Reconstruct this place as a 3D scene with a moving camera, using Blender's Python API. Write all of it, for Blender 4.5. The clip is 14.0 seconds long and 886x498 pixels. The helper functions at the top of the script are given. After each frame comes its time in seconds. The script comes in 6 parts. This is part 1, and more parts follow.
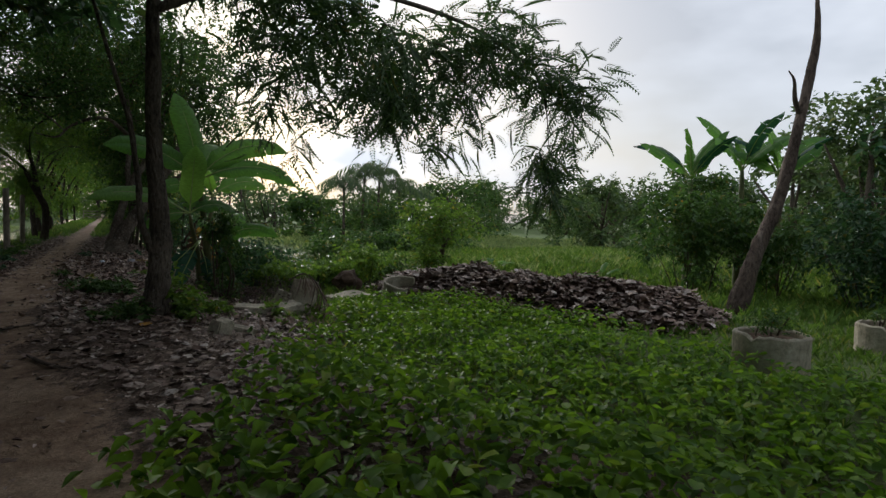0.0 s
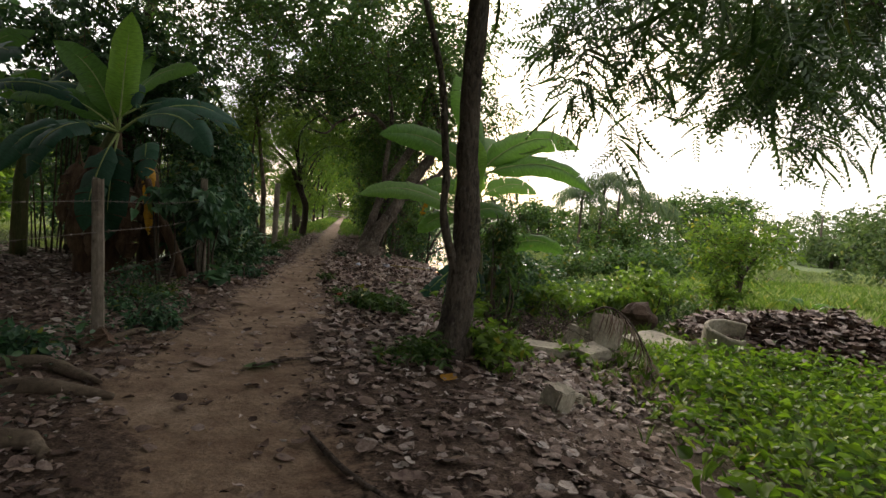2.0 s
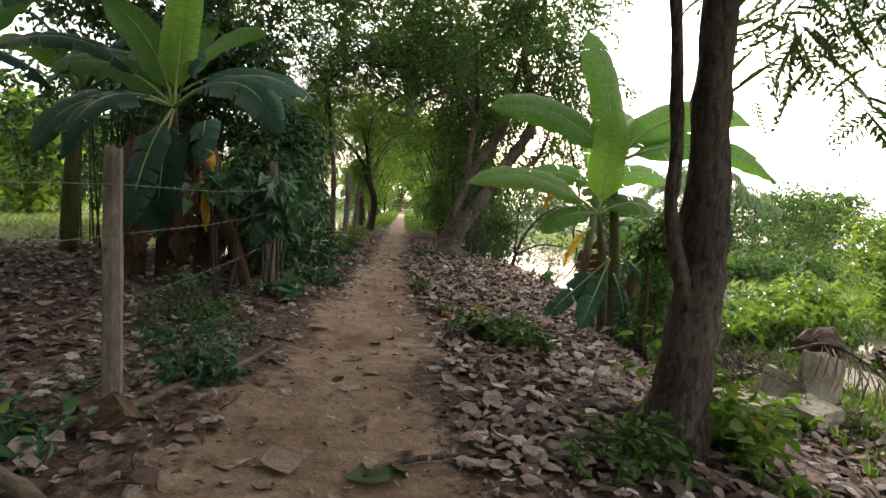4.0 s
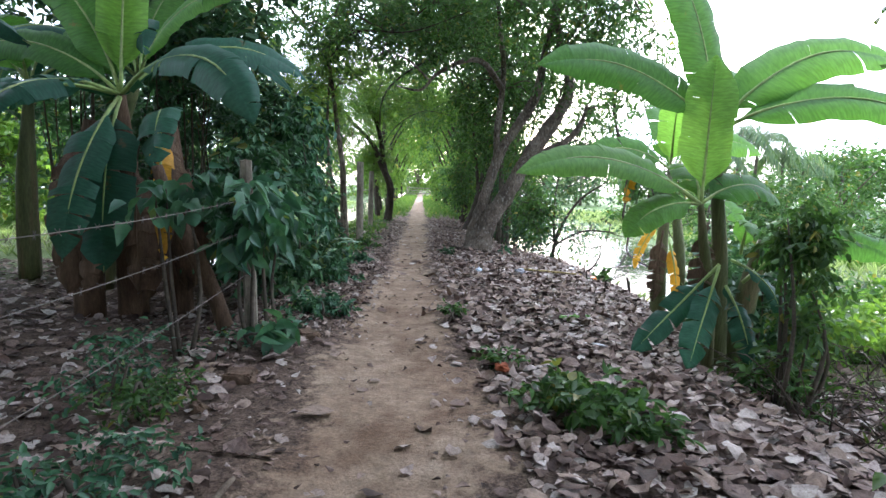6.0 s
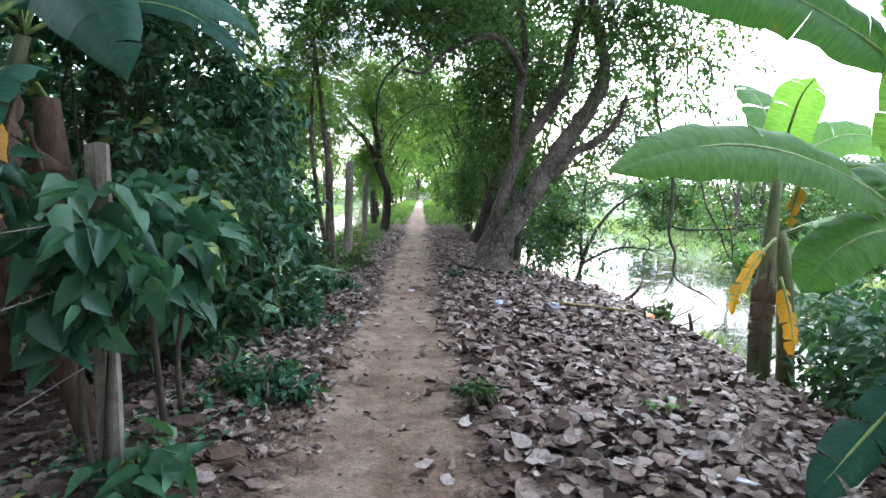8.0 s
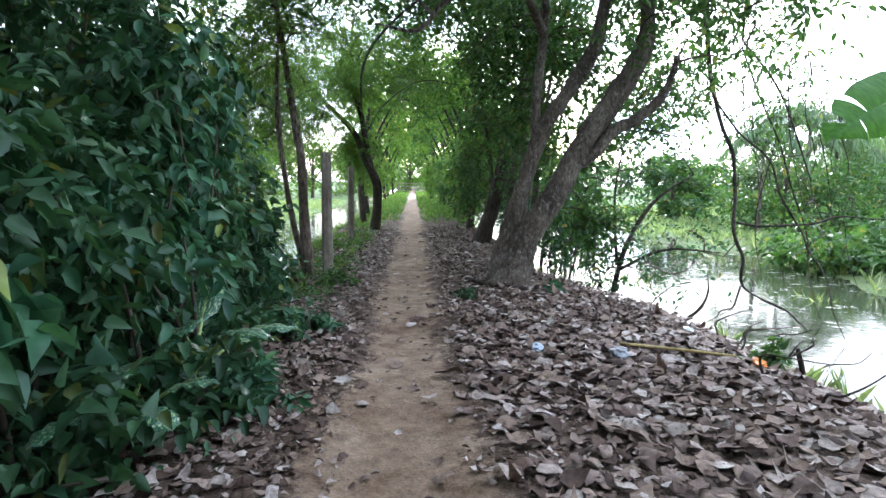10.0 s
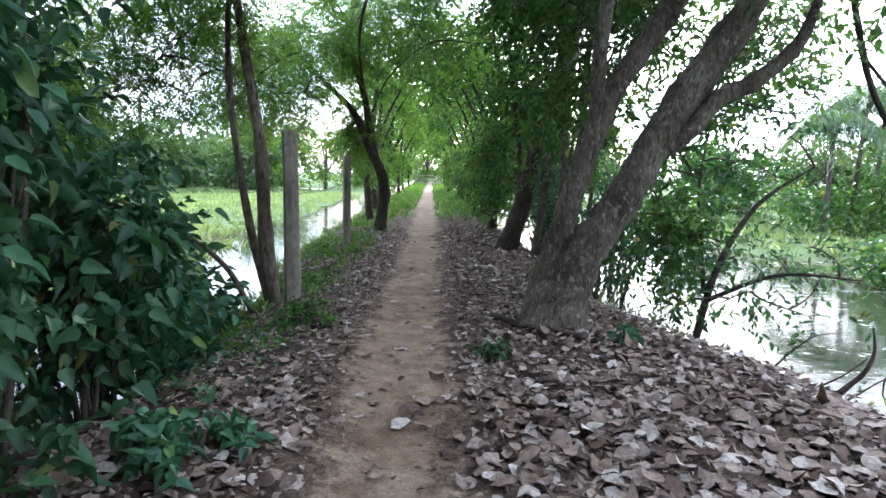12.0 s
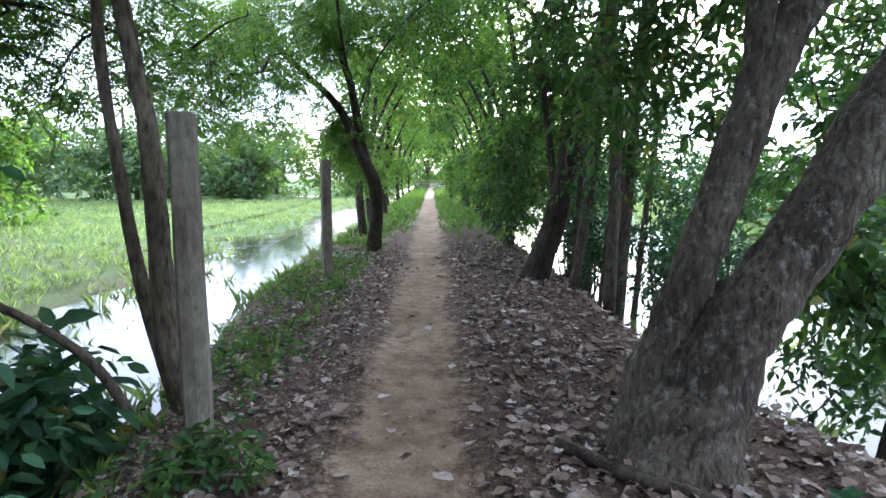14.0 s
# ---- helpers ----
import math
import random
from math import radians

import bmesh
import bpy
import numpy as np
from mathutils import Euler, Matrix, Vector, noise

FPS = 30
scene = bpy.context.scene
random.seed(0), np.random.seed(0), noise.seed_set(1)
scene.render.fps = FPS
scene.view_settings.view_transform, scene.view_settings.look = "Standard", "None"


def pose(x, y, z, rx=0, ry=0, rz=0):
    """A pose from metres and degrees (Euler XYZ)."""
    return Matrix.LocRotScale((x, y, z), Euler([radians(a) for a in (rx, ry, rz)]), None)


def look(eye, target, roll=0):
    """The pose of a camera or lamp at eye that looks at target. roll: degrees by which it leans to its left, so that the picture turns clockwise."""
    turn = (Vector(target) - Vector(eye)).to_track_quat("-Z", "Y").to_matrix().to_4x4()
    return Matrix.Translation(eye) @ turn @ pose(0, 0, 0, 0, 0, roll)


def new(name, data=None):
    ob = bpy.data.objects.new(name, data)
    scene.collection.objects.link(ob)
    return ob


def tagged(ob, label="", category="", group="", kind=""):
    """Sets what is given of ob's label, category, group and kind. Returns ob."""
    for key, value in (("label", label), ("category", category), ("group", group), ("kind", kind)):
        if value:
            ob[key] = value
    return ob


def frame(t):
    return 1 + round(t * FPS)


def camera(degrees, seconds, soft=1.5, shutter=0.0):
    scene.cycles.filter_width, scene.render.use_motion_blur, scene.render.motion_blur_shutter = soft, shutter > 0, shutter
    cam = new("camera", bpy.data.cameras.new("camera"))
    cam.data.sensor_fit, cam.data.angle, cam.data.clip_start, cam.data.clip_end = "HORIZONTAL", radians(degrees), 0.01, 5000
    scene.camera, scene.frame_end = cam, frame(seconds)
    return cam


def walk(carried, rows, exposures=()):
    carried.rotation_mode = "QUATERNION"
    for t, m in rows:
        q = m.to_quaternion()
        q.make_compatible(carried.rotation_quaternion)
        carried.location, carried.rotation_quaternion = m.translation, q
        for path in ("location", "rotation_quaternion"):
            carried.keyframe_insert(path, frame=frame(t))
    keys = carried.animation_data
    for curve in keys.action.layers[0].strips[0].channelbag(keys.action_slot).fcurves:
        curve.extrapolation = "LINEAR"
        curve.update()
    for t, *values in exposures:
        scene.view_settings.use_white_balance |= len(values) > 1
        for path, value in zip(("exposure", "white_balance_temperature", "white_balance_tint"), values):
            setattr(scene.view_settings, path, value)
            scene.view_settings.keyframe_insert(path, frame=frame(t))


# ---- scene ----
cam = camera(75.8, 14.0)
PATH = [
    (0, (4.477, 1.675, 1.359), (5.407, 3.442, 1.255), 1.6),
    (0.5, (4.429, 2.506, 1.353), (5.219, 4.34, 1.245), 1.9),
    (1, (4.346, 3.337, 1.342), (4.921, 5.248, 1.202), 1.9),
    (1.5, (4.115, 4.105, 1.322), (4.479, 6.069, 1.212), 3.9),
    (2, (3.779, 4.786, 1.275), (4.034, 6.767, 1.173), 5.1),
    (2.5, (3.552, 5.387, 1.236), (3.73, 7.375, 1.111), 4.9),
    (3, (3.371, 5.936, 1.233), (3.475, 7.929, 1.108), 5.0),
    (3.5, (3.199, 6.412, 1.22), (3.288, 8.407, 1.112), 5.1),
    (4, (3.119, 6.913, 1.215), (3.182, 8.908, 1.075), 5.6),
    (4.2, (3.074, 7.076, 1.229), (3.133, 9.07, 1.09), 5.8),
    (6.3, (2.944, 9.208, 1.411), (2.95, 11.196, 1.191), 1.6),
    (6.5, (2.948, 9.438, 1.411), (2.975, 11.426, 1.194), 1.8),
    (7, (2.946, 10.053, 1.435), (2.981, 12.042, 1.226), 2.4),
    (7.5, (2.871, 10.596, 1.431), (2.884, 12.585, 1.227), 2.5),
    (8, (2.805, 11.136, 1.427), (2.805, 13.126, 1.228), 2.7),
    (8.2, (2.791, 11.369, 1.433), (2.781, 13.36, 1.247), 2.6),
    (10.3, (2.625, 13.715, 1.513), (2.655, 15.701, 1.272), 0.8),
    (10.5, (2.634, 13.956, 1.515), (2.675, 15.941, 1.273), 1.0),
    (11, (2.69, 14.632, 1.54), (2.72, 16.618, 1.304), 1.1),
    (11.5, (2.663, 15.31, 1.538), (2.648, 17.296, 1.3), 0.9),
    (12, (2.676, 16.027, 1.514), (2.638, 18.009, 1.25), 1.4),
    (12.5, (2.631, 16.723, 1.526), (2.578, 18.7, 1.227), 1.9),
    (13, (2.57, 17.337, 1.551), (2.53, 19.311, 1.235), 1.5),
    (13.5, (2.553, 18.033, 1.567), (2.521, 20.008, 1.251), 0.3),
    (14, (2.491, 18.692, 1.567), (2.447, 20.676, 1.317), 0.4),
]
EXPOSURES = [(0, -0.6, 6200, 10), (1.0, -0.2, 6400, 12), (1.5, 0.15, 6800, 14), (3, 0.95, 7300, 18), (4.2, 1.45, 6900, 15), (6.3, 2.2, 5450, 13), (8.2, 2.25, 5400, 12), (10.3, 2.0, 5400, 11), (14.0, 2.0, 5300, 12)]
walk(cam, [(t, look(eye, target, roll)) for t, eye, target, roll in PATH], EXPOSURES)

# ---- sky and sun ----
SUN_EL, SUN_AZ = radians(21), radians(8)          # azimuth clockwise from +y
world = bpy.data.worlds.new("sky")
scene.world = world
world.use_nodes = True
wt = world.node_tree
wt.nodes.clear()
w_out = wt.nodes.new("ShaderNodeOutputWorld")
w_bg = wt.nodes.new("ShaderNodeBackground")
w_sky = wt.nodes.new("ShaderNodeTexSky")
w_sky.sky_type = "NISHITA"
w_sky.sun_disc = False
w_sky.sun_elevation, w_sky.sun_rotation = SUN_EL, SUN_AZ
w_sky.dust_density, w_sky.air_density = 4.0, 1.0
w_co = wt.nodes.new("ShaderNodeTexCoord")
w_map = wt.nodes.new("ShaderNodeMapping")
w_map.inputs["Scale"].default_value = (1.0, 1.0, 2.6)
w_noise = wt.nodes.new("ShaderNodeTexNoise")
w_noise.inputs["Scale"].default_value = 2.2
w_noise.inputs["Detail"].default_value = 5
w_ramp = wt.nodes.new("ShaderNodeValToRGB")
w_ramp.color_ramp.elements[0].position, w_ramp.color_ramp.elements[0].color = 0.34, (0.35, 0.35, 0.35, 1)
w_ramp.color_ramp.elements[1].position, w_ramp.color_ramp.elements[1].color = 0.62, (1, 1, 1, 1)
w_mix = wt.nodes.new("ShaderNodeMixRGB")
w_mix.inputs[2].default_value = (10.5, 10.9, 11.6, 1)   # thin white cloud
w_bg.inputs["Strength"].default_value = 0.13
wt.links.new(w_co.outputs["Generated"], w_map.inputs[0])
wt.links.new(w_map.outputs[0], w_noise.inputs["Vector"])
wt.links.new(w_noise.outputs[0], w_ramp.inputs[0])
wt.links.new(w_ramp.outputs[0], w_mix.inputs[0])
wt.links.new(w_sky.outputs[0], w_mix.inputs[1])
wt.links.new(w_mix.outputs[0], w_bg.inputs[0])
wt.links.new(w_bg.outputs[0], w_out.inputs[0])

sun = new("sun", bpy.data.lights.new("sun", "SUN"))
sun.data.energy, sun.data.angle, sun.data.color = 2.6, radians(12), (1.0, 0.95, 0.86)
sun_way = Vector((math.sin(SUN_AZ) * math.cos(SUN_EL), math.cos(SUN_AZ) * math.cos(SUN_EL), math.sin(SUN_EL)))
sun.matrix_world = look(sun_way * 60, (0, 0, 0))


# ---- materials ----
def nodes_of(name):
    m = bpy.data.materials.new(name)
    m.use_nodes = True
    nt = m.node_tree
    b = nt.nodes["Principled BSDF"]
    return m, nt, b


def noise_node(nt, scale, detail=4, coord="Object", stretch=(1, 1, 1), rough=0.6):
    co = nt.nodes.new("ShaderNodeTexCoord")
    mp = nt.nodes.new("ShaderNodeMapping")
    mp.inputs["Scale"].default_value = stretch
    n = nt.nodes.new("ShaderNodeTexNoise")
    n.inputs["Scale"].default_value, n.inputs["Detail"].default_value, n.inputs["Roughness"].default_value = scale, detail, rough
    nt.links.new(co.outputs[coord], mp.inputs[0])
    nt.links.new(mp.outputs[0], n.inputs["Vector"])
    return n


def ramp_node(nt, source, stops):
    r = nt.nodes.new("ShaderNodeValToRGB")
    e = r.color_ramp.elements
    while len(e) < len(stops):
        e.new(0.5)
    for k, (p, c) in zip(e, stops):
        k.position, k.color = p, (*c, 1)
    nt.links.new(source, r.inputs[0])
    return r


def mix_node(nt, fac, a, b, mode="MIX"):
    m = nt.nodes.new("ShaderNodeMixRGB")
    m.blend_type = mode
    for sock, v in zip(m.inputs, (fac, a, b)):
        if isinstance(v, (int, float)):
            sock.default_value = v
        elif isinstance(v, tuple):
            sock.default_value = (*v, 1)
        else:
            nt.links.new(v, sock)
    return m.outputs[0]


def bump(nt, b, source, strength=0.5, distance=0.02):
    n = nt.nodes.new("ShaderNodeBump")
    n.inputs["Strength"].default_value, n.inputs["Distance"].default_value = strength, distance
    nt.links.new(source, n.inputs["Height"])
    nt.links.new(n.outputs[0], b.inputs["Normal"])


def leaf_material(name, dark, light, old, translucent=0.35, rough=0.45, old_share=0.06, gloss=0.35):
    """Leaf blades: colour by leaf, a mottled grain, and light that comes through."""
    m, nt, b = nodes_of(name)
    geo = nt.nodes.new("ShaderNodeNewGeometry")
    r = ramp_node(nt, geo.outputs["Random Per Island"], [(0, dark), (0.88 - old_share, light), (1 - old_share, light), (1, old)])
    n = noise_node(nt, 9, 4)
    grain = ramp_node(nt, n.outputs[0], [(0.3, (0.6, 0.6, 0.6)), (0.75, (1.15, 1.15, 1.15))])
    col = mix_node(nt, 1.0, r.outputs[0], grain.outputs[0], "MULTIPLY")
    nt.links.new(col, b.inputs["Base Color"])
    b.inputs["Roughness"].default_value = rough
    b.inputs["Specular IOR Level"].default_value = gloss
    tr = nt.nodes.new("ShaderNodeBsdfTranslucent")
    warm = mix_node(nt, 1.0, col, (1.4, 1.42, 0.85), "MULTIPLY")
    nt.links.new(warm, tr.inputs[0])
    mx = nt.nodes.new("ShaderNodeMixShader")
    mx.inputs[0].default_value = translucent
    nt.links.new(b.outputs[0], mx.inputs[1])
    nt.links.new(tr.outputs[0], mx.inputs[2])
    nt.links.new(mx.outputs[0], nt.nodes["Material Output"].inputs[0])
    return m


def banana_material(name, dark, light, old, translucent=0.4, gloss=0.25):
    """Banana blades: fine cross veins, colour by leaf, browned patches."""
    m, nt, b = nodes_of(name)
    info = nt.nodes.new("ShaderNodeObjectInfo")
    r = ramp_node(nt, info.outputs["Random"], [(0, dark), (1, light)])
    uv = noise_node(nt, 1.0, 2, "UV", (2.5, 70, 1))
    veins = ramp_node(nt, uv.outputs[0], [(0.35, (0.78, 0.78, 0.78)), (0.65, (1.12, 1.12, 1.12))])
    col = mix_node(nt, 1.0, r.outputs[0], veins.outputs[0], "MULTIPLY")
    patch = noise_node(nt, 5.0, 6)
    spot = ramp_node(nt, patch.outputs[0], [(0.66, (0, 0, 0)), (0.74, (1, 1, 1))])
    col = mix_node(nt, spot.outputs[0], col, old)
    nt.links.new(col, b.inputs["Base Color"])
    b.inputs["Roughness"].default_value = 0.5
    b.inputs["Specular IOR Level"].default_value = gloss
    bump(nt, b, uv.outputs[0], 0.3, 0.01)
    tr = nt.nodes.new("ShaderNodeBsdfTranslucent")
    warm = mix_node(nt, 1.0, col, (1.45, 1.45, 0.85), "MULTIPLY")
    nt.links.new(warm, tr.inputs[0])
    mx = nt.nodes.new("ShaderNodeMixShader")
    mx.inputs[0].default_value = translucent
    nt.links.new(b.outputs[0], mx.inputs[1])
    nt.links.new(tr.outputs[0], mx.inputs[2])
    nt.links.new(mx.outputs[0], nt.nodes["Material Output"].inputs[0])
    return m


def rough_material(name, a, b_col, c, scale=6, rough=0.9, relief=0.6, depth=0.02, stretch=(1, 1, 1), spots=None, furrows=0):
    """Bark, concrete, wood, soil: two scales of colour and a relief."""
    m, nt, b = nodes_of(name)
    big = noise_node(nt, scale * 0.35, 5, "Object", stretch)
    fine = noise_node(nt, scale * 3.5, 8, "Object", stretch, 0.7)
    r = ramp_node(nt, big.outputs[0], [(0.3, a), (0.52, b_col), (0.72, c)])
    g = ramp_node(nt, fine.outputs[0], [(0.3, (0.55, 0.55, 0.55)), (0.7, (1.25, 1.25, 1.25))])
    col = mix_node(nt, 1.0, r.outputs[0], g.outputs[0], "MULTIPLY")
    relief_src = fine.outputs[0]
    if furrows:
        fu = noise_node(nt, furrows, 5, "Object", (1, 1, 0.28), 0.65)
        fr = ramp_node(nt, fu.outputs[0], [(0.36, (0.45, 0.42, 0.40)), (0.52, (1, 1, 1)), (0.68, (1.2, 1.17, 1.1))])
        col = mix_node(nt, 1.0, col, fr.outputs[0], "MULTIPLY")
        relief_src = mix_node(nt, 0.5, fine.outputs[0], fr.outputs[0])
    if spots:
        sp = noise_node(nt, scale * 2.2, 8, "Object", (1, 1, 0.7), 0.7)
        k = ramp_node(nt, sp.outputs[0], [(0.54, (0, 0, 0)), (0.70, (0.85, 0.85, 0.85))])
        col = mix_node(nt, k.outputs[0], col, spots)
    nt.links.new(col, b.inputs["Base Color"])
    b.inputs["Roughness"].default_value = rough
    b.inputs["Specular IOR Level"].default_value = 0.25
    bump(nt, b, relief_src, relief, depth)
    return m


M_LEAF_DARK = leaf_material("leaf_dark", (0.022, 0.062, 0.028), (0.062, 0.140, 0.056), (0.16, 0.15, 0.03), 0.30)
M_LEAF_MID = leaf_material("leaf_mid", (0.035, 0.085, 0.022), (0.085, 0.165, 0.040), (0.22, 0.20, 0.04), 0.42)
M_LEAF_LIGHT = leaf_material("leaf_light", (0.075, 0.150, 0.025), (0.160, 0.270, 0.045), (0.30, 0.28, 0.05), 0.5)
M_LEAF_FINE = leaf_material("leaf_fine", (0.030, 0.070, 0.024), (0.070, 0.135, 0.040), (0.16, 0.15, 0.04), 0.35)
M_LEAF_VINE = leaf_material("leaf_vine", (0.028, 0.090, 0.052), (0.080, 0.190, 0.088), (0.30, 0.36, 0.07), 0.3, 0.4, 0.05)
M_COVER = leaf_material("leaf_cover", (0.050, 0.120, 0.016), (0.180, 0.320, 0.030), (0.26, 0.34, 0.05), 0.40, 0.58, 0.06, 0.2)
M_GRASS = leaf_material("grass_blades", (0.060, 0.130, 0.022), (0.150, 0.250, 0.050), (0.34, 0.32, 0.10), 0.45, 0.5, 0.1)
M_REED = leaf_material("swamp_grass", (0.150, 0.215, 0.085), (0.290, 0.365, 0.165), (0.44, 0.43, 0.24), 0.4, 0.6, 0.1)


def dry_material(name):
    """Fallen leaves: umber to pale grey-brown by leaf, blotches and fine veins, damp dark spots."""
    m, nt, b = nodes_of(name)
    geo = nt.nodes.new("ShaderNodeNewGeometry")
    r = ramp_node(nt, geo.outputs["Random Per Island"], [(0, (0.045, 0.028, 0.021)), (0.22, (0.120, 0.076, 0.056)), (0.42, (0.200, 0.142, 0.118)), (0.62, (0.265, 0.190, 0.142)),
                                                         (0.80, (0.330, 0.262, 0.226)), (0.93, (0.410, 0.345, 0.300)), (1.0, (0.52, 0.46, 0.41))])
    blot = noise_node(nt, 28, 5)
    grain = ramp_node(nt, blot.outputs[0], [(0.30, (0.48, 0.44, 0.42)), (0.52, (0.95, 0.95, 0.95)), (0.75, (1.25, 1.22, 1.18))])
    col = mix_node(nt, 1.0, r.outputs[0], grain.outputs[0], "MULTIPLY")
    fine = noise_node(nt, 160, 3)
    speck = ramp_node(nt, fine.outputs[0], [(0.36, (0.7, 0.67, 0.64)), (0.5, (1, 1, 1))])
    col = mix_node(nt, 1.0, col, speck.outputs[0], "MULTIPLY")
    nt.links.new(col, b.inputs["Base Color"])
    b.inputs["Roughness"].default_value = 0.72
    b.inputs["Specular IOR Level"].default_value = 0.22
    bump(nt, b, blot.outputs[0], 0.5, 0.012)
    return m


M_DRY = dry_material("dry_leaf")
# distant leaves: air haze is put into the colour as a lighter green
M_FAR_HAZE = leaf_material("leaf_far_haze", (0.055, 0.105, 0.042), (0.125, 0.190, 0.075), (0.21, 0.22, 0.10), 0.4)
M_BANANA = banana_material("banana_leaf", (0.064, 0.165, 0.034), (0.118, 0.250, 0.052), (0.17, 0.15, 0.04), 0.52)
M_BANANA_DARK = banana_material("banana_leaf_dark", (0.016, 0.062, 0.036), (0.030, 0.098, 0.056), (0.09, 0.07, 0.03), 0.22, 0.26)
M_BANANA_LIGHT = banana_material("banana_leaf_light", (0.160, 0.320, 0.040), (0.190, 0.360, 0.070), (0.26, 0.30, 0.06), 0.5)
M_BANANA_YELLOW = banana_material("banana_leaf_yellow", (0.480, 0.240, 0.020), (0.560, 0.310, 0.030), (0.16, 0.08, 0.025), 0.35)
M_BANANA_DEAD = rough_material("banana_leaf_dead", (0.045, 0.028, 0.016), (0.100, 0.062, 0.036), (0.165, 0.110, 0.068), 8, 0.9, 0.7, 0.02, (3, 3, 0.6))
M_STEM = rough_material("banana_stem", (0.055, 0.070, 0.022), (0.110, 0.120, 0.045), (0.150, 0.110, 0.055), 6, 0.6, 0.4, 0.02, (3, 3, 0.4))
M_MIDRIB = rough_material("banana_midrib", (0.20, 0.28, 0.08), (0.26, 0.34, 0.10), (0.30, 0.36, 0.14), 6, 0.5, 0.1, 0.005)
M_BARK = rough_material("bark_grey", (0.070, 0.056, 0.044), (0.125, 0.103, 0.080), (0.170, 0.142, 0.110), 7, 0.95, 0.9, 0.03, (1, 1, 0.5), None, 28)
M_BARK_LICHEN = rough_material("bark_lichen", (0.060, 0.046, 0.035), (0.145, 0.116, 0.088), (0.225, 0.190, 0.150), 9, 0.95, 1.0, 0.035, (1, 1, 0.55), (0.34, 0.32, 0.28), 38)
M_BARK_MOTTLED = rough_material("bark_mottled", (0.050, 0.040, 0.032), (0.110, 0.090, 0.070), (0.165, 0.138, 0.108), 10, 0.95, 1.0, 0.03, (1, 1, 0.5), (0.17, 0.16, 0.13), 34)
M_BARK_PALE = rough_material("bark_pale", (0.090, 0.068, 0.048), (0.165, 0.130, 0.095), (0.225, 0.185, 0.140), 7, 0.95, 0.9, 0.03, (1, 1, 0.5), None, 28)
M_BARK_DARK = rough_material("bark_dark", (0.030, 0.023, 0.018), (0.060, 0.047, 0.036), (0.085, 0.068, 0.050), 7, 0.95, 0.9, 0.03, (1, 1, 0.5), None, 26)
M_DEADWOOD = rough_material("dead_wood", (0.055, 0.040, 0.030), (0.105, 0.080, 0.062), (0.175, 0.145, 0.120), 5, 0.95, 1.0, 0.04, (2, 2, 0.4), None, 16)
M_TWIG = rough_material("twig", (0.050, 0.040, 0.030), (0.080, 0.064, 0.046), (0.120, 0.095, 0.070), 12, 0.9, 0.5, 0.01)
M_POST = rough_material("weathered_post", (0.130, 0.106, 0.078), (0.250, 0.215, 0.165), (0.340, 0.300, 0.235), 9, 0.9, 0.8, 0.015, (1, 1, 0.35), (0.10, 0.075, 0.05))
M_CONCRETE = rough_material("old_concrete", (0.230, 0.200, 0.150), (0.370, 0.335, 0.250), (0.450, 0.415, 0.325), 5, 0.9, 0.6, 0.01, (1, 1, 1), (0.11, 0.11, 0.06))
M_WIRE = rough_material("rusty_wire", (0.10, 0.08, 0.07), (0.17, 0.14, 0.12), (0.22, 0.20, 0.18), 30, 0.6, 0.2, 0.002)
M_SOIL = rough_material("soil_lump", (0.080, 0.050, 0.032), (0.140, 0.090, 0.058), (0.190, 0.130, 0.085), 10, 0.95, 0.9, 0.02)
M_ROOT = rough_material("root_bark", (0.090, 0.066, 0.046), (0.170, 0.130, 0.090), (0.240, 0.190, 0.135), 7, 0.9, 0.8, 0.02, (1, 1, 1))


# ---- the lie of the land ----
WATER_Z = -0.55


def smooth(a, b, x):
    t = np.clip((x - a) / (b - a), 0, 1)
    return t * t * (3 - 2 * t)


def path_x(y):
    return 2.78 - 0.0435 * (y - 9.5) + 0.30 * np.maximum(8.5 - y, 0) * (y > -3) + 3.45 * (y <= -3)


def path_half(y):
    return 0.62 - 0.19 * smooth(11.5, 19, y)


def wave(x, y, k, seed=0.0):
    return (np.sin(x * k + 1.3 * np.sin(y * k * 0.7 + seed)) + np.sin(y * k * 1.13 + 1.7 * np.sin(x * k * 0.63 + seed * 2 + 1))) * 0.5


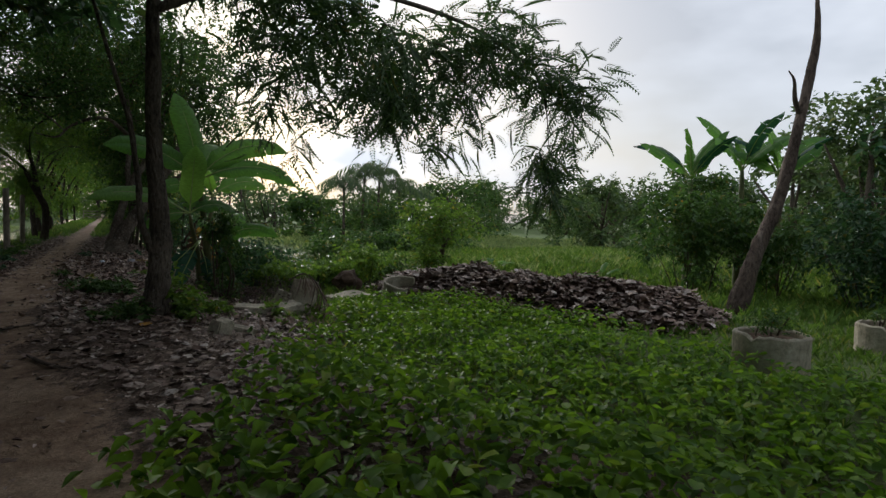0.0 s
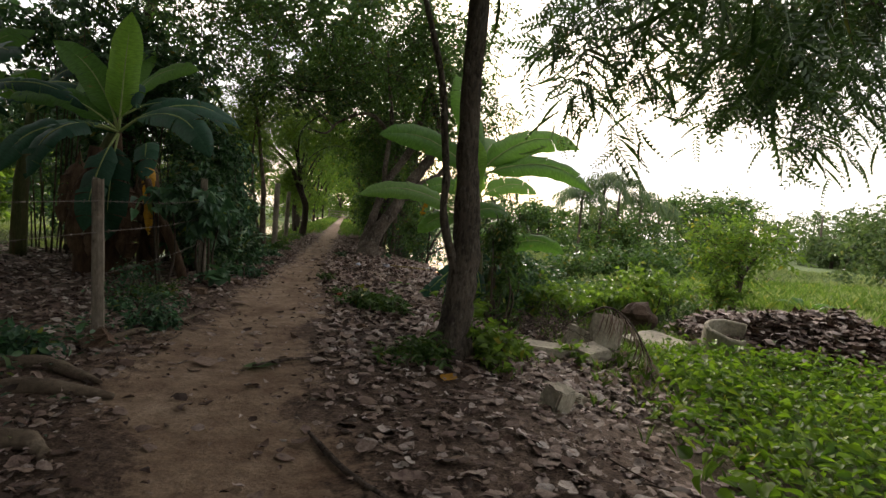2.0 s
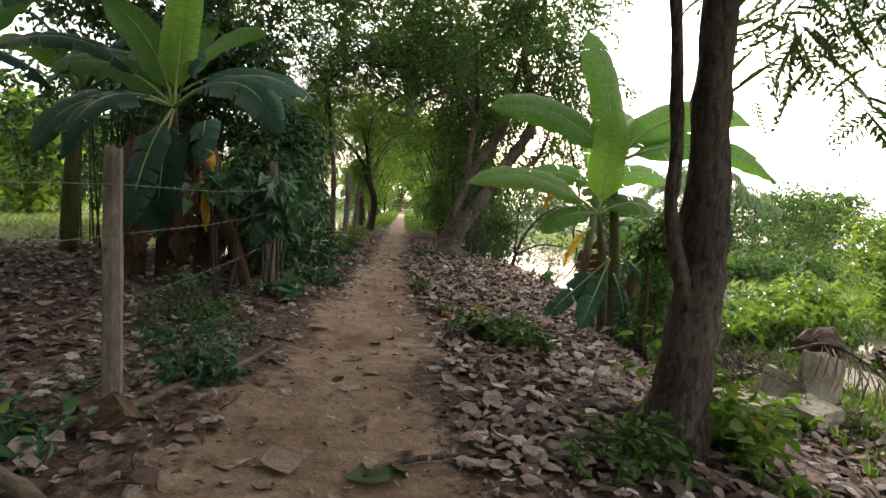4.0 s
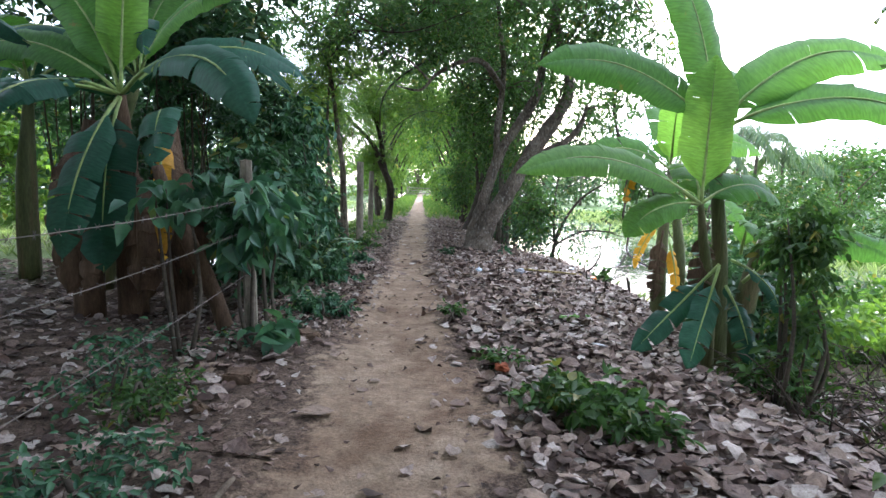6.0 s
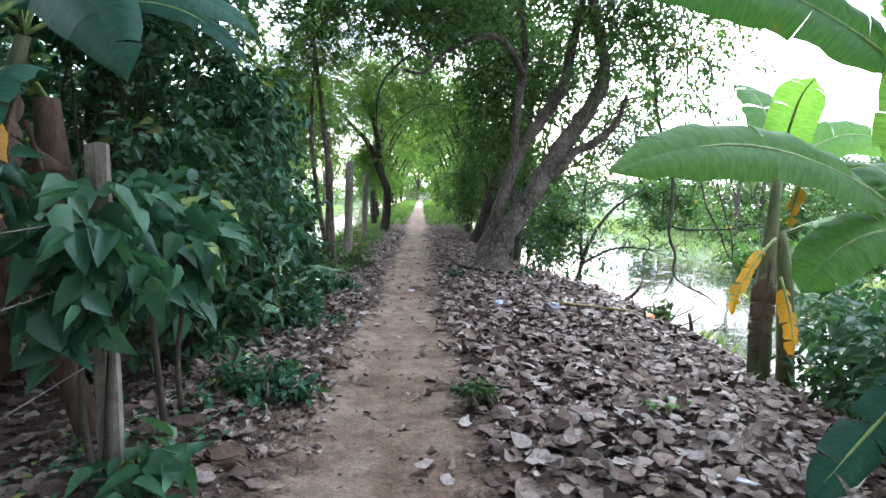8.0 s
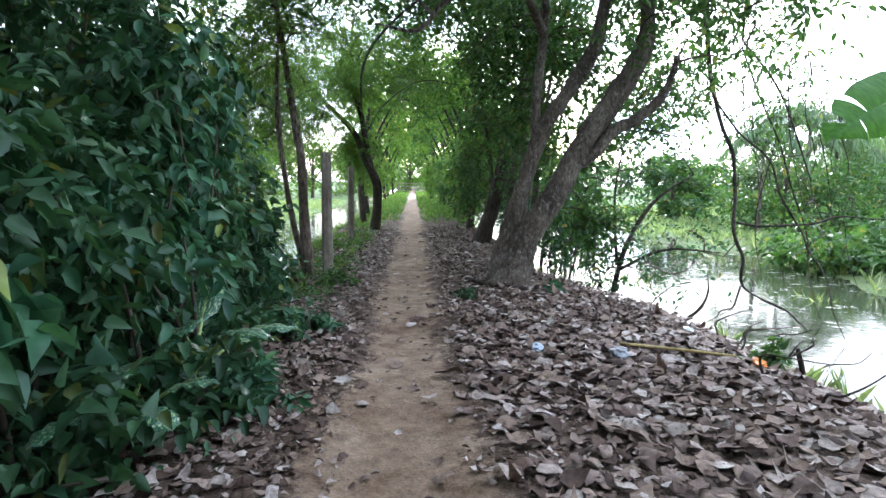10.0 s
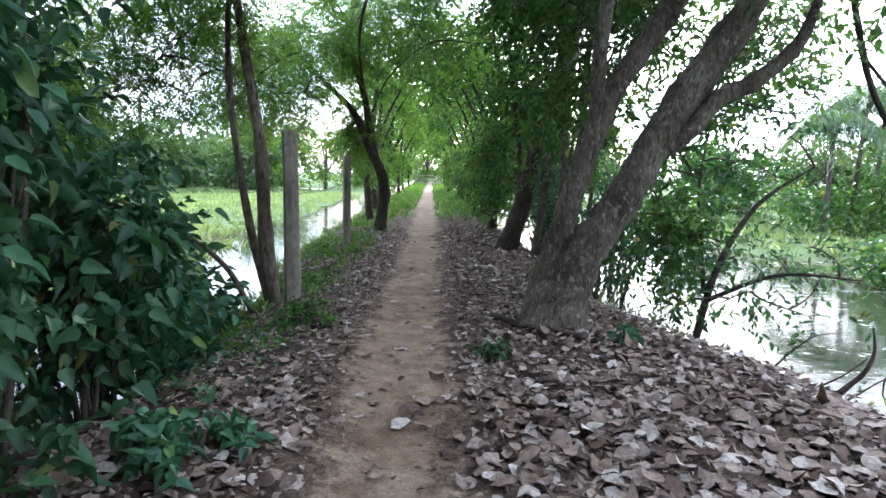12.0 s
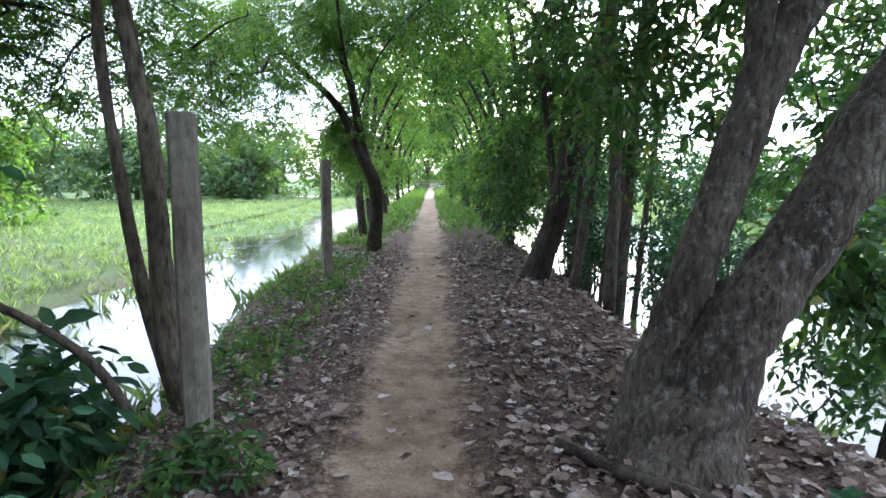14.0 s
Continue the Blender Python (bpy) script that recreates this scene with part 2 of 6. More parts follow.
def land(x, y):
    """Height of the ground at x, y (numbers or arrays)."""
    x, y = np.asarray(x, float), np.asarray(y, float)
    d = x - path_x(y)
    # right: the garden lies lower, further on the bank falls into the water
    garden = -0.40 * smooth(1.9, 3.6, d)
    far_garden = -0.30 * smooth(11, 19, d + 0.35 * (y - 6)) * smooth(6, 16, d)
    bank = -0.85 * smooth(2.6 - 0.7 * smooth(20, 24, y), 5.2 - 1.7 * smooth(20, 24, y), d)
    g = smooth(14.5, 17.5, y)
    right = (garden + far_garden) * (1 - g) + bank * g
    # left: grove floor, then a steep bank into the water
    grove = -0.22 * smooth(1.3, 2.4, -d)
    wide = 0.6 * smooth(22.5, 28, y)
    bank_l = -0.85 * smooth(1.35 + wide, 2.9 + wide, -d)
    gl = smooth(18.5, 21.5, y)
    left = grove * (1 - gl) + bank_l * gl
    z = np.where(d > 0, right, left)
    # swamp: islands of grass that rise a little out of the water, more of them further off
    off = np.abs(d)
    wet = np.where(d > 0, g, gl)
    isle = np.where(d > 0, smooth(6.5, 11, off), smooth(3.9, 6.5, off)) * 0.40 + 0.12 * wave(x, y, 0.55, 0.4) * smooth(3.5, 6, off)
    z = z + wet * isle + 0.10 * wave(x, y, 0.31, 2.0) * smooth(8, 20, off)
    z = z + 0.25 * smooth(60, 120, np.hypot(x, y - 20))
    # the trodden path lies a little lower than its edges
    z = z - 0.045 * np.exp(-(d / (path_half(y) * 0.9)) ** 4) * smooth(-2, 2, y)
    z = z + 0.018 * wave(x, y, 2.3, 0.8) + 0.010 * wave(x, y, 5.1, 1.9)
    z = z + 0.60 * heap(x, y)
    return z


def heap(x, y):
    """The swept-up mound of leaves, 0 to about 1."""
    ax, ay, bx, by = 10.7, 13.9, 12.9, 9.3
    ux, uy = bx - ax, by - ay
    ll = math.hypot(ux, uy)
    s = ((x - ax) * ux + (y - ay) * uy) / ll
    c = ((x - ax) * uy - (y - ay) * ux) / ll
    e = np.maximum(np.maximum(-s, s - ll), 0)
    r = np.sqrt((c / 1.85) ** 2 + (e / 1.5) ** 2)
    return (1 - smooth(0.25, 1.0, r)) * (0.78 + 0.22 * wave(x, y, 2.3, 0.3) + 0.12 * wave(x, y, 5.2, 1.1))


def at(x, y, dz=0.0):
    return Vector((x, y, float(land(x, y)) + dz))


# ---- mesh helpers ----
def mesh_from(name, verts, faces, material, uvs=None, smooth_shade=False):
    """A mesh from arrays; faces is (n, 3) or (n, 4)."""
    verts, faces = np.asarray(verts, np.float32), np.asarray(faces, np.int32)
    me = bpy.data.meshes.new(name)
    me.vertices.add(len(verts))
    me.vertices.foreach_set("co", verts.ravel())
    k = faces.shape[1]
    me.loops.add(faces.size)
    me.loops.foreach_set("vertex_index", faces.ravel())
    me.polygons.add(len(faces))
    me.polygons.foreach_set("loop_start", np.arange(0, faces.size, k, dtype=np.int32))
    if uvs is not None:
        layer = me.uv_layers.new(name="UVMap")
        layer.data.foreach_set("uv", np.asarray(uvs, np.float32)[faces.ravel()].ravel())
    me.update(calc_edges=True)
    me.validate()
    if smooth_shade:
        me.polygons.foreach_set("use_smooth", np.ones(len(faces), dtype=bool))
    me.materials.append(material)
    return me


class Heap:
    """Collects pieces of one mesh."""

    def __init__(self):
        self.v, self.f, self.n = [], [], 0

    def add(self, v, f):
        self.v.append(np.asarray(v, np.float32))
        self.f.append(np.asarray(f, np.int32) + self.n)
        self.n += len(v)

    def mesh(self, name, material, smooth_shade=False):
        return mesh_from(name, np.concatenate(self.v), np.concatenate(self.f), material, None, smooth_shade)


def thing(name, label, category, group="", kind="", place=(0, 0, 0)):
    ob = new(name)
    ob.empty_display_size = 0.1
    ob.location = place
    return tagged(ob, label, category, group, kind)


def under(name, me, parent, label="", kind=""):
    """A part that is built in world coordinates and hung under its thing."""
    ob = new(name, me)
    ob.parent = parent
    ob.matrix_parent_inverse = Matrix.Translation(-parent.location) if parent.parent is None else Matrix.Identity(4)
    return tagged(ob, label, kind=kind)


def curve_points(pts, n):
    """A smooth line through a few points (Catmull-Rom)."""
    p = [Vector(q) for q in pts]
    p = [p[0] * 2 - p[1]] + p + [p[-1] * 2 - p[-2]]
    out = []
    segs = len(p) - 3
    for i in range(n):
        u = i / (n - 1) * segs
        k = min(int(u), segs - 1)
        t = u - k
        a, b, c, d = p[k:k + 4]
        out.append(0.5 * ((2 * b) + (c - a) * t + (2 * a - 5 * b + 4 * c - d) * t * t + (3 * b - a - 3 * c + d) * t ** 3))
    return out


def tube(heap_, pts, radii, sides=8, n=None, knobs=0.0, rng=None):
    """A tapered, slightly uneven limb along a line."""
    n = n or max(2, len(pts) * 3)
    line = curve_points(pts, n)
    rad = np.interp(np.linspace(0, 1, n), np.linspace(0, 1, len(radii)), radii)
    verts, up = [], Vector((0.31, 0.52, 0.8))
    for i, c in enumerate(line):
        d = (line[min(i + 1, n - 1)] - line[max(i - 1, 0)]).normalized()
        a = d.cross(up)
        if a.length < 0.05:
            a = d.cross(Vector((1, 0, 0)))
        a.normalize()
        b = d.cross(a)
        for s in range(sides):
            w = 2 * math.pi * s / sides
            r = rad[i]
            if knobs:
                r *= 1 + knobs * (noise.noise(Vector((math.cos(w) * 1.3, math.sin(w) * 1.3, i * 0.45 + c.x * 3 + c.y))))
            verts.append(c + (a * math.cos(w) + b * math.sin(w)) * r)
    faces = []
    for i in range(n - 1):
        for s in range(sides):
            q = [i * sides + s, i * sides + (s + 1) % sides, (i + 1) * sides + (s + 1) % sides, (i + 1) * sides + s]
            faces += [(q[0], q[1], q[2]), (q[0], q[2], q[3])]
    verts.append(line[0])
    verts.append(line[-1])
    for s in range(sides):
        faces.append((n * sides, (s + 1) % sides, s))
        faces.append((n * sides + 1, (n - 1) * sides + s, (n - 1) * sides + (s + 1) % sides))
    heap_.add([tuple(v) for v in verts], faces)
    return line


# leaf shapes: the stalk at the origin, the blade along +x, its face up +z, one unit long
def blade(outline, fold=0.10, sag=0.12):
    """An ovate leaf with a folded midrib, from half-widths along its length."""
    n = len(outline)
    xs = np.linspace(0, 1, n)
    v, f = [], []
    for x, w in zip(xs, outline):
        z = -sag * x * x
        v += [(x, w, z + fold * w), (x, 0, z), (x, -w, z + fold * w)]
    for i in range(n - 1):
        a = i * 3
        for q in ((a, a + 1, a + 4, a + 3), (a + 1, a + 2, a + 5, a + 4)):
            f += [(q[0], q[1], q[2]), (q[0], q[2], q[3])]
    return np.array(v, np.float32), np.array(f, np.int32)




def leaflet(points, fold, curl):
    """A light leaf of two folded halves; points: (along, half-width)."""
    v = [(0, 0, 0), (1, 0, -curl)]
    f = []
    for s in (1, -1):
        k = len(v)
        v += [(x, s * w, fold * w - curl * x * x + 0.12 * curl) for x, w in points]
        ring = [0] + list(range(k, len(v))) + [1]
        for i in range(1, len(ring) - 1):
            t = (0, ring[i], ring[i + 1])
            f.append(t if s < 0 else t[::-1])
    return np.array(v, np.float32), np.array(f, np.int32)


L_FAR = leaflet([(0.45, 0.28)], 0.35, 0.2)
L_OVAL = leaflet([(0.28, 0.21), (0.65, 0.20)], 0.35, 0.22)
L_HEART = leaflet([(0.03, 0.20), (0.25, 0.33), (0.60, 0.22)], 0.3, 0.35)


def dry_leaf(seed, curl, cup):
    """A crisp fallen leaf: uneven outline, wavy rim, lengthwise curl."""
    rg = random.Random(seed)
    v = [(0, 0, 0), (1, rg.uniform(-0.06, 0.06), curl * 0.5 + rg.uniform(-0.05, 0.05)), (0.5, rg.uniform(-0.03, 0.03), -curl * 0.25)]
    f = []
    for s in (1, -1):
        k = len(v)
        for x, w in ((0.06, 0.16), (0.26, 0.33), (0.52, 0.36), (0.78, 0.22)):
            ww = w * rg.uniform(0.75, 1.15)
            v.append((x + rg.uniform(-0.05, 0.05), s * ww, cup * ww + curl * (x - 0.5) ** 2 - curl * 0.25 + rg.uniform(-0.07, 0.07)))
        for t in ((0, k, k + 1), (0, k + 1, 2), (2, k + 1, k + 2), (2, k + 2, k + 3), (2, k + 3, 1)):
            f.append(t if s < 0 else t[::-1])
    return np.array(v, np.float32), np.array(f, np.int32)


L_DRY, L_DRY2, L_DRY3 = dry_leaf(1, 0.32, 0.25), dry_leaf(2, -0.25, -0.22), leaflet([(0.12, 0.16), (0.40, 0.28), (0.72, 0.13)], 0.75, 0.10)
L_DRY4, L_DRY5 = dry_leaf(3, 0.75, 0.5), dry_leaf(4, 0.15, -0.32)


def pinnate(pairs=8, sag=0.35, width=0.045, reach=0.22):
    """A feathered leaf: leaflets in pairs along a stalk."""
    v, f = [], []
    for i in range(pairs):
        x = 0.12 + 0.86 * i / (pairs - 1)
        z = -sag * x * x
        ln = reach * (1 - 0.45 * abs(2 * x - 0.9))
        for s in (1, -1):
            k = len(v)
            v += [(x, 0, z), (x + ln * 0.30 - width, s * ln * 0.5, z - 0.02), (x + ln * 0.55, s * ln, z - 0.06), (x + ln * 0.30 + width, s * ln * 0.5, z - 0.02)]
            f += [(k, k + 1, k + 2), (k, k + 2, k + 3)]
    k = len(v)
    v += [(0, 0.006, 0), (0, -0.006, 0), (0.5, 0, -sag * 0.25), (1, 0, -sag)]
    f += [(k, k + 1, k + 2), (k + 2, k + 1, k + 3)]
    return np.array(v, np.float32), np.array(f, np.int32)


L_PINNATE = pinnate()
L_PINNATE_SMALL = pinnate(5, 0.3, 0.06, 0.30)


def scatter(shape, pos, way, face, size):
    """Copies of a leaf shape: at pos, along way, its face towards face, size metres long."""
    tv, tf = shape
    pos, way, face = np.asarray(pos, np.float32), np.asarray(way, np.float32), np.asarray(face, np.float32)
    way = way / np.maximum(np.linalg.norm(way, axis=1, keepdims=True), 1e-6)
    side = np.cross(face, way)
    side /= np.maximum(np.linalg.norm(side, axis=1, keepdims=True), 1e-6)
    up = np.cross(way, side)
    frames = np.stack([way, side, up], axis=1) * np.asarray(size, np.float32)[:, None, None]
    v = np.einsum("kc,ncd->nkd", tv, frames) + pos[:, None, :]
    f = tf[None] + (np.arange(len(pos)) * len(tv))[:, None, None]
    return v.reshape(-1, 3), f.reshape(-1, 3)


def ball(rng, n):
    v = rng.normal(size=(n, 3))
    return v / np.linalg.norm(v, axis=1, keepdims=True)


def foliage(rng, centres, radii, twigs, per_twig, length, shape, size, hang=0.3, wood=None, wood_r=0.006):
    """Twigs that leave each centre in all directions, with leaves along both sides; returns leaf arrays."""
    centres = np.repeat(np.asarray(centres, float), twigs, axis=0)
    rr = np.repeat(np.asarray(radii, float), twigs)
    n = len(centres)
    dirs = ball(rng, n)
    dirs[:, 2] = dirs[:, 2] * 0.8 - hang * rng.random(n)
    dirs /= np.linalg.norm(dirs, axis=1, keepdims=True)
    start = centres + ball(rng, n) * (rr * rng.random(n) ** 0.5 * 0.75)[:, None]
    ln = length * rng.uniform(0.6, 1.3, n)
    t = (np.arange(per_twig) + 0.6) / per_twig
    droop = -hang * 0.5
    pts = start[:, None] + dirs[:, None] * (ln[:, None] * t)[..., None]
    pts[..., 2] += droop * (ln[:, None] * t) ** 2
    side = np.cross(dirs, np.array([0, 0, 1.0]))
    side /= np.maximum(np.linalg.norm(side, axis=1, keepdims=True), 1e-6)
    sgn = np.where(np.arange(per_twig) % 2, 1.0, -1.0)
    way = dirs[:, None] * 0.55 + side[:, None] * sgn[None, :, None] * 0.8
    way = way + rng.normal(scale=0.42, size=way.shape)
    way[..., 2] -= hang * 0.6
    face = np.zeros_like(way)
    face[..., 2] = 1
    face += rng.normal(scale=0.6, size=face.shape)
    if wood is not None:
        for i in range(0, n, 4):
            e = start[i] + dirs[i] * ln[i]
            e[2] += droop * ln[i] ** 2
            tube(wood, [start[i], (start[i] + e) / 2 - np.array([0, 0, droop * ln[i] ** 2 * 0.25]), e], [wood_r, wood_r * 0.5], 3, 3)
    sz = size * rng.uniform(0.65, 1.25, n * per_twig)
    return scatter(shape, pts.reshape(-1, 3), way.reshape(-1, 3), face.reshape(-1, 3), sz)


def cloud(rng, centre, radii, n):
    """Points through an ellipsoid, denser to its rim."""
    return np.asarray(centre) + ball(rng, n) * (rng.random((n, 1)) ** 0.45) * np.asarray(radii)


def tree(name, label, seed, stems, crowns, leaf, bark=None, group="", category="tree", wood_twigs=True):
    """stems: (points, radii) of trunks and main limbs. crowns: (centre, radii, clusters, twigs, leaves a twig, twig length, hang).
    leaf: (shape, size, material)."""
    rng = np.random.default_rng(seed)
    bark = bark or M_BARK
    base = Vector(stems[0][0][0])
    top = thing(name, label, category, group, place=base)
    ends = []
    for pts, radii in stems:
        h = Heap()
        sides = 12 if radii[0] > 0.12 else 8
        line = tube(h, pts, radii, sides, len(pts) * 5, 0.28)
        under("trunk", h.mesh("trunk", bark, True), top)
        ends += line[len(line) // 3:]
    nodes = [np.array(tuple(e)) for e in ends]
    leaves, wood = Heap(), Heap()
    shape, size, material = leaf
    for centre, radii, clusters, twigs, per, ln, hang in crowns:
        cs = cloud(rng, centre, radii, clusters)
        rs = np.full(clusters, 0.55 * ln + 0.12)
        gap = [min(np.linalg.norm(q - c) for q in nodes) for c in cs]
        for c in cs[np.argsort(gap)][:: (1 if clusters < 30 else 2)]:
            near = np.array(nodes)
            a = near[np.argmin(np.linalg.norm((near - c) * np.array([1, 1, 1.3]), axis=1) + np.maximum(near[:, 2] - c[2], 0) * 0.4)]
            far_ = np.linalg.norm(c - a)
            m1 = a * 0.55 + c * 0.45 + rng.normal(scale=0.10 * min(far_, 1.2), size=3) + np.array([0, 0, 0.10 * far_])
            r0 = min(0.010 + 0.011 * far_, 0.05)
            line = tube(wood, [a, m1, c], [r0, r0 * 0.7, 0.006], 5, 6)
            nodes += [np.array(tuple(q)) for q in line[2::2]]
        v, f = foliage(rng, cs, rs, twigs, per, ln, shape, size, hang, wood if wood_twigs else None)
        leaves.add(v, f)
    if wood.n:
        under("branchwork", wood.mesh("branchwork", M_TWIG), top, kind="stuff")
    under("crown", leaves.mesh("crown", material), top, kind="stuff")
    return top


# ---- ground and water ----
def spread(lo, hi, step, far, count):
    mid = np.arange(lo, hi + step / 2, step)
    g = np.geomspace(step, far, count)
    return np.concatenate([lo - np.cumsum(g)[::-1], mid, hi + np.cumsum(g)])


def ground_material():
    """Bare trodden path, dark leaf mould beside it, mossy earth in the garden and mud towards the water."""
    m, nt, b = nodes_of("earth")
    geo = nt.nodes.new("ShaderNodeNewGeometry")
    path = nt.nodes.new("ShaderNodeAttribute")
    path.attribute_name = "trodden"
    green = nt.nodes.new("ShaderNodeAttribute")
    green.attribute_name = "green"
    n1 = noise_node(nt, 1.1, 6)
    n2 = noise_node(nt, 14, 8, rough=0.75)
    n3 = noise_node(nt, 55, 4)
    mould = ramp_node(nt, n2.outputs[0], [(0.28, (0.028, 0.019, 0.014)), (0.50, (0.110, 0.075, 0.054)), (0.72, (0.230, 0.168, 0.125))])
    crumbs = ramp_node(nt, n3.outputs[0], [(0.38, (0.5, 0.47, 0.45)), (0.58, (1.12, 1.12, 1.12))])
    mould_c = mix_node(nt, 1.0, mould.outputs[0], crumbs.outputs[0], "MULTIPLY")
    sand = ramp_node(nt, n1.outputs[0], [(0.3, (0.235, 0.155, 0.100)), (0.55, (0.325, 0.236, 0.162)), (0.75, (0.385, 0.295, 0.212))])
    fine = ramp_node(nt, n2.outputs[0], [(0.3, (0.72, 0.72, 0.72)), (0.7, (1.15, 1.15, 1.15))])
    sand_c = mix_node(nt, 1.0, sand.outputs[0], fine.outputs[0], "MULTIPLY")
    grit = ramp_node(nt, n3.outputs[0], [(0.35, (0.75, 0.75, 0.75)), (0.6, (1.08, 1.08, 1.08))])
    sand_c = mix_node(nt, 1.0, sand_c, grit.outputs[0], "MULTIPLY")
    n4 = noise_node(nt, 4.5, 6, rough=0.7)
    damp = ramp_node(nt, n4.outputs[0], [(0.40, (0.55, 0.48, 0.43)), (0.60, (1, 1, 1))])
    sand_c = mix_node(nt, 0.8, sand_c, damp.outputs[0], "MULTIPLY")
    edge = nt.nodes.new("ShaderNodeMath")
    edge.operation = "MULTIPLY_ADD"
    nt.links.new(n2.outputs[0], edge.inputs[0])
    edge.inputs[1].default_value = 0.9
    nt.links.new(path.outputs["Fac"], edge.inputs[2])
    ragged = nt.nodes.new("ShaderNodeMath")
    ragged.operation = "MULTIPLY_ADD"
    nt.links.new(n4.outputs[0], ragged.inputs[0])
    ragged.inputs[1].default_value = 1.1
    ragged.inputs[2].default_value = -0.55
    both = nt.nodes.new("ShaderNodeMath")
    nt.links.new(edge.outputs[0], both.inputs[0])
    nt.links.new(ragged.outputs[0], both.inputs[1])
    e2 = ramp_node(nt, both.outputs[0], [(0.72, (0, 0, 0)), (1.18, (1, 1, 1))])
    c = mix_node(nt, e2.outputs[0], mould_c, sand_c)
    moss = ramp_node(nt, n2.outputs[0], [(0.3, (0.035, 0.060, 0.016)), (0.7, (0.110, 0.170, 0.045))])
    c = mix_node(nt, green.outputs["Fac"], c, moss.outputs[0])
    nt.links.new(c, b.inputs["Base Color"])
    b.inputs["Roughness"].default_value = 0.95
    b.inputs["Specular IOR Level"].default_value = 0.2
    lumps = mix_node(nt, 0.6, n2.outputs[0], n4.outputs[0])
    bump(nt, b, lumps, 0.9, 0.06)
    return m


gx = spread(-12, 20, 0.17, 60, 34)
gy = spread(0, 36, 0.17, 60, 36)
X, Y = np.meshgrid(gx, gy)
Z = land(X, Y)
nx, ny = len(gx), len(gy)
idx = np.arange(nx * ny).reshape(ny, nx)
quads = np.stack([idx[:-1, :-1], idx[:-1, 1:], idx[1:, 1:], idx[1:, :-1]], axis=-1).reshape(-1, 4)
me = mesh_from("ground", np.stack([X, Y, Z], -1).reshape(-1, 3), quads, ground_material(), None, True)
D = X - path_x(Y)
uneven = 1.0 + 0.26 * wave(X, Y, 1.5, 0.9) + 0.2 * wave(X, Y, 3.9, 0.2)
trodden = (0.95 - 0.16 * smooth(16, 21, Y)) * np.exp(-(np.abs(D) / (path_half(Y) * 1.0 * uneven)) ** 2.6) * smooth(-2, 3, Y)
trodden = trodden + 0.55 * np.exp(-((X - 0.6) / 1.0) ** 2 - ((Y - 10.6) / 1.3) ** 2)
greening = smooth(3.2, 5.0, D) * (1 - smooth(14, 16, Y)) + smooth(34, 40, Y) * smooth(0.35, 0.8, np.abs(D)) + smooth(4.8, 7, np.abs(D)) * smooth(15, 18, Y)
greening = np.clip(greening * (0.75 + 0.25 * wave(X, Y, 1.3)), 0, 1) * (1 - np.clip(heap(X, Y) * 3, 0, 1))
for nm, arr in (("trodden", trodden), ("green", greening)):
    a = me.attributes.new(nm, "FLOAT", "POINT")
    a.data.foreach_set("value", arr.astype(np.float32).ravel())
tagged(new("ground", me), "trodden earth path between banks of leaf mould and grass", "ground", kind="structure")


def water_material():
    m, nt, b = nodes_of("still_water")
    b.inputs["Base Color"].default_value = (0.030, 0.034, 0.020, 1)
    b.inputs["Roughness"].default_value = 0.06
    b.inputs["IOR"].default_value = 1.33
    b.inputs["Specular IOR Level"].default_value = 0.9
    n = noise_node(nt, 3.0, 5, stretch=(1, 1.4, 1))
    scum = noise_node(nt, 2.6, 7, stretch=(1, 1.8, 1), rough=0.75)
    k = ramp_node(nt, scum.outputs[0], [(0.55, (0, 0, 0)), (0.66, (1, 1, 1))])
    c = mix_node(nt, k.outputs[0], (0.030, 0.034, 0.020), (0.15, 0.16, 0.10))
    nt.links.new(c, b.inputs["Base Color"])
    rr = ramp_node(nt, k.outputs[0], [(0, (0.05, 0.05, 0.05)), (1, (0.45, 0.45, 0.45))])
    nt.links.new(rr.outputs[0], b.inputs["Roughness"])
    bump(nt, b, n.outputs[0], 0.12, 0.03)
    return m


wv = [(-300, 15.0, WATER_Z), (300, 15.0, WATER_Z), (300, 400, WATER_Z), (-300, 400, WATER_Z)]
tagged(new("water", mesh_from("water", wv, [(0, 1, 2, 3)], water_material())), "still swamp water reflecting the bright sky", "water", kind="structure")


# ---- fence ----
def fence_post(x, y, height, lean, label, r=0.075):
    """A square, weathered post with worn edges and a chipped top."""
    p = at(x, y)
    bm = bmesh.new()
    rings, per = 9, 8
    rng = random.Random(int(x * 100 + y * 10))
    rows = []
    for i in range(rings):
        u = i / (rings - 1)
        row = []
        for s in range(per):
            w = 2 * math.pi * (s + 0.5) / per
            rr = r * (1.0 - 0.08 * u) * (1.12 if s % 2 else 1.0) * rng.uniform(0.95, 1.05)
            z = -0.12 + (height + 0.12) * u + (rng.uniform(-0.02, 0.02) if i == rings - 1 else 0)
            row.append(bm.verts.new((math.cos(w) * rr + lean[0] * u, math.sin(w) * rr + lean[1] * u, z)))
        rows.append(row)
    for a, b in zip(rows, rows[1:]):
        for s in range(per):
            bm.faces.new((a[s], a[(s + 1) % per], b[(s + 1) % per], b[s]))
    bm.faces.new(rows[-1])
    bm.faces.new(rows[0][::-1])
    me = bpy.data.meshes.new("fence_post")
    bm.to_mesh(me)
    bm.free()
    me.materials.append(M_POST)
    ob = new("fence_post", me)
    ob.location = p
    return tagged(ob, label, "fence post", "posts of the wire fence")


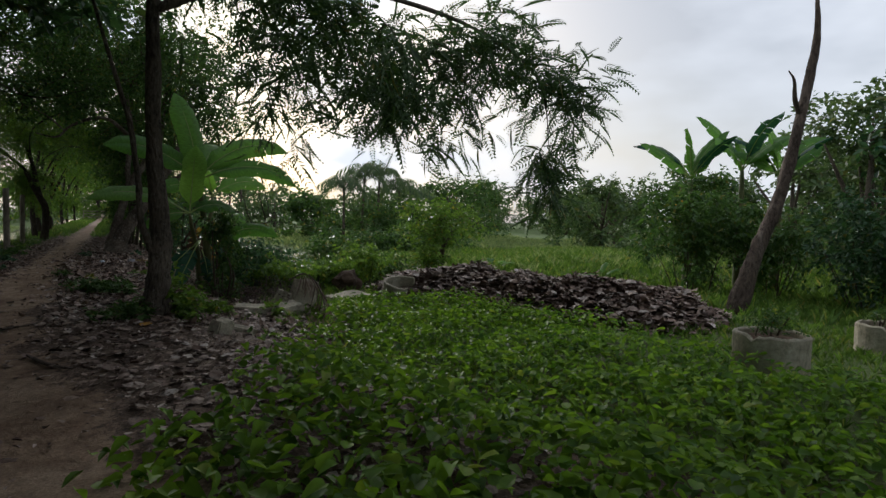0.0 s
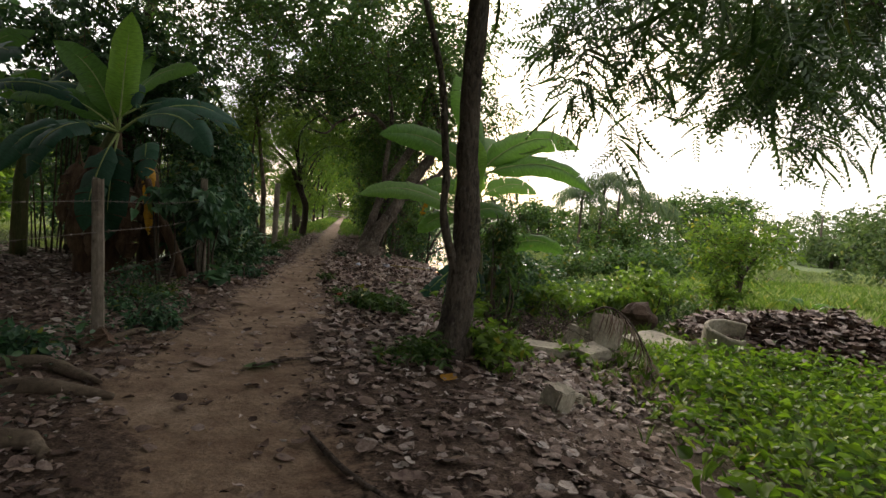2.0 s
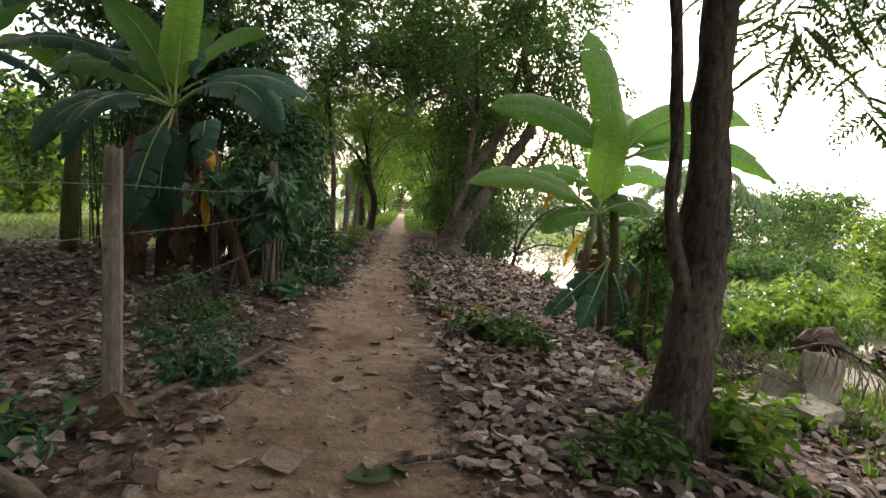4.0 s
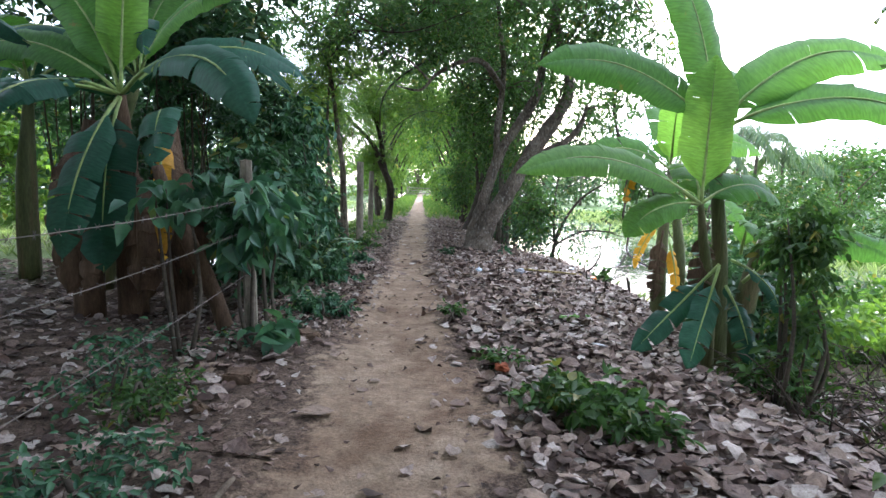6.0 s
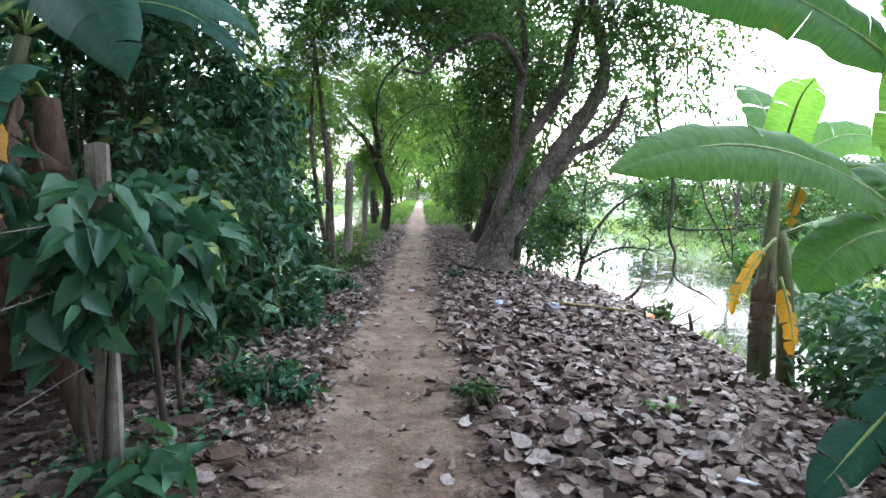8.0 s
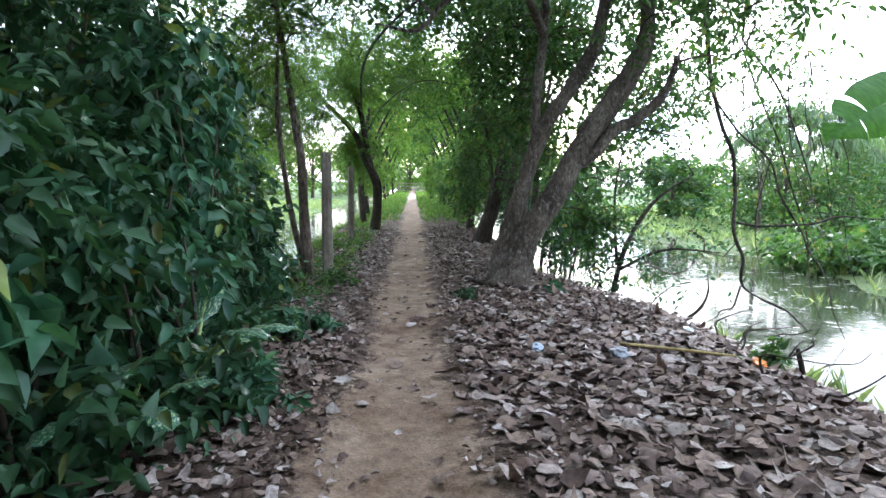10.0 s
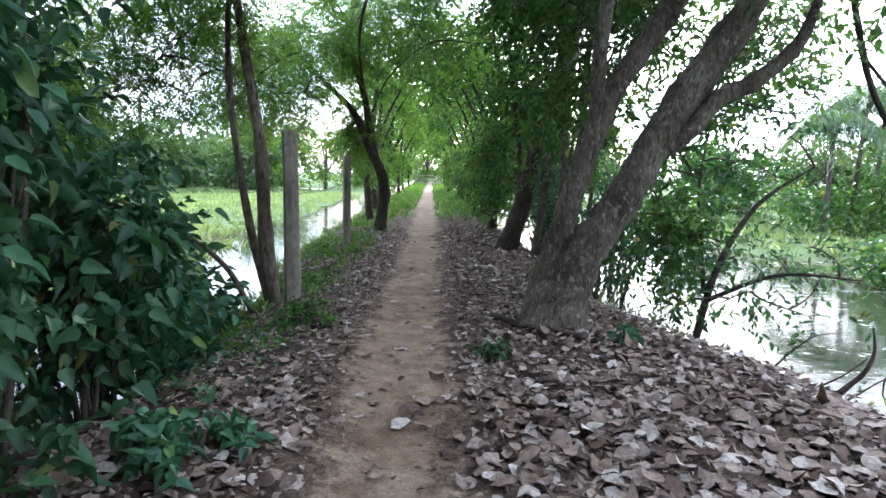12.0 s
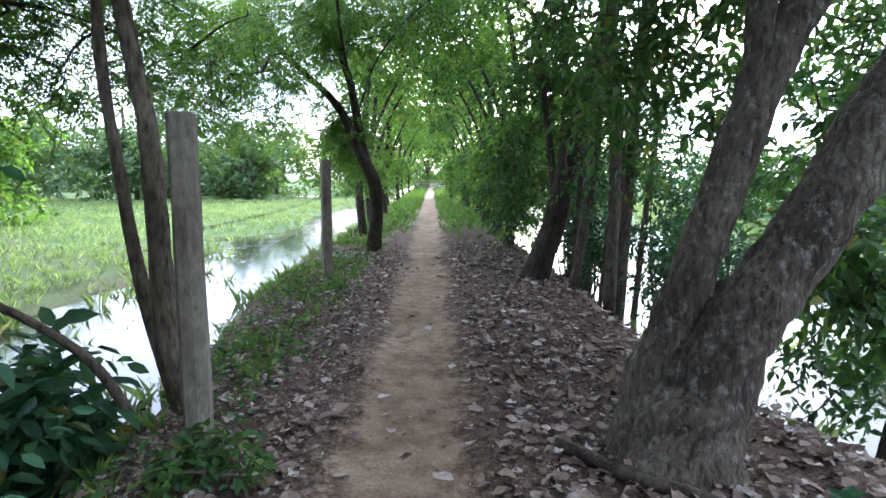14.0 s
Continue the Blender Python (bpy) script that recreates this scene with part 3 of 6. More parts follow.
POST_A, POST_B, POST_E, POST_F = (1.58, 9.86), (1.33, 13.65), (1.02, 21.8), (0.55, 27.2)
fence_post(*POST_A, 1.36, (-0.09, 0.02), "weathered grey-brown fence post beside the dirt path", 0.050)
fence_post(*POST_B, 1.55, (-0.06, 0.0), "grey fence post wrapped in heart-leaved vine", 0.055)
fence_post(*POST_E, 1.90, (-0.02, 0.0), "square grey concrete fence post with worn edges", 0.082)
fence_post(*POST_F, 1.80, (0.0, 0.0), "square grey concrete fence post on the water's edge", 0.085)


def barbed_wire(a, b, sag, label):
    h = Heap()
    a, b = Vector(a), Vector(b)
    mid = (a + b) / 2 - Vector((0, 0, sag))
    line = tube(h, [a, mid, b], [0.0028, 0.0028], 4, 14)
    ln = (b - a).length
    for i in range(int(ln / 0.14)):
        u = (i + 0.5) / int(ln / 0.14)
        c = line[min(int(u * 13), 12)].lerp(line[min(int(u * 13) + 1, 13)], u * 13 % 1)
        for s in (1, -1):
            w = Vector((0.3 * s, 0.1, 1.0 if i % 2 else -0.4)).normalized()
            tube(h, [c - w * 0.018, c + w * 0.018], [0.0018, 0.0018], 3, 2)
    return tagged(new("barbed_wire", h.mesh("barbed_wire", M_WIRE)), label, "barbed wire", "strands of the wire fence")


def on_post(p, z, lean=0.0):
    return (p[0] + lean, p[1], float(land(*p)) + z)


for z in (0.55, 0.92, 1.18):
    barbed_wire(on_post(POST_A, z, -0.05), on_post(POST_B, z + 0.05, -0.04), 0.03, "rusty barbed wire strung between fence posts")
    barbed_wire((0.9, 5.2, z - 0.1), on_post(POST_A, z, -0.05), 0.04, "rusty barbed wire strung along the path")
for z in (0.60, 0.98, 1.26):
    barbed_wire(on_post(POST_E, z), on_post(POST_F, z), 0.03, "rusty barbed wire strung above the swamp bank")


# ---- bananas ----
K, KD, KL, KY, KX = M_BANANA, M_BANANA_DARK, M_BANANA_LIGHT, M_BANANA_YELLOW, M_BANANA_DEAD
def banana_leaf(parent, base, az, el, bend, length, width, material, roll=0.0, tears=0.25, seed=0, label="", stalk=0.16, twist=0.0):
    """One blade with its midrib: it leaves base towards az at elevation el and bends down by bend degrees; torn along its veins."""
    rng = random.Random(seed)
    n = 22
    a, steps = radians(az), []
    p = Vector(base)
    d0 = Vector((math.cos(a), math.sin(a), 0))
    for i in range(n + 1):
        u = i / n
        e = radians(el - bend * u ** 1.3)
        d = d0 * math.cos(e) + Vector((0, 0, 1)) * math.sin(e)
        steps.append((p.copy(), d))
        p = p + d * (length / n)
    flat = Vector((-math.sin(a), math.cos(a), 0))
    verts, faces, uvs = [], [], []
    ribs = []
    for i, (c, d) in enumerate(steps):
        u = i / n
        t = max(0.0, (u - stalk) / (1 - stalk))
        w = width * 0.5 * min(1.0, (t * 7) ** 0.6) * max(0.0, 1 - max(0, (t - 0.55) / 0.45) ** 2.4)
        q = radians(roll + twist * u)
        up = flat.cross(d).normalized()
        if up.z < 0 and el < 85:
            up = -up
        side = (flat * math.cos(q) + up * math.sin(q)).normalized()
        nrm = side.cross(d).normalized()
        if nrm.z < 0:
            nrm = -nrm
        ribs.append((c, d, side, nrm, w))
    k = 0
    for s in (1, -1):
        i = 0
        while i < n:
            run = rng.choice((1, 2, 3, 4, 5)) if rng.random() < tears * 2.5 else 6
            j = min(n, i + run)
            sag = rng.uniform(0.10, 0.34)
            notch, trim = rng.uniform(0.002, 0.022), rng.uniform(0.93, 1.03)
            drop = rng.uniform(-0.02, 0.10) if rng.random() < tears * 2 else 0
            cols = 4
            rows = list(range(i, j + 1))
            for r in rows:
                c, d, side, nrm, w = ribs[r]
                gap = notch * (1 if r == i else -1 if r == j else 0) * (tears > 0.04)
                for q in range(cols + 1):
                    v = q / cols
                    out = c + d * (gap * v + 0.25 * w * v) + side * (s * w * v * (1 + (trim - 1) * v)) + nrm * (0.10 * w * math.sin(v * 2.6) - sag * w * v * v - drop * v)
                    out += nrm * 0.012 * math.sin(r * 1.9 + seed) * v
                    verts.append(out)
                    uvs.append((v, r / n))
            for r in range(len(rows) - 1):
                for q in range(cols):
                    b0 = k + r * (cols + 1) + q
                    faces.append((b0, b0 + 1, b0 + cols + 2, b0 + cols + 1))
            k += len(rows) * (cols + 1)
            i = j
    me = mesh_from("leaf", [tuple(v) for v in verts], faces, material, uvs, True)
    leaf = under("leaf", me, parent, label)
    h = Heap()
    r0 = 0.011 + 0.006 * length
    tube(h, [steps[i][0] - ribs[i][3] * 0.004 for i in (0, 5, 11, 16, 22)], [r0, r0 * 0.7, r0 * 0.45, 0.003], 6, 14)
    under("midrib", h.mesh("midrib", M_BANANA_DEAD if material == M_BANANA_DEAD else M_MIDRIB, True), leaf)
    return leaf


def banana_stem(parent, pts, radii, material=None):
    h = Heap()
    tube(h, pts, radii, 12, len(pts) * 4, 0.12)
    return under("stem", h.mesh("stem", material or M_STEM, True), parent)


def banana_clump(place, label, stems, leaves, group="banana plants"):
    """stems: (points, radii). leaves: (base, az, el, bend, length, width, material, tears)."""
    top = thing("banana_plant", label, "banana plant", group, place=at(*place))
    for st in stems:
        banana_stem(top, *st)
    for i, (base, az, el, bend, ln, wd, mat, tears) in enumerate(leaves):
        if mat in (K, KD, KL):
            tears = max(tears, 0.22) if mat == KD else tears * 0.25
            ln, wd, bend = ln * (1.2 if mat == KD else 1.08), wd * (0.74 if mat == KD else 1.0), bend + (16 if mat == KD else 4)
        elif mat == KY:
            wd, tears = wd * 0.58, 0.5
        banana_leaf(top, base, az, el, bend, ln, wd, mat, 52 * math.cos(radians(az)) + (i * 37 % 21 - 10), tears, i + int(place[1] * 10), stalk=0.20 if mat == KD else 0.13)
    return top


# beside the path, right
c1, c2 = (5.28, 14.10, 1.34), (5.46, 14.34, 2.02)
banana_clump((5.50, 14.15), "tall light-green banana plant rooted in leaf litter beside the path",
             [([at(5.50, 14.16, -0.05), (5.44, 14.14, 0.5), (5.34, 14.12, 1.0), c1], [0.065, 0.058, 0.045, 0.025]),
              ([at(5.70, 14.36, -0.05), (5.62, 14.36, 0.8), (5.52, 14.35, 1.6), c2], [0.085, 0.075, 0.055, 0.025]),
              ([at(5.85, 14.40, -0.05), (5.95, 14.4, 0.5), (6.05, 14.35, 1.0)], [0.12, 0.10, 0.07])],
             [(c1, 60, 80, -3, 1.30, 0.47, KL, 0.05), (c1, 192, 32, 58, 1.75, 0.42, K, 0.1),
              (c1, 200, 5, 60, 0.85, 0.30, K, 0.1), (c1, 20, 35, 80, 1.0, 0.38, K, 0.2), (c1, 80, 50, 70, 1.0, 0.4, K, 0.2),
              (c2, 140, 82, 20, 1.75, 0.52, K, 0.05), (c2, 5, 55, 80, 2.0, 0.56, K, 0.12), (c2, -12, 30, 75, 2.0, 0.50, K, 0.1),
              (c2, 176, 46, 62, 1.75, 0.52, K, 0.15), (c2, 60, 60, 70, 1.5, 0.5, K, 0.15),
              ((5.46, 14.02, 0.80), 196, -42, -14, 0.98, 0.34, KD, 0.3), ((5.44, 13.98, 0.78), 228, -52, -12, 0.86, 0.36, KD, 0.25), ((5.50, 13.95, 0.62), -74, -46, 20, 0.62, 0.26, KD, 0.1), ((5.55, 14.0, 0.85), -40, -20, 55, 0.6, 0.2, KD, 0.1),
              ((5.75, 14.15, 0.62), -15, 52, 95, 1.35, 0.34, K, 0.12), ((5.68, 14.1, 0.95), -60, 60, 100, 0.7, 0.2, K, 0.1), ((5.66, 14.05, 0.9), 250, 60, 110, 0.8, 0.2, K, 0.1),
              ((4.62, 14.05, 1.66), 190, -75, 10, 0.34, 0.10, KY, 0.3), ((5.4, 14.2, 1.15), 240, -70, 15, 0.75, 0.22, KX, 0.5)])
# its neighbour on the water's edge
c3 = (5.95, 16.6, 1.75)
banana_clump((5.95, 16.4), "banana plant with yellowed lower leaves at the water's edge",
             [([at(5.85, 16.4, -0.1), (5.85, 16.45, 0.5), c3], [0.11, 0.09, 0.04]), ([at(6.25, 16.6, -0.1), (6.2, 16.7, 0.6), (6.15, 16.8, 1.2)], [0.09, 0.08, 0.05])],
             [(c3, 190, 35, 80, 1.3, 0.4, K, 0.2), (c3, 10, 45, 80, 1.4, 0.42, K, 0.2), (c3, 90, 70, 50, 1.3, 0.4, K, 0.2), (c3, 250, 60, 60, 1.2, 0.4, KL, 0.1),
              ((5.82, 16.3, 1.15), 200, -40, 45, 0.85, 0.20, KY, 0.3), ((5.80, 16.3, 0.95), 230, -75, 12, 0.95, 0.22, KX, 0.5), ((5.9, 16.3, 0.8), -80, -60, 25, 0.75, 0.22, KY, 0.4),
              ((6.1, 16.6, 1.2), -60, 30, 90, 1.0, 0.3, K, 0.2)])
# the grove on the left
c4, c5 = (-0.55, 15.05, 2.26), (-1.2, 16.6, 2.7)
banana_clump((-0.65, 15.4), "old banana plant with dark drooping leaves and dead brown skirt",
             [([at(-0.70, 15.5, -0.05), (-0.68, 15.4, 0.9), (-0.60, 15.2, 1.6), c4], [0.17, 0.15, 0.11, 0.05], KX),
              ([at(-0.2, 15.6, -0.05), (-0.22, 15.6, 1.0), (-0.3, 15.6, 2.0)], [0.16, 0.14, 0.09], KX),
              ([at(-1.1, 15.3, -0.05), (-1.1, 15.3, 1.0), (-1.0, 15.3, 2.0)], [0.17, 0.15, 0.10], KX),
              ([at(0.92, 14.2, -0.05), (0.72, 14.15, 0.5), (0.42, 14.1, 1.15), (0.30, 14.1, 1.5)], [0.075, 0.075, 0.065, 0.05], KX)],
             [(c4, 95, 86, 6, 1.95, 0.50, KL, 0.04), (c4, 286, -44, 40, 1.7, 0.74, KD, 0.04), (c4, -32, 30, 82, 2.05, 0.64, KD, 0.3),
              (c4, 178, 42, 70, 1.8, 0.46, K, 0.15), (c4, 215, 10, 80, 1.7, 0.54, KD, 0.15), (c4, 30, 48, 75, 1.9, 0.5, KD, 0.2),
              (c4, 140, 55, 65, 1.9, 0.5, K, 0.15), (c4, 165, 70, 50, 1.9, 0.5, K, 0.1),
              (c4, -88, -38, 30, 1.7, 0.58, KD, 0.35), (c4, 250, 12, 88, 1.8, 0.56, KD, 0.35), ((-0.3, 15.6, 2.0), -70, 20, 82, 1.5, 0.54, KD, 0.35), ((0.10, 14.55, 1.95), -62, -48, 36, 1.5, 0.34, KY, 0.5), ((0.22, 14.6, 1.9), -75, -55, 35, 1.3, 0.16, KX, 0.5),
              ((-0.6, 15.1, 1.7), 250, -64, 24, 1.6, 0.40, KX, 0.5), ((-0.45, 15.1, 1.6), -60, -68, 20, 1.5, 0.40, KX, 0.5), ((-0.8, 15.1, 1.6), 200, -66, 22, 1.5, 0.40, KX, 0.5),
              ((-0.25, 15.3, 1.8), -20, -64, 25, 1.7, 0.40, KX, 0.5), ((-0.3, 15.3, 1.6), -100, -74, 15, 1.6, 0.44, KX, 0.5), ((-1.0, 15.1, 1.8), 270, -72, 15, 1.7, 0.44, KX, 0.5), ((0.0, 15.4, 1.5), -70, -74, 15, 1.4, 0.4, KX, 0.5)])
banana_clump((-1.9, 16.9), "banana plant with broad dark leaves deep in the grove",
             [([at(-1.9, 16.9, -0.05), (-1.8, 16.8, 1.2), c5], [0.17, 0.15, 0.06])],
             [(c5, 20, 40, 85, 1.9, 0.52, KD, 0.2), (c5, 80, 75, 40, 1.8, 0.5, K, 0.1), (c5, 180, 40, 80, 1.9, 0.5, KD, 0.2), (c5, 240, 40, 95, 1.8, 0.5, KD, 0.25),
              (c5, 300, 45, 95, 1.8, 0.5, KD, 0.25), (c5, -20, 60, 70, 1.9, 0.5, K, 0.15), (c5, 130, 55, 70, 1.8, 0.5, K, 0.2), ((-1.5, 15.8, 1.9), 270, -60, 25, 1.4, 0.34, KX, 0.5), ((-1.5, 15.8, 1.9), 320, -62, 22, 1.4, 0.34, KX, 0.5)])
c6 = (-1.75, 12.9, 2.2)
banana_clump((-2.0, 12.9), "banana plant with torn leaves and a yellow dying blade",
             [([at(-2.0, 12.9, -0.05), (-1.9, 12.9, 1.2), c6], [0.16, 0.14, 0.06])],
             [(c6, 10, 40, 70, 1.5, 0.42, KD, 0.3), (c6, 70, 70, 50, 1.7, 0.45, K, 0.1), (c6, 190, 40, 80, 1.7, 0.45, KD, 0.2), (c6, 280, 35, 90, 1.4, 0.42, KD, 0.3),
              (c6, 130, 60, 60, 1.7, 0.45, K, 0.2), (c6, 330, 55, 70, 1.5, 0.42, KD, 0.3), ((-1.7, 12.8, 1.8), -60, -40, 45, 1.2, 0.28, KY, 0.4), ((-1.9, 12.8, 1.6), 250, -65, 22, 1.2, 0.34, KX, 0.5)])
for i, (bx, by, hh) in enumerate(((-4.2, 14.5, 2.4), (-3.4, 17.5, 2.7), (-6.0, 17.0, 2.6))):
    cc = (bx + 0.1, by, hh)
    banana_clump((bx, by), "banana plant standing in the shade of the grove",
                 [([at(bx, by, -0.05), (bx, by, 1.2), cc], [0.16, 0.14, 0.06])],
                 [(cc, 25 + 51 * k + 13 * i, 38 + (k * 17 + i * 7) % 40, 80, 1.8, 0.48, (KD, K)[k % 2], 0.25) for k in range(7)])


def far_banana(x, y, h, seed, label, n=7):
    rng = random.Random(seed)
    cc = (x, y, float(land(x, y)) + h)
    lv = [(cc, 360 / n * k + rng.uniform(-20, 20), rng.uniform(45, 84), rng.uniform(20, 60), h * rng.uniform(0.40, 0.55), h * 0.15, (K, K, KD)[k % 3], 0.2) for k in range(n)]
    if seed == 30:
        lv.append(((x, y, cc[2] - 0.7), 200, 0, 55, 1.5, 0.4, KY, 0.4))
    return banana_clump((x, y), label, [([at(x, y, -0.1), (x + 0.05, y, cc[2] * 0.5), cc], [0.14, 0.12, 0.06])], lv)


for i, (bx, by, hh) in enumerate(((20.2, 14.4, 3.6), (21.6, 13.6, 4.0), (22.6, 13.0, 3.8))):
    far_banana(bx, by, hh, 30 + i, "tall banana plant rising out of garden shrubs")
far_banana(17.8, 6.6, 2.5, 40, "banana plant at the edge of the garden")
far_banana(19.4, 7.4, 2.9, 41, "banana plant at the edge of the garden")


# ---- trees along the path ----
PIN, PIN_S, OV, HT = L_PINNATE, L_PINNATE_SMALL, L_OVAL, L_HEART
tree("roadside_tree", "slim grey twin-stemmed tree with feathery leaves beside the path", 11,
     [([at(4.58, 10.04, -0.1), (4.62, 10.04, 0.25), (4.655, 10.04, 0.62), (4.67, 10.04, 1.1), (4.63, 10.04, 1.6), (4.59, 10.03, 2.1), (4.58, 10.0, 2.8), (4.6, 9.9, 4.2), (4.9, 9.6, 6.0)], [0.25, 0.165, 0.142, 0.130, 0.110, 0.098, 0.092, 0.08, 0.05]),
      ([(4.60, 9.99, 0.8), (4.48, 9.97, 1.1), (4.42, 9.97, 1.35), (4.42, 9.98, 1.65), (4.38, 9.99, 2.0), (4.32, 10.0, 2.45), (4.20, 10.0, 2.9), (3.8, 10.4, 4.4)], [0.06, 0.04, 0.036, 0.038, 0.034, 0.032, 0.028, 0.02]),
      ([(4.57, 9.9, 3.9), (6.2, 10.8, 5.0), (8.4, 11.4, 5.3), (10.2, 11.3, 5.0), (11.5, 11.1, 4.2), (11.8, 11.0, 2.6)], [0.07, 0.06, 0.045, 0.035, 0.02, 0.008]),
      ([(4.57, 9.9, 4.2), (5.4, 11.6, 5.0), (7.4, 13.0, 5.0), (9.0, 13.0, 4.4)], [0.05, 0.04, 0.025, 0.010]),
      ([(4.5, 9.9, 4.6), (3.0, 8.4, 5.6), (2.0, 6.0, 6.0)], [0.06, 0.045, 0.02])],
     [((10.4, 11.3, 4.6), (1.5, 1.2, 0.8), 20, 5, 5, 0.8, 0.25), ((11.75, 11.0, 2.2), (0.35, 0.35, 1.2), 10, 4, 5, 0.6, 0.8), ((11.9, 10.8, 3.9), (0.8, 0.6, 0.7), 9, 5, 5, 0.8, 0.3),
      ((9.0, 12.4, 4.3), (1.4, 1.2, 0.8), 9, 5, 5, 0.9, 0.25), ((7.2, 12.6, 4.5), (1.5, 1.3, 0.7), 9, 5, 5, 0.9, 0.25), ((6.0, 10.8, 4.9), (1.3, 1.4, 0.6), 11, 5, 5, 0.9, 0.25),
      ((6.7, 12.2, 3.6), (0.8, 0.7, 0.7), 9, 4, 5, 0.7, 0.7), ((8.4, 11.2, 3.5), (1.0, 0.8, 0.8), 12, 4, 5, 0.7, 0.7), ((10.0, 12.6, 3.7), (1.1, 0.9, 0.8), 10, 4, 5, 0.7, 0.7), ((6.9, 9.6, 4.2), (1.2, 0.9, 0.6), 10, 4, 5, 0.7, 0.6)],
     (PIN, 0.50, M_LEAF_FINE), M_BARK_MOTTLED)
tree("roadside_tree", "large shade tree with spreading roots beside the fence", 12,
     [([at(0.55, 7.2, -0.1), (0.6, 7.2, 1.5), (0.8, 7.3, 3.5), (1.2, 7.6, 5.6)], [0.38, 0.28, 0.24, 0.14]),
      ([(0.8, 7.3, 3.3), (2.0, 9.0, 4.6), (3.0, 11.0, 5.4)], [0.14, 0.10, 0.04]), ([(0.7, 7.2, 3.3), (2.2, 5.2, 5.0), (4.0, 3.4, 5.8)], [0.14, 0.10, 0.04])],
     # crowns at y below about 6 are unseen, added overhead to darken the start
     [((2.2, 10.6, 5.2), (3.0, 2.6, 1.0), 150, 8, 8, 0.7, 0.3), ((2.6, 5.0, 5.6), (3.8, 3.6, 0.9), 230, 8, 8, 0.7, 0.3), ((-1.8, 9.0, 4.9), (2.6, 3.0, 1.3), 150, 8, 8, 0.7, 0.3), ((1.5, 0.6, 5.2), (4.0, 3.0, 1.2), 190, 8, 8, 0.8, 0.3), ((7.2, 2.0, 6.4), (2.6, 3.0, 0.8), 70, 8, 8, 0.8, 0.3),
      ((2.0, 3.4, 4.3), (3.6, 2.2, 0.7), 170, 8, 8, 0.7, 0.4), ((-2.6, 4.0, 3.2), (2.6, 4.0, 1.8), 260, 8, 8, 0.8, 0.4), ((4.2, -1.6, 3.9), (4.6, 1.8, 1.2), 200, 8, 8, 0.8, 0.4)],
     (L_FAR, 0.20, M_LEAF_DARK), M_BARK)

# Added crowns, mostly above the view, that keep sky light off the path.
for i, (bx, by, crowns_) in enumerate((
        (-2.4, 1.6, (((1.0, -1.5, 6.4), (5.0, 3.6, 1.0), 120), ((6.2, 3.6, 6.6), (3.2, 3.6, 0.9), 90), ((2.0, 4.0, 6.9), (3.6, 3.2, 0.8), 80))),
        (-4.4, 9.4, (((0.0, 8.8, 7.2), (5.0, 4.0, 1.0), 130), ((4.2, 8.4, 7.4), (2.2, 3.6, 0.8), 60))),
        (-5.0, 16.4, (((-1.4, 14.8, 7.2), (4.6, 3.6, 1.0), 120),)),
        (-2.4, 19.6, (((0.6, 21.6, 7.8), (3.4, 2.8, 1.0), 30),)),
        (5.3, 31.4, (((3.4, 30.6, 7.6), (3.0, 3.4, 1.0), 26),)))):
    tree("shading_canopy", "tall dark tree added to shade the path, crown mostly above view", 90 + i,
         [([at(bx, by, -0.2), (bx + 0.1, by, 2.4), (bx + 0.3, by, 4.8), (bx + 0.8, by, 7.0)], [0.26, 0.21, 0.17, 0.08])],
         [(c, r, n, 8, 8, 0.8, 0.3) for c, r, n in crowns_], (L_FAR, 0.30, M_LEAF_DARK), M_BARK_DARK, "tall trees over the path", wood_twigs=False)

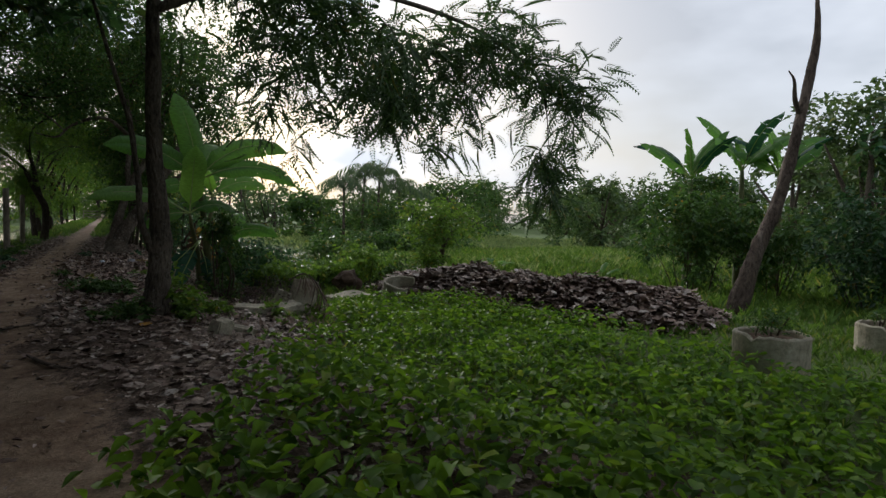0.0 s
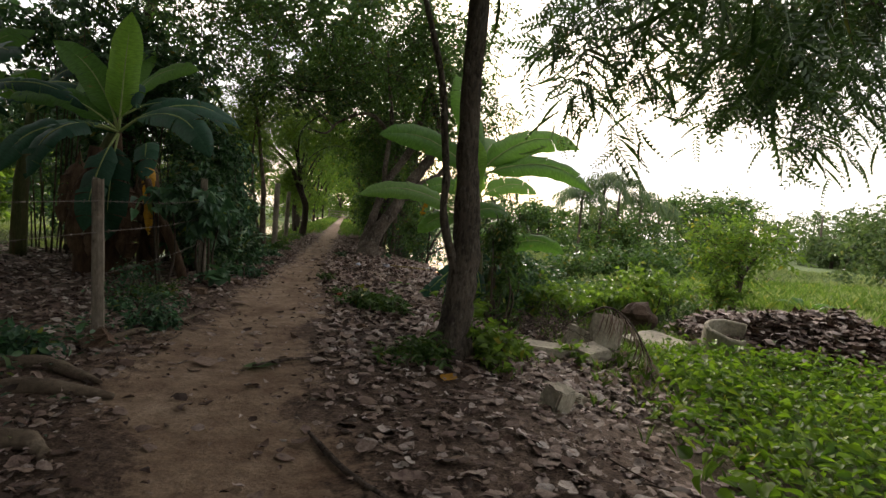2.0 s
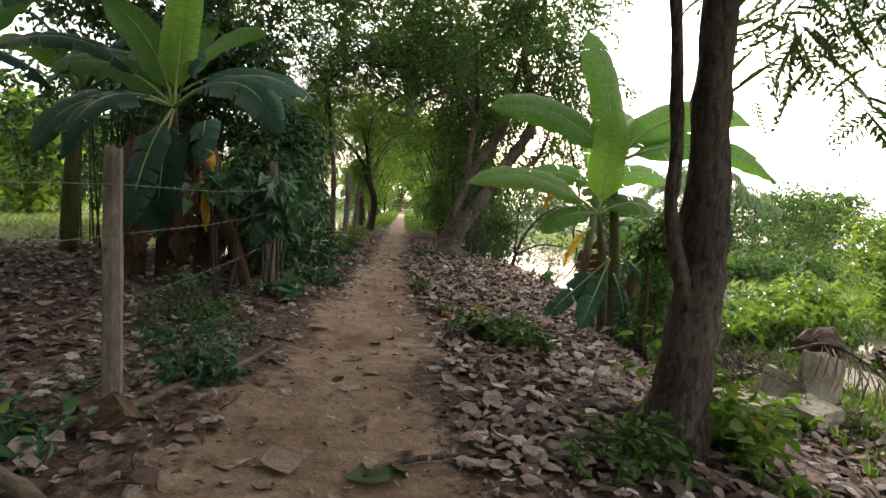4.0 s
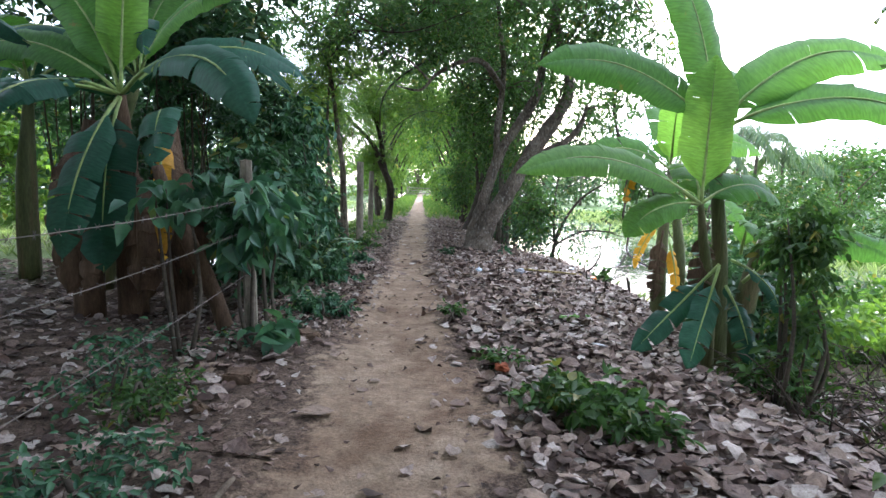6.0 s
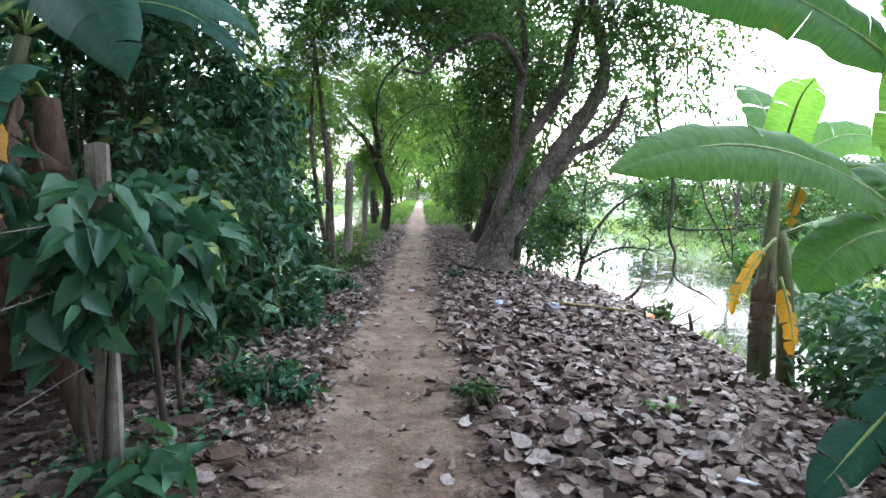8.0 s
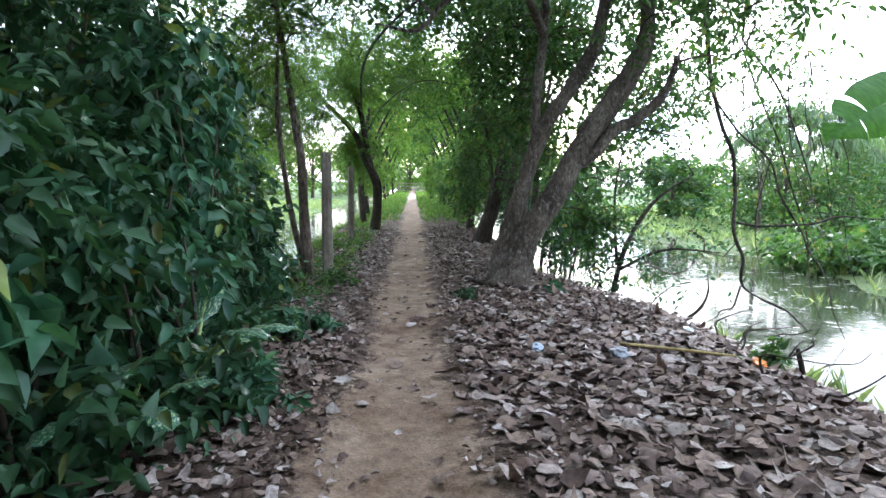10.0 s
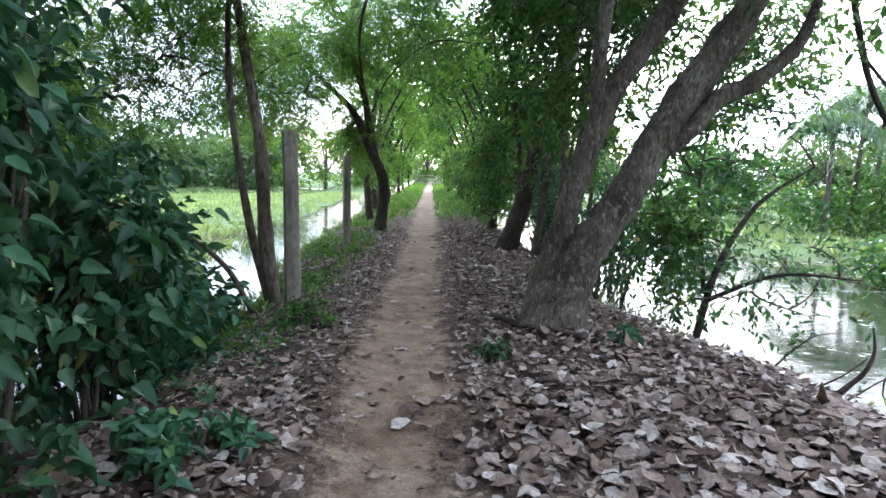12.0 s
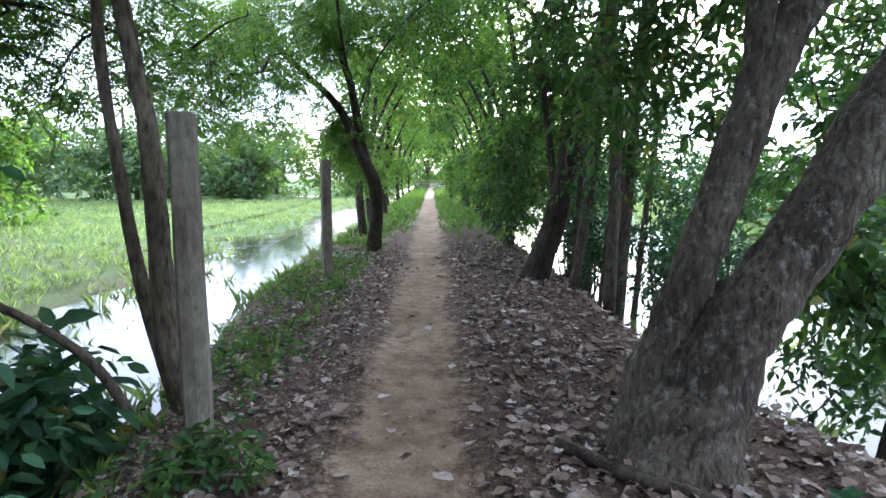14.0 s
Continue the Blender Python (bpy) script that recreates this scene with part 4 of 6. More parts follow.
big = tree("shade_tree", "massive leaning multi-trunked tree with lichen-flecked bark on the bank", 13,
           [([at(3.70, 21.65, -0.2), (3.76, 21.65, 0.28), (3.92, 21.65, 0.68), (4.15, 21.65, 1.06), (4.39, 21.65, 1.45), (4.60, 21.65, 1.86), (4.84, 21.65, 2.3), (5.21, 21.65, 2.86), (5.50, 21.65, 3.4), (5.54, 21.65, 3.9), (5.3, 21.6, 4.6), (5.1, 21.6, 5.6)],
             [0.40, 0.29, 0.21, 0.178, 0.168, 0.162, 0.156, 0.15, 0.135, 0.11, 0.09, 0.06]),
            ([at(3.60, 21.8, -0.2), (3.64, 21.8, 0.45), (3.75, 21.75, 0.97), (3.87, 21.75, 1.40), (4.00, 21.75, 1.86), (4.20, 21.75, 2.36), (4.55, 21.75, 2.92), (4.86, 21.75, 3.5), (4.97, 21.75, 4.1), (5.15, 21.6, 5.6)],
             [0.30, 0.18, 0.122, 0.112, 0.108, 0.106, 0.104, 0.10, 0.085, 0.05]),
            ([(3.98, 21.78, 1.80), (4.04, 21.76, 2.2), (4.04, 21.75, 2.75), (4.12, 21.75, 3.9), (4.0, 21.75, 4.9), (3.8, 21.6, 6.2)], [0.085, 0.076, 0.074, 0.065, 0.055, 0.03]),
            ([(4.66, 21.62, 1.80), (4.88, 21.58, 1.96), (5.13, 21.56, 2.28), (5.42, 21.55, 2.42), (5.78, 21.5, 2.78), (5.95, 21.5, 3.3)], [0.10, 0.085, 0.082, 0.08, 0.065, 0.03]),
            ([(4.1, 21.7, 3.6), (3.62, 20.7, 3.92), (3.18, 20.5, 3.90), (2.66, 20.5, 3.62), (2.37, 20.5, 3.32), (1.88, 20.5, 3.38)], [0.07, 0.055, 0.045, 0.035, 0.028, 0.012]),
            ([(2.55, 20.5, 3.5), (2.1, 20.6, 3.9), (1.5, 20.9, 4.2)], [0.025, 0.02, 0.01])],
           [((4.6, 21.0, 5.6), (2.8, 2.4, 1.2), 140, 8, 8, 0.6, 0.3), ((1.8, 21.0, 4.7), (2.2, 1.8, 0.9), 76, 8, 8, 0.55, 0.3), ((6.2, 21.4, 4.3), (1.4, 1.8, 1.2), 60, 8, 8, 0.6, 0.5),
            ((5.2, 22.3, 1.2), (0.6, 0.5, 1.0), 26, 6, 8, 0.4, 0.6), ((4.2, 23.6, 3.6), (1.3, 1.2, 1.6), 80, 8, 8, 0.5, 0.5), ((1.0, 24.4, 6.4), (3.6, 1.8, 1.0), 110, 8, 8, 0.6, 0.3), ((6.6, 24.4, 3.6), (1.3, 1.0, 1.4), 46, 8, 8, 0.6, 0.5), ((5.0, 25.0, 6.6), (2.4, 1.6, 1.2), 60, 8, 8, 0.6, 0.3), ((0.2, 18.4, 5.8), (2.8, 1.5, 1.3), 110, 8, 8, 0.6, 0.3), ((4.4, 18.8, 6.0), (2.6, 1.4, 1.2), 85, 8, 8, 0.6, 0.3), ((2.4, 24.2, 5.2), (2.4, 1.8, 0.9), 70, 8, 8, 0.55, 0.3)],
           (OV, 0.115, M_LEAF_MID), M_BARK_LICHEN)
tree("bank_tree", "dark leaning tree trunk on the leafy bank", 14,
     [([at(3.72, 27.6, -0.1), (4.04, 27.5, 1.01), (4.3, 27.5, 2.29), (4.6, 27.5, 3.4), (4.8, 27.4, 4.5), (4.6, 27.0, 6.2)], [0.22, 0.17, 0.15, 0.13, 0.10, 0.05]),
      ([(4.05, 27.5, 1.1), (3.9, 27.6, 2.2), (3.7, 27.6, 3.8)], [0.07, 0.055, 0.02])],
     [((3.9, 27.0, 5.3), (2.4, 2.2, 1.2), 95, 8, 8, 0.6, 0.4), ((4.2, 28.2, 3.2), (0.8, 1.0, 1.3), 60, 8, 8, 0.5, 0.6), ((3.5, 29.0, 1.6), (0.35, 0.9, 1.2), 30, 7, 8, 0.45, 0.8)], (OV, 0.115, M_LEAF_MID), M_BARK_DARK)
for i, (x0, x1, x2, r) in enumerate(((4.64, 4.63, 4.51, 0.075), (4.17, 4.43, 4.5, 0.06), (4.90, 5.0, 5.06, 0.075), (5.2, 5.4, 5.7, 0.04), (4.75, 4.95, 5.3, 0.03), (4.35, 4.5, 4.75, 0.045), (5.05, 5.2, 5.35, 0.05), (4.05, 4.2, 4.25, 0.035))):
    tree("slender_tree", "slender upright grey tree stem on the bank", 20 + i,
         [([at(x0, 26.5 + 0.25 * i, -0.1), (x1, 26.5 + 0.25 * i, 2.0), (x2, 26.5 + 0.2 * i, 3.9), (x2 + 0.1, 26.4, 5.6)], [r * 1.2, r, r * 0.8, r * 0.4])],
         [((x2, 26.5, 4.9), (0.9, 0.9, 1.0), 14, 6, 8, 0.5, 0.4), ((x1, 26.7, 2.4), (0.5, 0.6, 1.2), 8, 5, 8, 0.4, 0.6)], (OV, 0.09, M_LEAF_MID), M_BARK, "slender trees on the bank")
tree("swamp_tree", "twin-stemmed slim tree leaning beside the concrete post", 30,
     [([at(0.66, 22.45, -0.2), (0.56, 22.4, 0.47), (0.52, 22.4, 1.24), (0.50, 22.4, 1.75), (0.43, 22.4, 2.25), (0.34, 22.4, 2.8), (0.1, 22.4, 4.4)], [0.10, 0.085, 0.075, 0.07, 0.06, 0.055, 0.03]),
      ([at(0.58, 22.5, -0.1), (0.38, 22.5, 0.6), (0.22, 22.55, 1.4), (0.08, 22.6, 2.6), (0.1, 22.7, 4.2)], [0.06, 0.05, 0.045, 0.04, 0.02]),
      ([at(0.45, 22.2, 0.05), (0.2, 22.0, 0.5), (-0.3, 21.6, 1.0), (-1.2, 21.0, 1.35), (-2.0, 20.6, 1.5)], [0.035, 0.03, 0.025, 0.02, 0.01])],
     [((0.0, 22.8, 4.3), (1.6, 1.6, 1.0), 60, 7, 7, 0.6, 0.4), ((-1.2, 21.4, 1.9), (0.9, 0.8, 0.5), 16, 5, 7, 0.45, 0.4), ((-0.8, 23.8, 3.0), (1.0, 1.2, 0.9), 34, 6, 7, 0.5, 0.5), ((-2.0, 22.8, 2.6), (0.8, 0.9, 0.8), 26, 6, 7, 0.5, 0.5), ((-1.2, 24.0, 3.7), (1.5, 1.0, 0.9), 26, 7, 7, 0.5, 0.5), ((-3.0, 24.6, 3.6), (1.4, 1.0, 1.1), 26, 7, 7, 0.5, 0.5), ((-0.5, 25.8, 3.1), (1.3, 1.0, 0.8), 30, 6, 7, 0.5, 0.5)],
     (PIN_S, 0.19, M_LEAF_LIGHT), M_BARK_PALE)
tree("swamp_tree", "dark forked tree arching away from the path", 31,
     [([at(0.75, 30.6, -0.1), (0.86, 30.3, 1.3), (0.57, 30.0, 2.04), (0.19, 30.0, 2.91), (-0.46, 30.0, 3.55), (-1.31, 30.0, 4.29), (-2.2, 30.0, 4.7)], [0.16, 0.13, 0.10, 0.075, 0.06, 0.045, 0.02]),
      ([(0.75, 30.2, 1.7), (0.63, 30.1, 2.15), (0.42, 30.0, 3.34), (0.11, 30.0, 4.5), (0.2, 30.0, 6.0)], [0.10, 0.09, 0.075, 0.06, 0.03])],
     [((-0.9, 29.2, 4.3), (2.1, 2.2, 1.0), 80, 7, 7, 0.6, 0.4), ((1.0, 29.2, 4.9), (1.8, 2.2, 1.0), 90, 7, 7, 0.6, 0.4), ((0.3, 30.8, 2.4), (0.6, 0.8, 1.0), 30, 6, 7, 0.5, 0.6), ((-1.8, 29.8, 3.0), (1.8, 1.4, 0.9), 36, 6, 7, 0.55, 0.6)],
     (PIN_S, 0.22, M_LEAF_LIGHT), M_BARK_DARK)
for i, (pts, r) in enumerate((([(0.45, 30.0, 3.2), (0.9, 26.5, 3.9), (1.6, 24.0, 4.15), (2.6, 22.0, 4.3), (3.6, 21.4, 4.5)], 0.030),
                                 ([(0.6, 30.0, 2.9), (1.3, 27.4, 3.3), (2.2, 25.2, 3.5), (3.0, 24.2, 3.3)], 0.018),
                                 ([(0.1, 22.4, 4.2), (1.0, 20.6, 4.4), (2.2, 19.6, 4.2), (3.3, 19.2, 4.5)], 0.022))):
    hb = Heap()
    tube(hb, pts, [r, r * 0.8, r * 0.35], 6, 22, 0.3)
    vb, fb = foliage(np.random.default_rng(160 + i), np.array(pts[1:]) + np.array([0, 0, 0.1]), np.full(len(pts) - 1, 0.5), 9, 7, 0.55, PIN_S, 0.17, 0.5)
    top = thing("overhanging_branch", "thin dark branch with fine leaves reaching over the path", "branch", "branches over the path", place=pts[0])
    under("bough", hb.mesh("bough", M_BARK_DARK, True), top)
    under("leaf_sprays", mesh_from("leaf_sprays", vb, fb, M_LEAF_MID), top, kind="stuff")

rng = random.Random(5)
for i, y in enumerate((31.5, 34.5, 38, 42, 47, 53, 60, 68)):          # the avenue goes on: right-hand row
    x = float(path_x(y)) + 1.75 + rng.uniform(-0.2, 0.3)
    tree("avenue_tree", "leafy tree draped in foliage along the path", 50 + i,
         [([at(x, y, -0.1), (x + 0.1, y, 1.5), (x + 0.2, y, 3.2), (x - 0.2, y - 0.2, 5.4)], [0.13, 0.11, 0.09, 0.04]), ([(x + 0.15, y, 2.0), (x - 0.5, y, 3.6), (x - 1.2, y, 4.8)], [0.06, 0.045, 0.02])],
         [((x - 0.6, y, 4.9), (2.0, 2.2, 1.1), 50, 7, 8, 0.6, 0.4), ((x + 0.25, y, 1.9), (0.55, 1.6, 1.7), 60, 7, 8, 0.5, 0.8), ((x + 1.6, y, 2.6), (1.0, 1.8, 2.0), 34, 7, 8, 0.6, 0.5)], (OV if y < 40 else L_FAR, 0.10 + 0.0018 * y, (M_LEAF_LIGHT, M_LEAF_MID, M_LEAF_LIGHT)[i % 3]), M_BARK_DARK, "trees of the avenue", wood_twigs=y < 40)
for i, y in enumerate((34, 37.5, 42, 48, 55, 63, 72)):                    # left-hand row
    x = float(path_x(y)) - 1.9 + rng.uniform(-0.3, 0.2)
    tree("avenue_tree", "thin tree with airy light-green leaves along the path", 70 + i,
         [([at(x, y, -0.1), (x - 0.1, y, 1.5), (x + 0.1, y, 3.2), (x + 0.3, y - 0.2, 5.2)], [0.12, 0.10, 0.08, 0.03]), ([(x, y, 1.8), (x + 0.6, y, 3.4), (x + 1.3, y, 4.6)], [0.05, 0.04, 0.02])],
         [((x + 0.6, y, 4.8), (1.9, 2.2, 1.0), 40, 7, 8, 0.6, 0.4), ((x - 0.3, y, 2.2), (0.6, 1.6, 1.3), 26, 7, 7, 0.5, 0.7)], (OV if y < 40 else L_FAR, 0.10 + 0.002 * y, M_LEAF_LIGHT), M_BARK_DARK, "trees of the avenue", wood_twigs=y < 40)


# ---- shrubs and hedges ----
def shrub(name, label, seed, place, centres, leaf, stems=6, group="", category="shrub"):
    """centres: (centre, radii, clusters, twigs, leaves a twig, twig length, hang)."""
    rng = np.random.default_rng(seed)
    base = at(*place)
    top = thing(name, label, category, group, place=base)
    wood, leaves = Heap(), Heap()
    shape, size, mat = leaf
    for centre, radii, clusters, twigs, per, ln, hang in centres:
        cs = cloud(rng, centre, radii, clusters)
        gz = land(cs[:, 0], cs[:, 1]) + 0.10
        cs[:, 2] = np.maximum(cs[:, 2], gz)
        v, f = foliage(rng, cs, np.full(clusters, ln * 0.5), twigs, per, ln, shape, size, hang)
        leaves.add(v, f)
        for c in cs[:: max(1, clusters // stems)]:
            b = np.array([centre[0] + (c[0] - centre[0]) * 0.4, centre[1] + (c[1] - centre[1]) * 0.4, 0])
            b[2] = float(land(b[0], b[1])) - 0.05
            tube(wood, [b, b * 0.5 + c * 0.5 + rng.normal(scale=0.08, size=3), c], [0.022, 0.016, 0.006], 5, 7)
    under("woody_growth", wood.mesh("woody_growth", M_TWIG), top, kind="stuff")
    under("foliage", leaves.mesh("foliage", mat), top, kind="stuff")
    return top


shrub("hedge", "dense dark-green hedge overgrown with vines along the fence", 101, (0.7, 16.4),
      [((0.68, 15.9, 1.05), (0.34, 1.0, 0.85), 46, 6, 7, 0.4, 0.6), ((0.45, 17.6, 1.3), (0.6, 1.3, 1.3), 90, 6, 7, 0.45, 0.6), ((0.2, 18.6, 2.2), (0.7, 1.0, 0.8), 18, 6, 7, 0.45, 0.5), ((0.9, 16.6, 0.35), (0.45, 1.9, 0.25), 50, 5, 6, 0.3, 0.4)],
      (HT, 0.115, M_LEAF_DARK), 10, category="hedge")
shrub("hedge_creeper", "dark small-leaved creeper tangled through the hedge", 105, (0.5, 17.0),
      [((0.5, 16.4, 1.1), (0.5, 1.6, 0.9), 60, 6, 7, 0.4, 0.6), ((0.1, 18.2, 2.0), (0.8, 1.2, 1.0), 22, 6, 7, 0.45, 0.6)], (OV, 0.12, M_LEAF_DARK), 8, category="creeper")
shrub("vine", "heart-leaved climbing vine wrapped around the fence post", 102, POST_B,
      [((1.34, 13.50, 1.15), (0.16, 0.16, 0.38), 20, 3, 4, 0.22, 0.9), ((1.5, 13.5, 0.22), (0.14, 0.14, 0.12), 4, 3, 3, 0.2, 0.5), ((0.9, 13.4, 1.34), (0.4, 0.12, 0.05), 7, 3, 3, 0.26, 0.9), ((1.22, 14.5, 1.2), (0.18, 0.6, 0.35), 20, 5, 5, 0.32, 0.9)],
      (HT, 0.165, M_LEAF_VINE), 2, category="vine")
shrub("shrub", "dark broad-leaved shrub between path and swamp", 103, (0.2, 19.4),
      [((0.25, 19.6, 0.9), (0.6, 0.9, 0.9), 46, 6, 7, 0.4, 0.6), ((-0.5, 18.6, 2.4), (0.9, 1.2, 1.0), 18, 6, 7, 0.5, 0.5)], (HT, 0.12, M_LEAF_DARK), 7)
shrub("shrub", "dark long-leaved shrub standing in the swamp water", 104, (-0.15, 22.1), [((-0.25, 22.1, -0.05), (0.4, 0.5, 0.45), 26, 6, 6, 0.4, 0.5)], (OV, 0.19, M_LEAF_DARK), 5)
shrub("shrub", "loose blue-green shrub leaning over the flooded ditch", 106, (0.2, 20.6),
      [((0.30, 20.3, 0.35), (0.45, 0.6, 0.5), 26, 5, 6, 0.4, 0.5), ((-0.45, 21.1, 0.9), (0.6, 0.6, 0.7), 30, 5, 6, 0.45, 0.5), ((-1.3, 21.6, 1.5), (0.7, 0.6, 0.6), 22, 5, 6, 0.45, 0.5)], (OV, 0.15, M_LEAF_VINE), 8)
shrub("hedge_creeper", "broad-leaved climber hanging off the hedge beside the path", 107, (0.95, 17.2),
      [((0.95, 16.9, 1.25), (0.22, 0.7, 0.55), 22, 4, 4, 0.35, 0.9), ((0.8, 17.8, 2.1), (0.3, 0.7, 0.6), 20, 4, 4, 0.35, 0.9)], (OV, 0.135, M_LEAF_VINE), 5, category="creeper")
shrub("shrub", "dark leafy undergrowth round the banana stems", 108, (6.3, 14.9),
      [((6.15, 14.8, 0.3), (0.45, 0.5, 0.55), 34, 5, 6, 0.35, 0.5), ((6.8, 16.0, 0.25), (0.6, 0.9, 0.65), 44, 5, 6, 0.4, 0.5), ((7.5, 17.2, 0.2), (0.7, 0.8, 0.6), 34, 5, 6, 0.4, 0.5)], (OV, 0.13, M_LEAF_DARK), 9)
for i, (x, y, z, rx, ry, rz, n) in enumerate(((-2.3, 19.8, 2.0, 1.4, 1.4, 1.7, 56), (-5.5, 13.0, 2.2, 2.0, 2.0, 2.2, 110), (-8, 18, 3.2, 2.6, 2.4, 3.0, 150), (-4.6, 20.6, 3.0, 2.2, 1.6, 2.4, 80), (-3.4, 10.2, 1.6, 1.2, 1.2, 1.4, 60), (-9, 11, 3, 2.4, 2.4, 2.8, 110),
                                                    (-1.2, 18.3, 3.8, 1.4, 1.2, 1.2, 50), (-3.0, 18.4, 4.6, 2.0, 1.4, 1.2, 84), (-6.4, 15.4, 4.6, 2.2, 1.8, 1.4, 110), (-11, 15, 3.2, 1.6, 2.6, 3.0, 110), (-2.6, 22.6, 5.0, 1.8, 1.4, 1.6, 90))):
    shrub("undergrowth_shrub", "dark tangled shrub under the trees of the grove", 110 + i, (x, y), [((x, y, z), (rx, ry, rz), n, 7, 7, 0.6, 0.5)], (OV, 0.17, M_LEAF_DARK), 8, "shrubs of the grove")
shrub("undergrowth_shrub", "dark leafy undergrowth between the trunks beside the water", 130, (5.4, 26.0),
      [((5.3, 25.6, 0.5), (0.7, 1.0, 0.7), 40, 6, 6, 0.45, 0.5), ((4.7, 28.4, 0.5), (0.35, 0.8, 0.7), 36, 6, 6, 0.45, 0.5), ((4.9, 30.4, 1.4), (0.5, 0.9, 1.3), 40, 6, 6, 0.45, 0.5), ((5.9, 27.6, 1.0), (0.7, 1.2, 1.2), 56, 6, 6, 0.5, 0.5), ((5.2, 29.6, 1.0), (0.5, 1.2, 1.1), 44, 6, 6, 0.5, 0.5)], (OV, 0.11, M_LEAF_DARK), 9, "shrubs of the bank")
shrub("vine_stump", "dead stump smothered in climbing leaves", 120, (5.9, 13.5),
      [((5.78, 13.35, 1.2), (0.22, 0.22, 0.36), 26, 6, 6, 0.25, 0.9), ((5.95, 13.4, 0.6), (0.3, 0.3, 0.4), 16, 5, 6, 0.25, 0.8)], (OV, 0.085, M_LEAF_MID), 3, category="stump")
shrub("shrub", "tangle of shrubs and creepers on the garden bank", 121, (8.0, 17.0),
      [((7.9, 16.6, -0.25), (1.1, 1.0, 0.35), 36, 6, 7, 0.5, 0.5), ((9.6, 18.0, -0.2), (1.5, 1.0, 0.4), 44, 6, 7, 0.5, 0.5), ((11.2, 18.4, -0.2), (1.4, 1.0, 0.4), 40, 6, 7, 0.5, 0.5)], (OV, 0.13, M_LEAF_MID), 9)
shrub("shrub", "sunlit yellow-green bush above the slabs", 122, (7.0, 14.4),
      [((7.2, 15.2, 0.0), (0.8, 0.6, 0.3), 24, 5, 6, 0.35, 0.4), ((9.6, 16.2, 0.15), (1.0, 0.8, 0.4), 40, 5, 6, 0.4, 0.4), ((8.3, 15.6, 0.0), (0.7, 0.6, 0.3), 20, 5, 6, 0.35, 0.4)], (HT, 0.12, M_LEAF_LIGHT), 6)
tree("small_tree", "small round-leaved tree in the wet grass", 123, [([at(13.0, 18.2, -0.1), (13.2, 18.2, 0.5), (13.0, 18.2, 1.2)], [0.10, 0.08, 0.04]), ([(13.1, 18.2, 0.3), (13.6, 18.3, 1.0), (13.9, 18.3, 1.6)], [0.06, 0.05, 0.02])],
     [((13.0, 18.2, 1.2), (1.5, 1.2, 0.8), 60, 6, 7, 0.5, 0.3), ((12.6, 18.0, 0.1), (0.5, 0.5, 0.4), 16, 6, 7, 0.4, 0.3)], (OV, 0.14, M_LEAF_LIGHT))
shrub("garden_shrub", "tall leafy shrub covered in creepers in the garden", 124, (19.5, 13.2),
      [((19.2, 13.4, 1.2), (1.8, 1.5, 1.6), 110, 6, 7, 0.55, 0.5), ((20.8, 12.0, 0.9), (1.4, 1.2, 1.2), 60, 6, 7, 0.5, 0.5)], (OV, 0.17, M_LEAF_MID), 8)
shrub("garden_shrub", "dark broad shrub at the garden's edge", 125, (20.5, 9.0),
      [((20.6, 9.0, 1.0), (1.8, 1.6, 1.5), 100, 6, 7, 0.55, 0.5), ((19.2, 6.0, 0.9), (1.6, 1.6, 1.2), 80, 6, 7, 0.55, 0.5)], (OV, 0.17, M_LEAF_DARK), 8)


# ---- the garden: dead trunk, well rings, slabs ----
h = Heap()
DEAD = [at(15.97, 9.7, -0.15), (16.6, 9.7, 0.75), (17.38, 9.7, 2.07), (18.05, 9.7, 4.09), (18.45, 9.7, 5.71), (18.39, 9.7, 6.75)]
snag = thing("dead_tree", "bare grey-brown dead trunk leaning in the garden", "dead tree", place=DEAD[0])
tube(h, DEAD, [0.25, 0.165, 0.14, 0.11, 0.088, 0.045], 12, 34, 0.35)
under("trunk", h.mesh("trunk", M_DEADWOOD, True), snag)
h = Heap()
tube(h, [(18.0, 9.7, 4.0), (17.75, 9.7, 4.35), (17.6, 9.65, 4.75), (17.45, 9.7, 4.95)], [0.06, 0.05, 0.035, 0.012], 7, 10, 0.3)
under("broken_branch", h.mesh("broken_branch", M_DEADWOOD, True), snag)


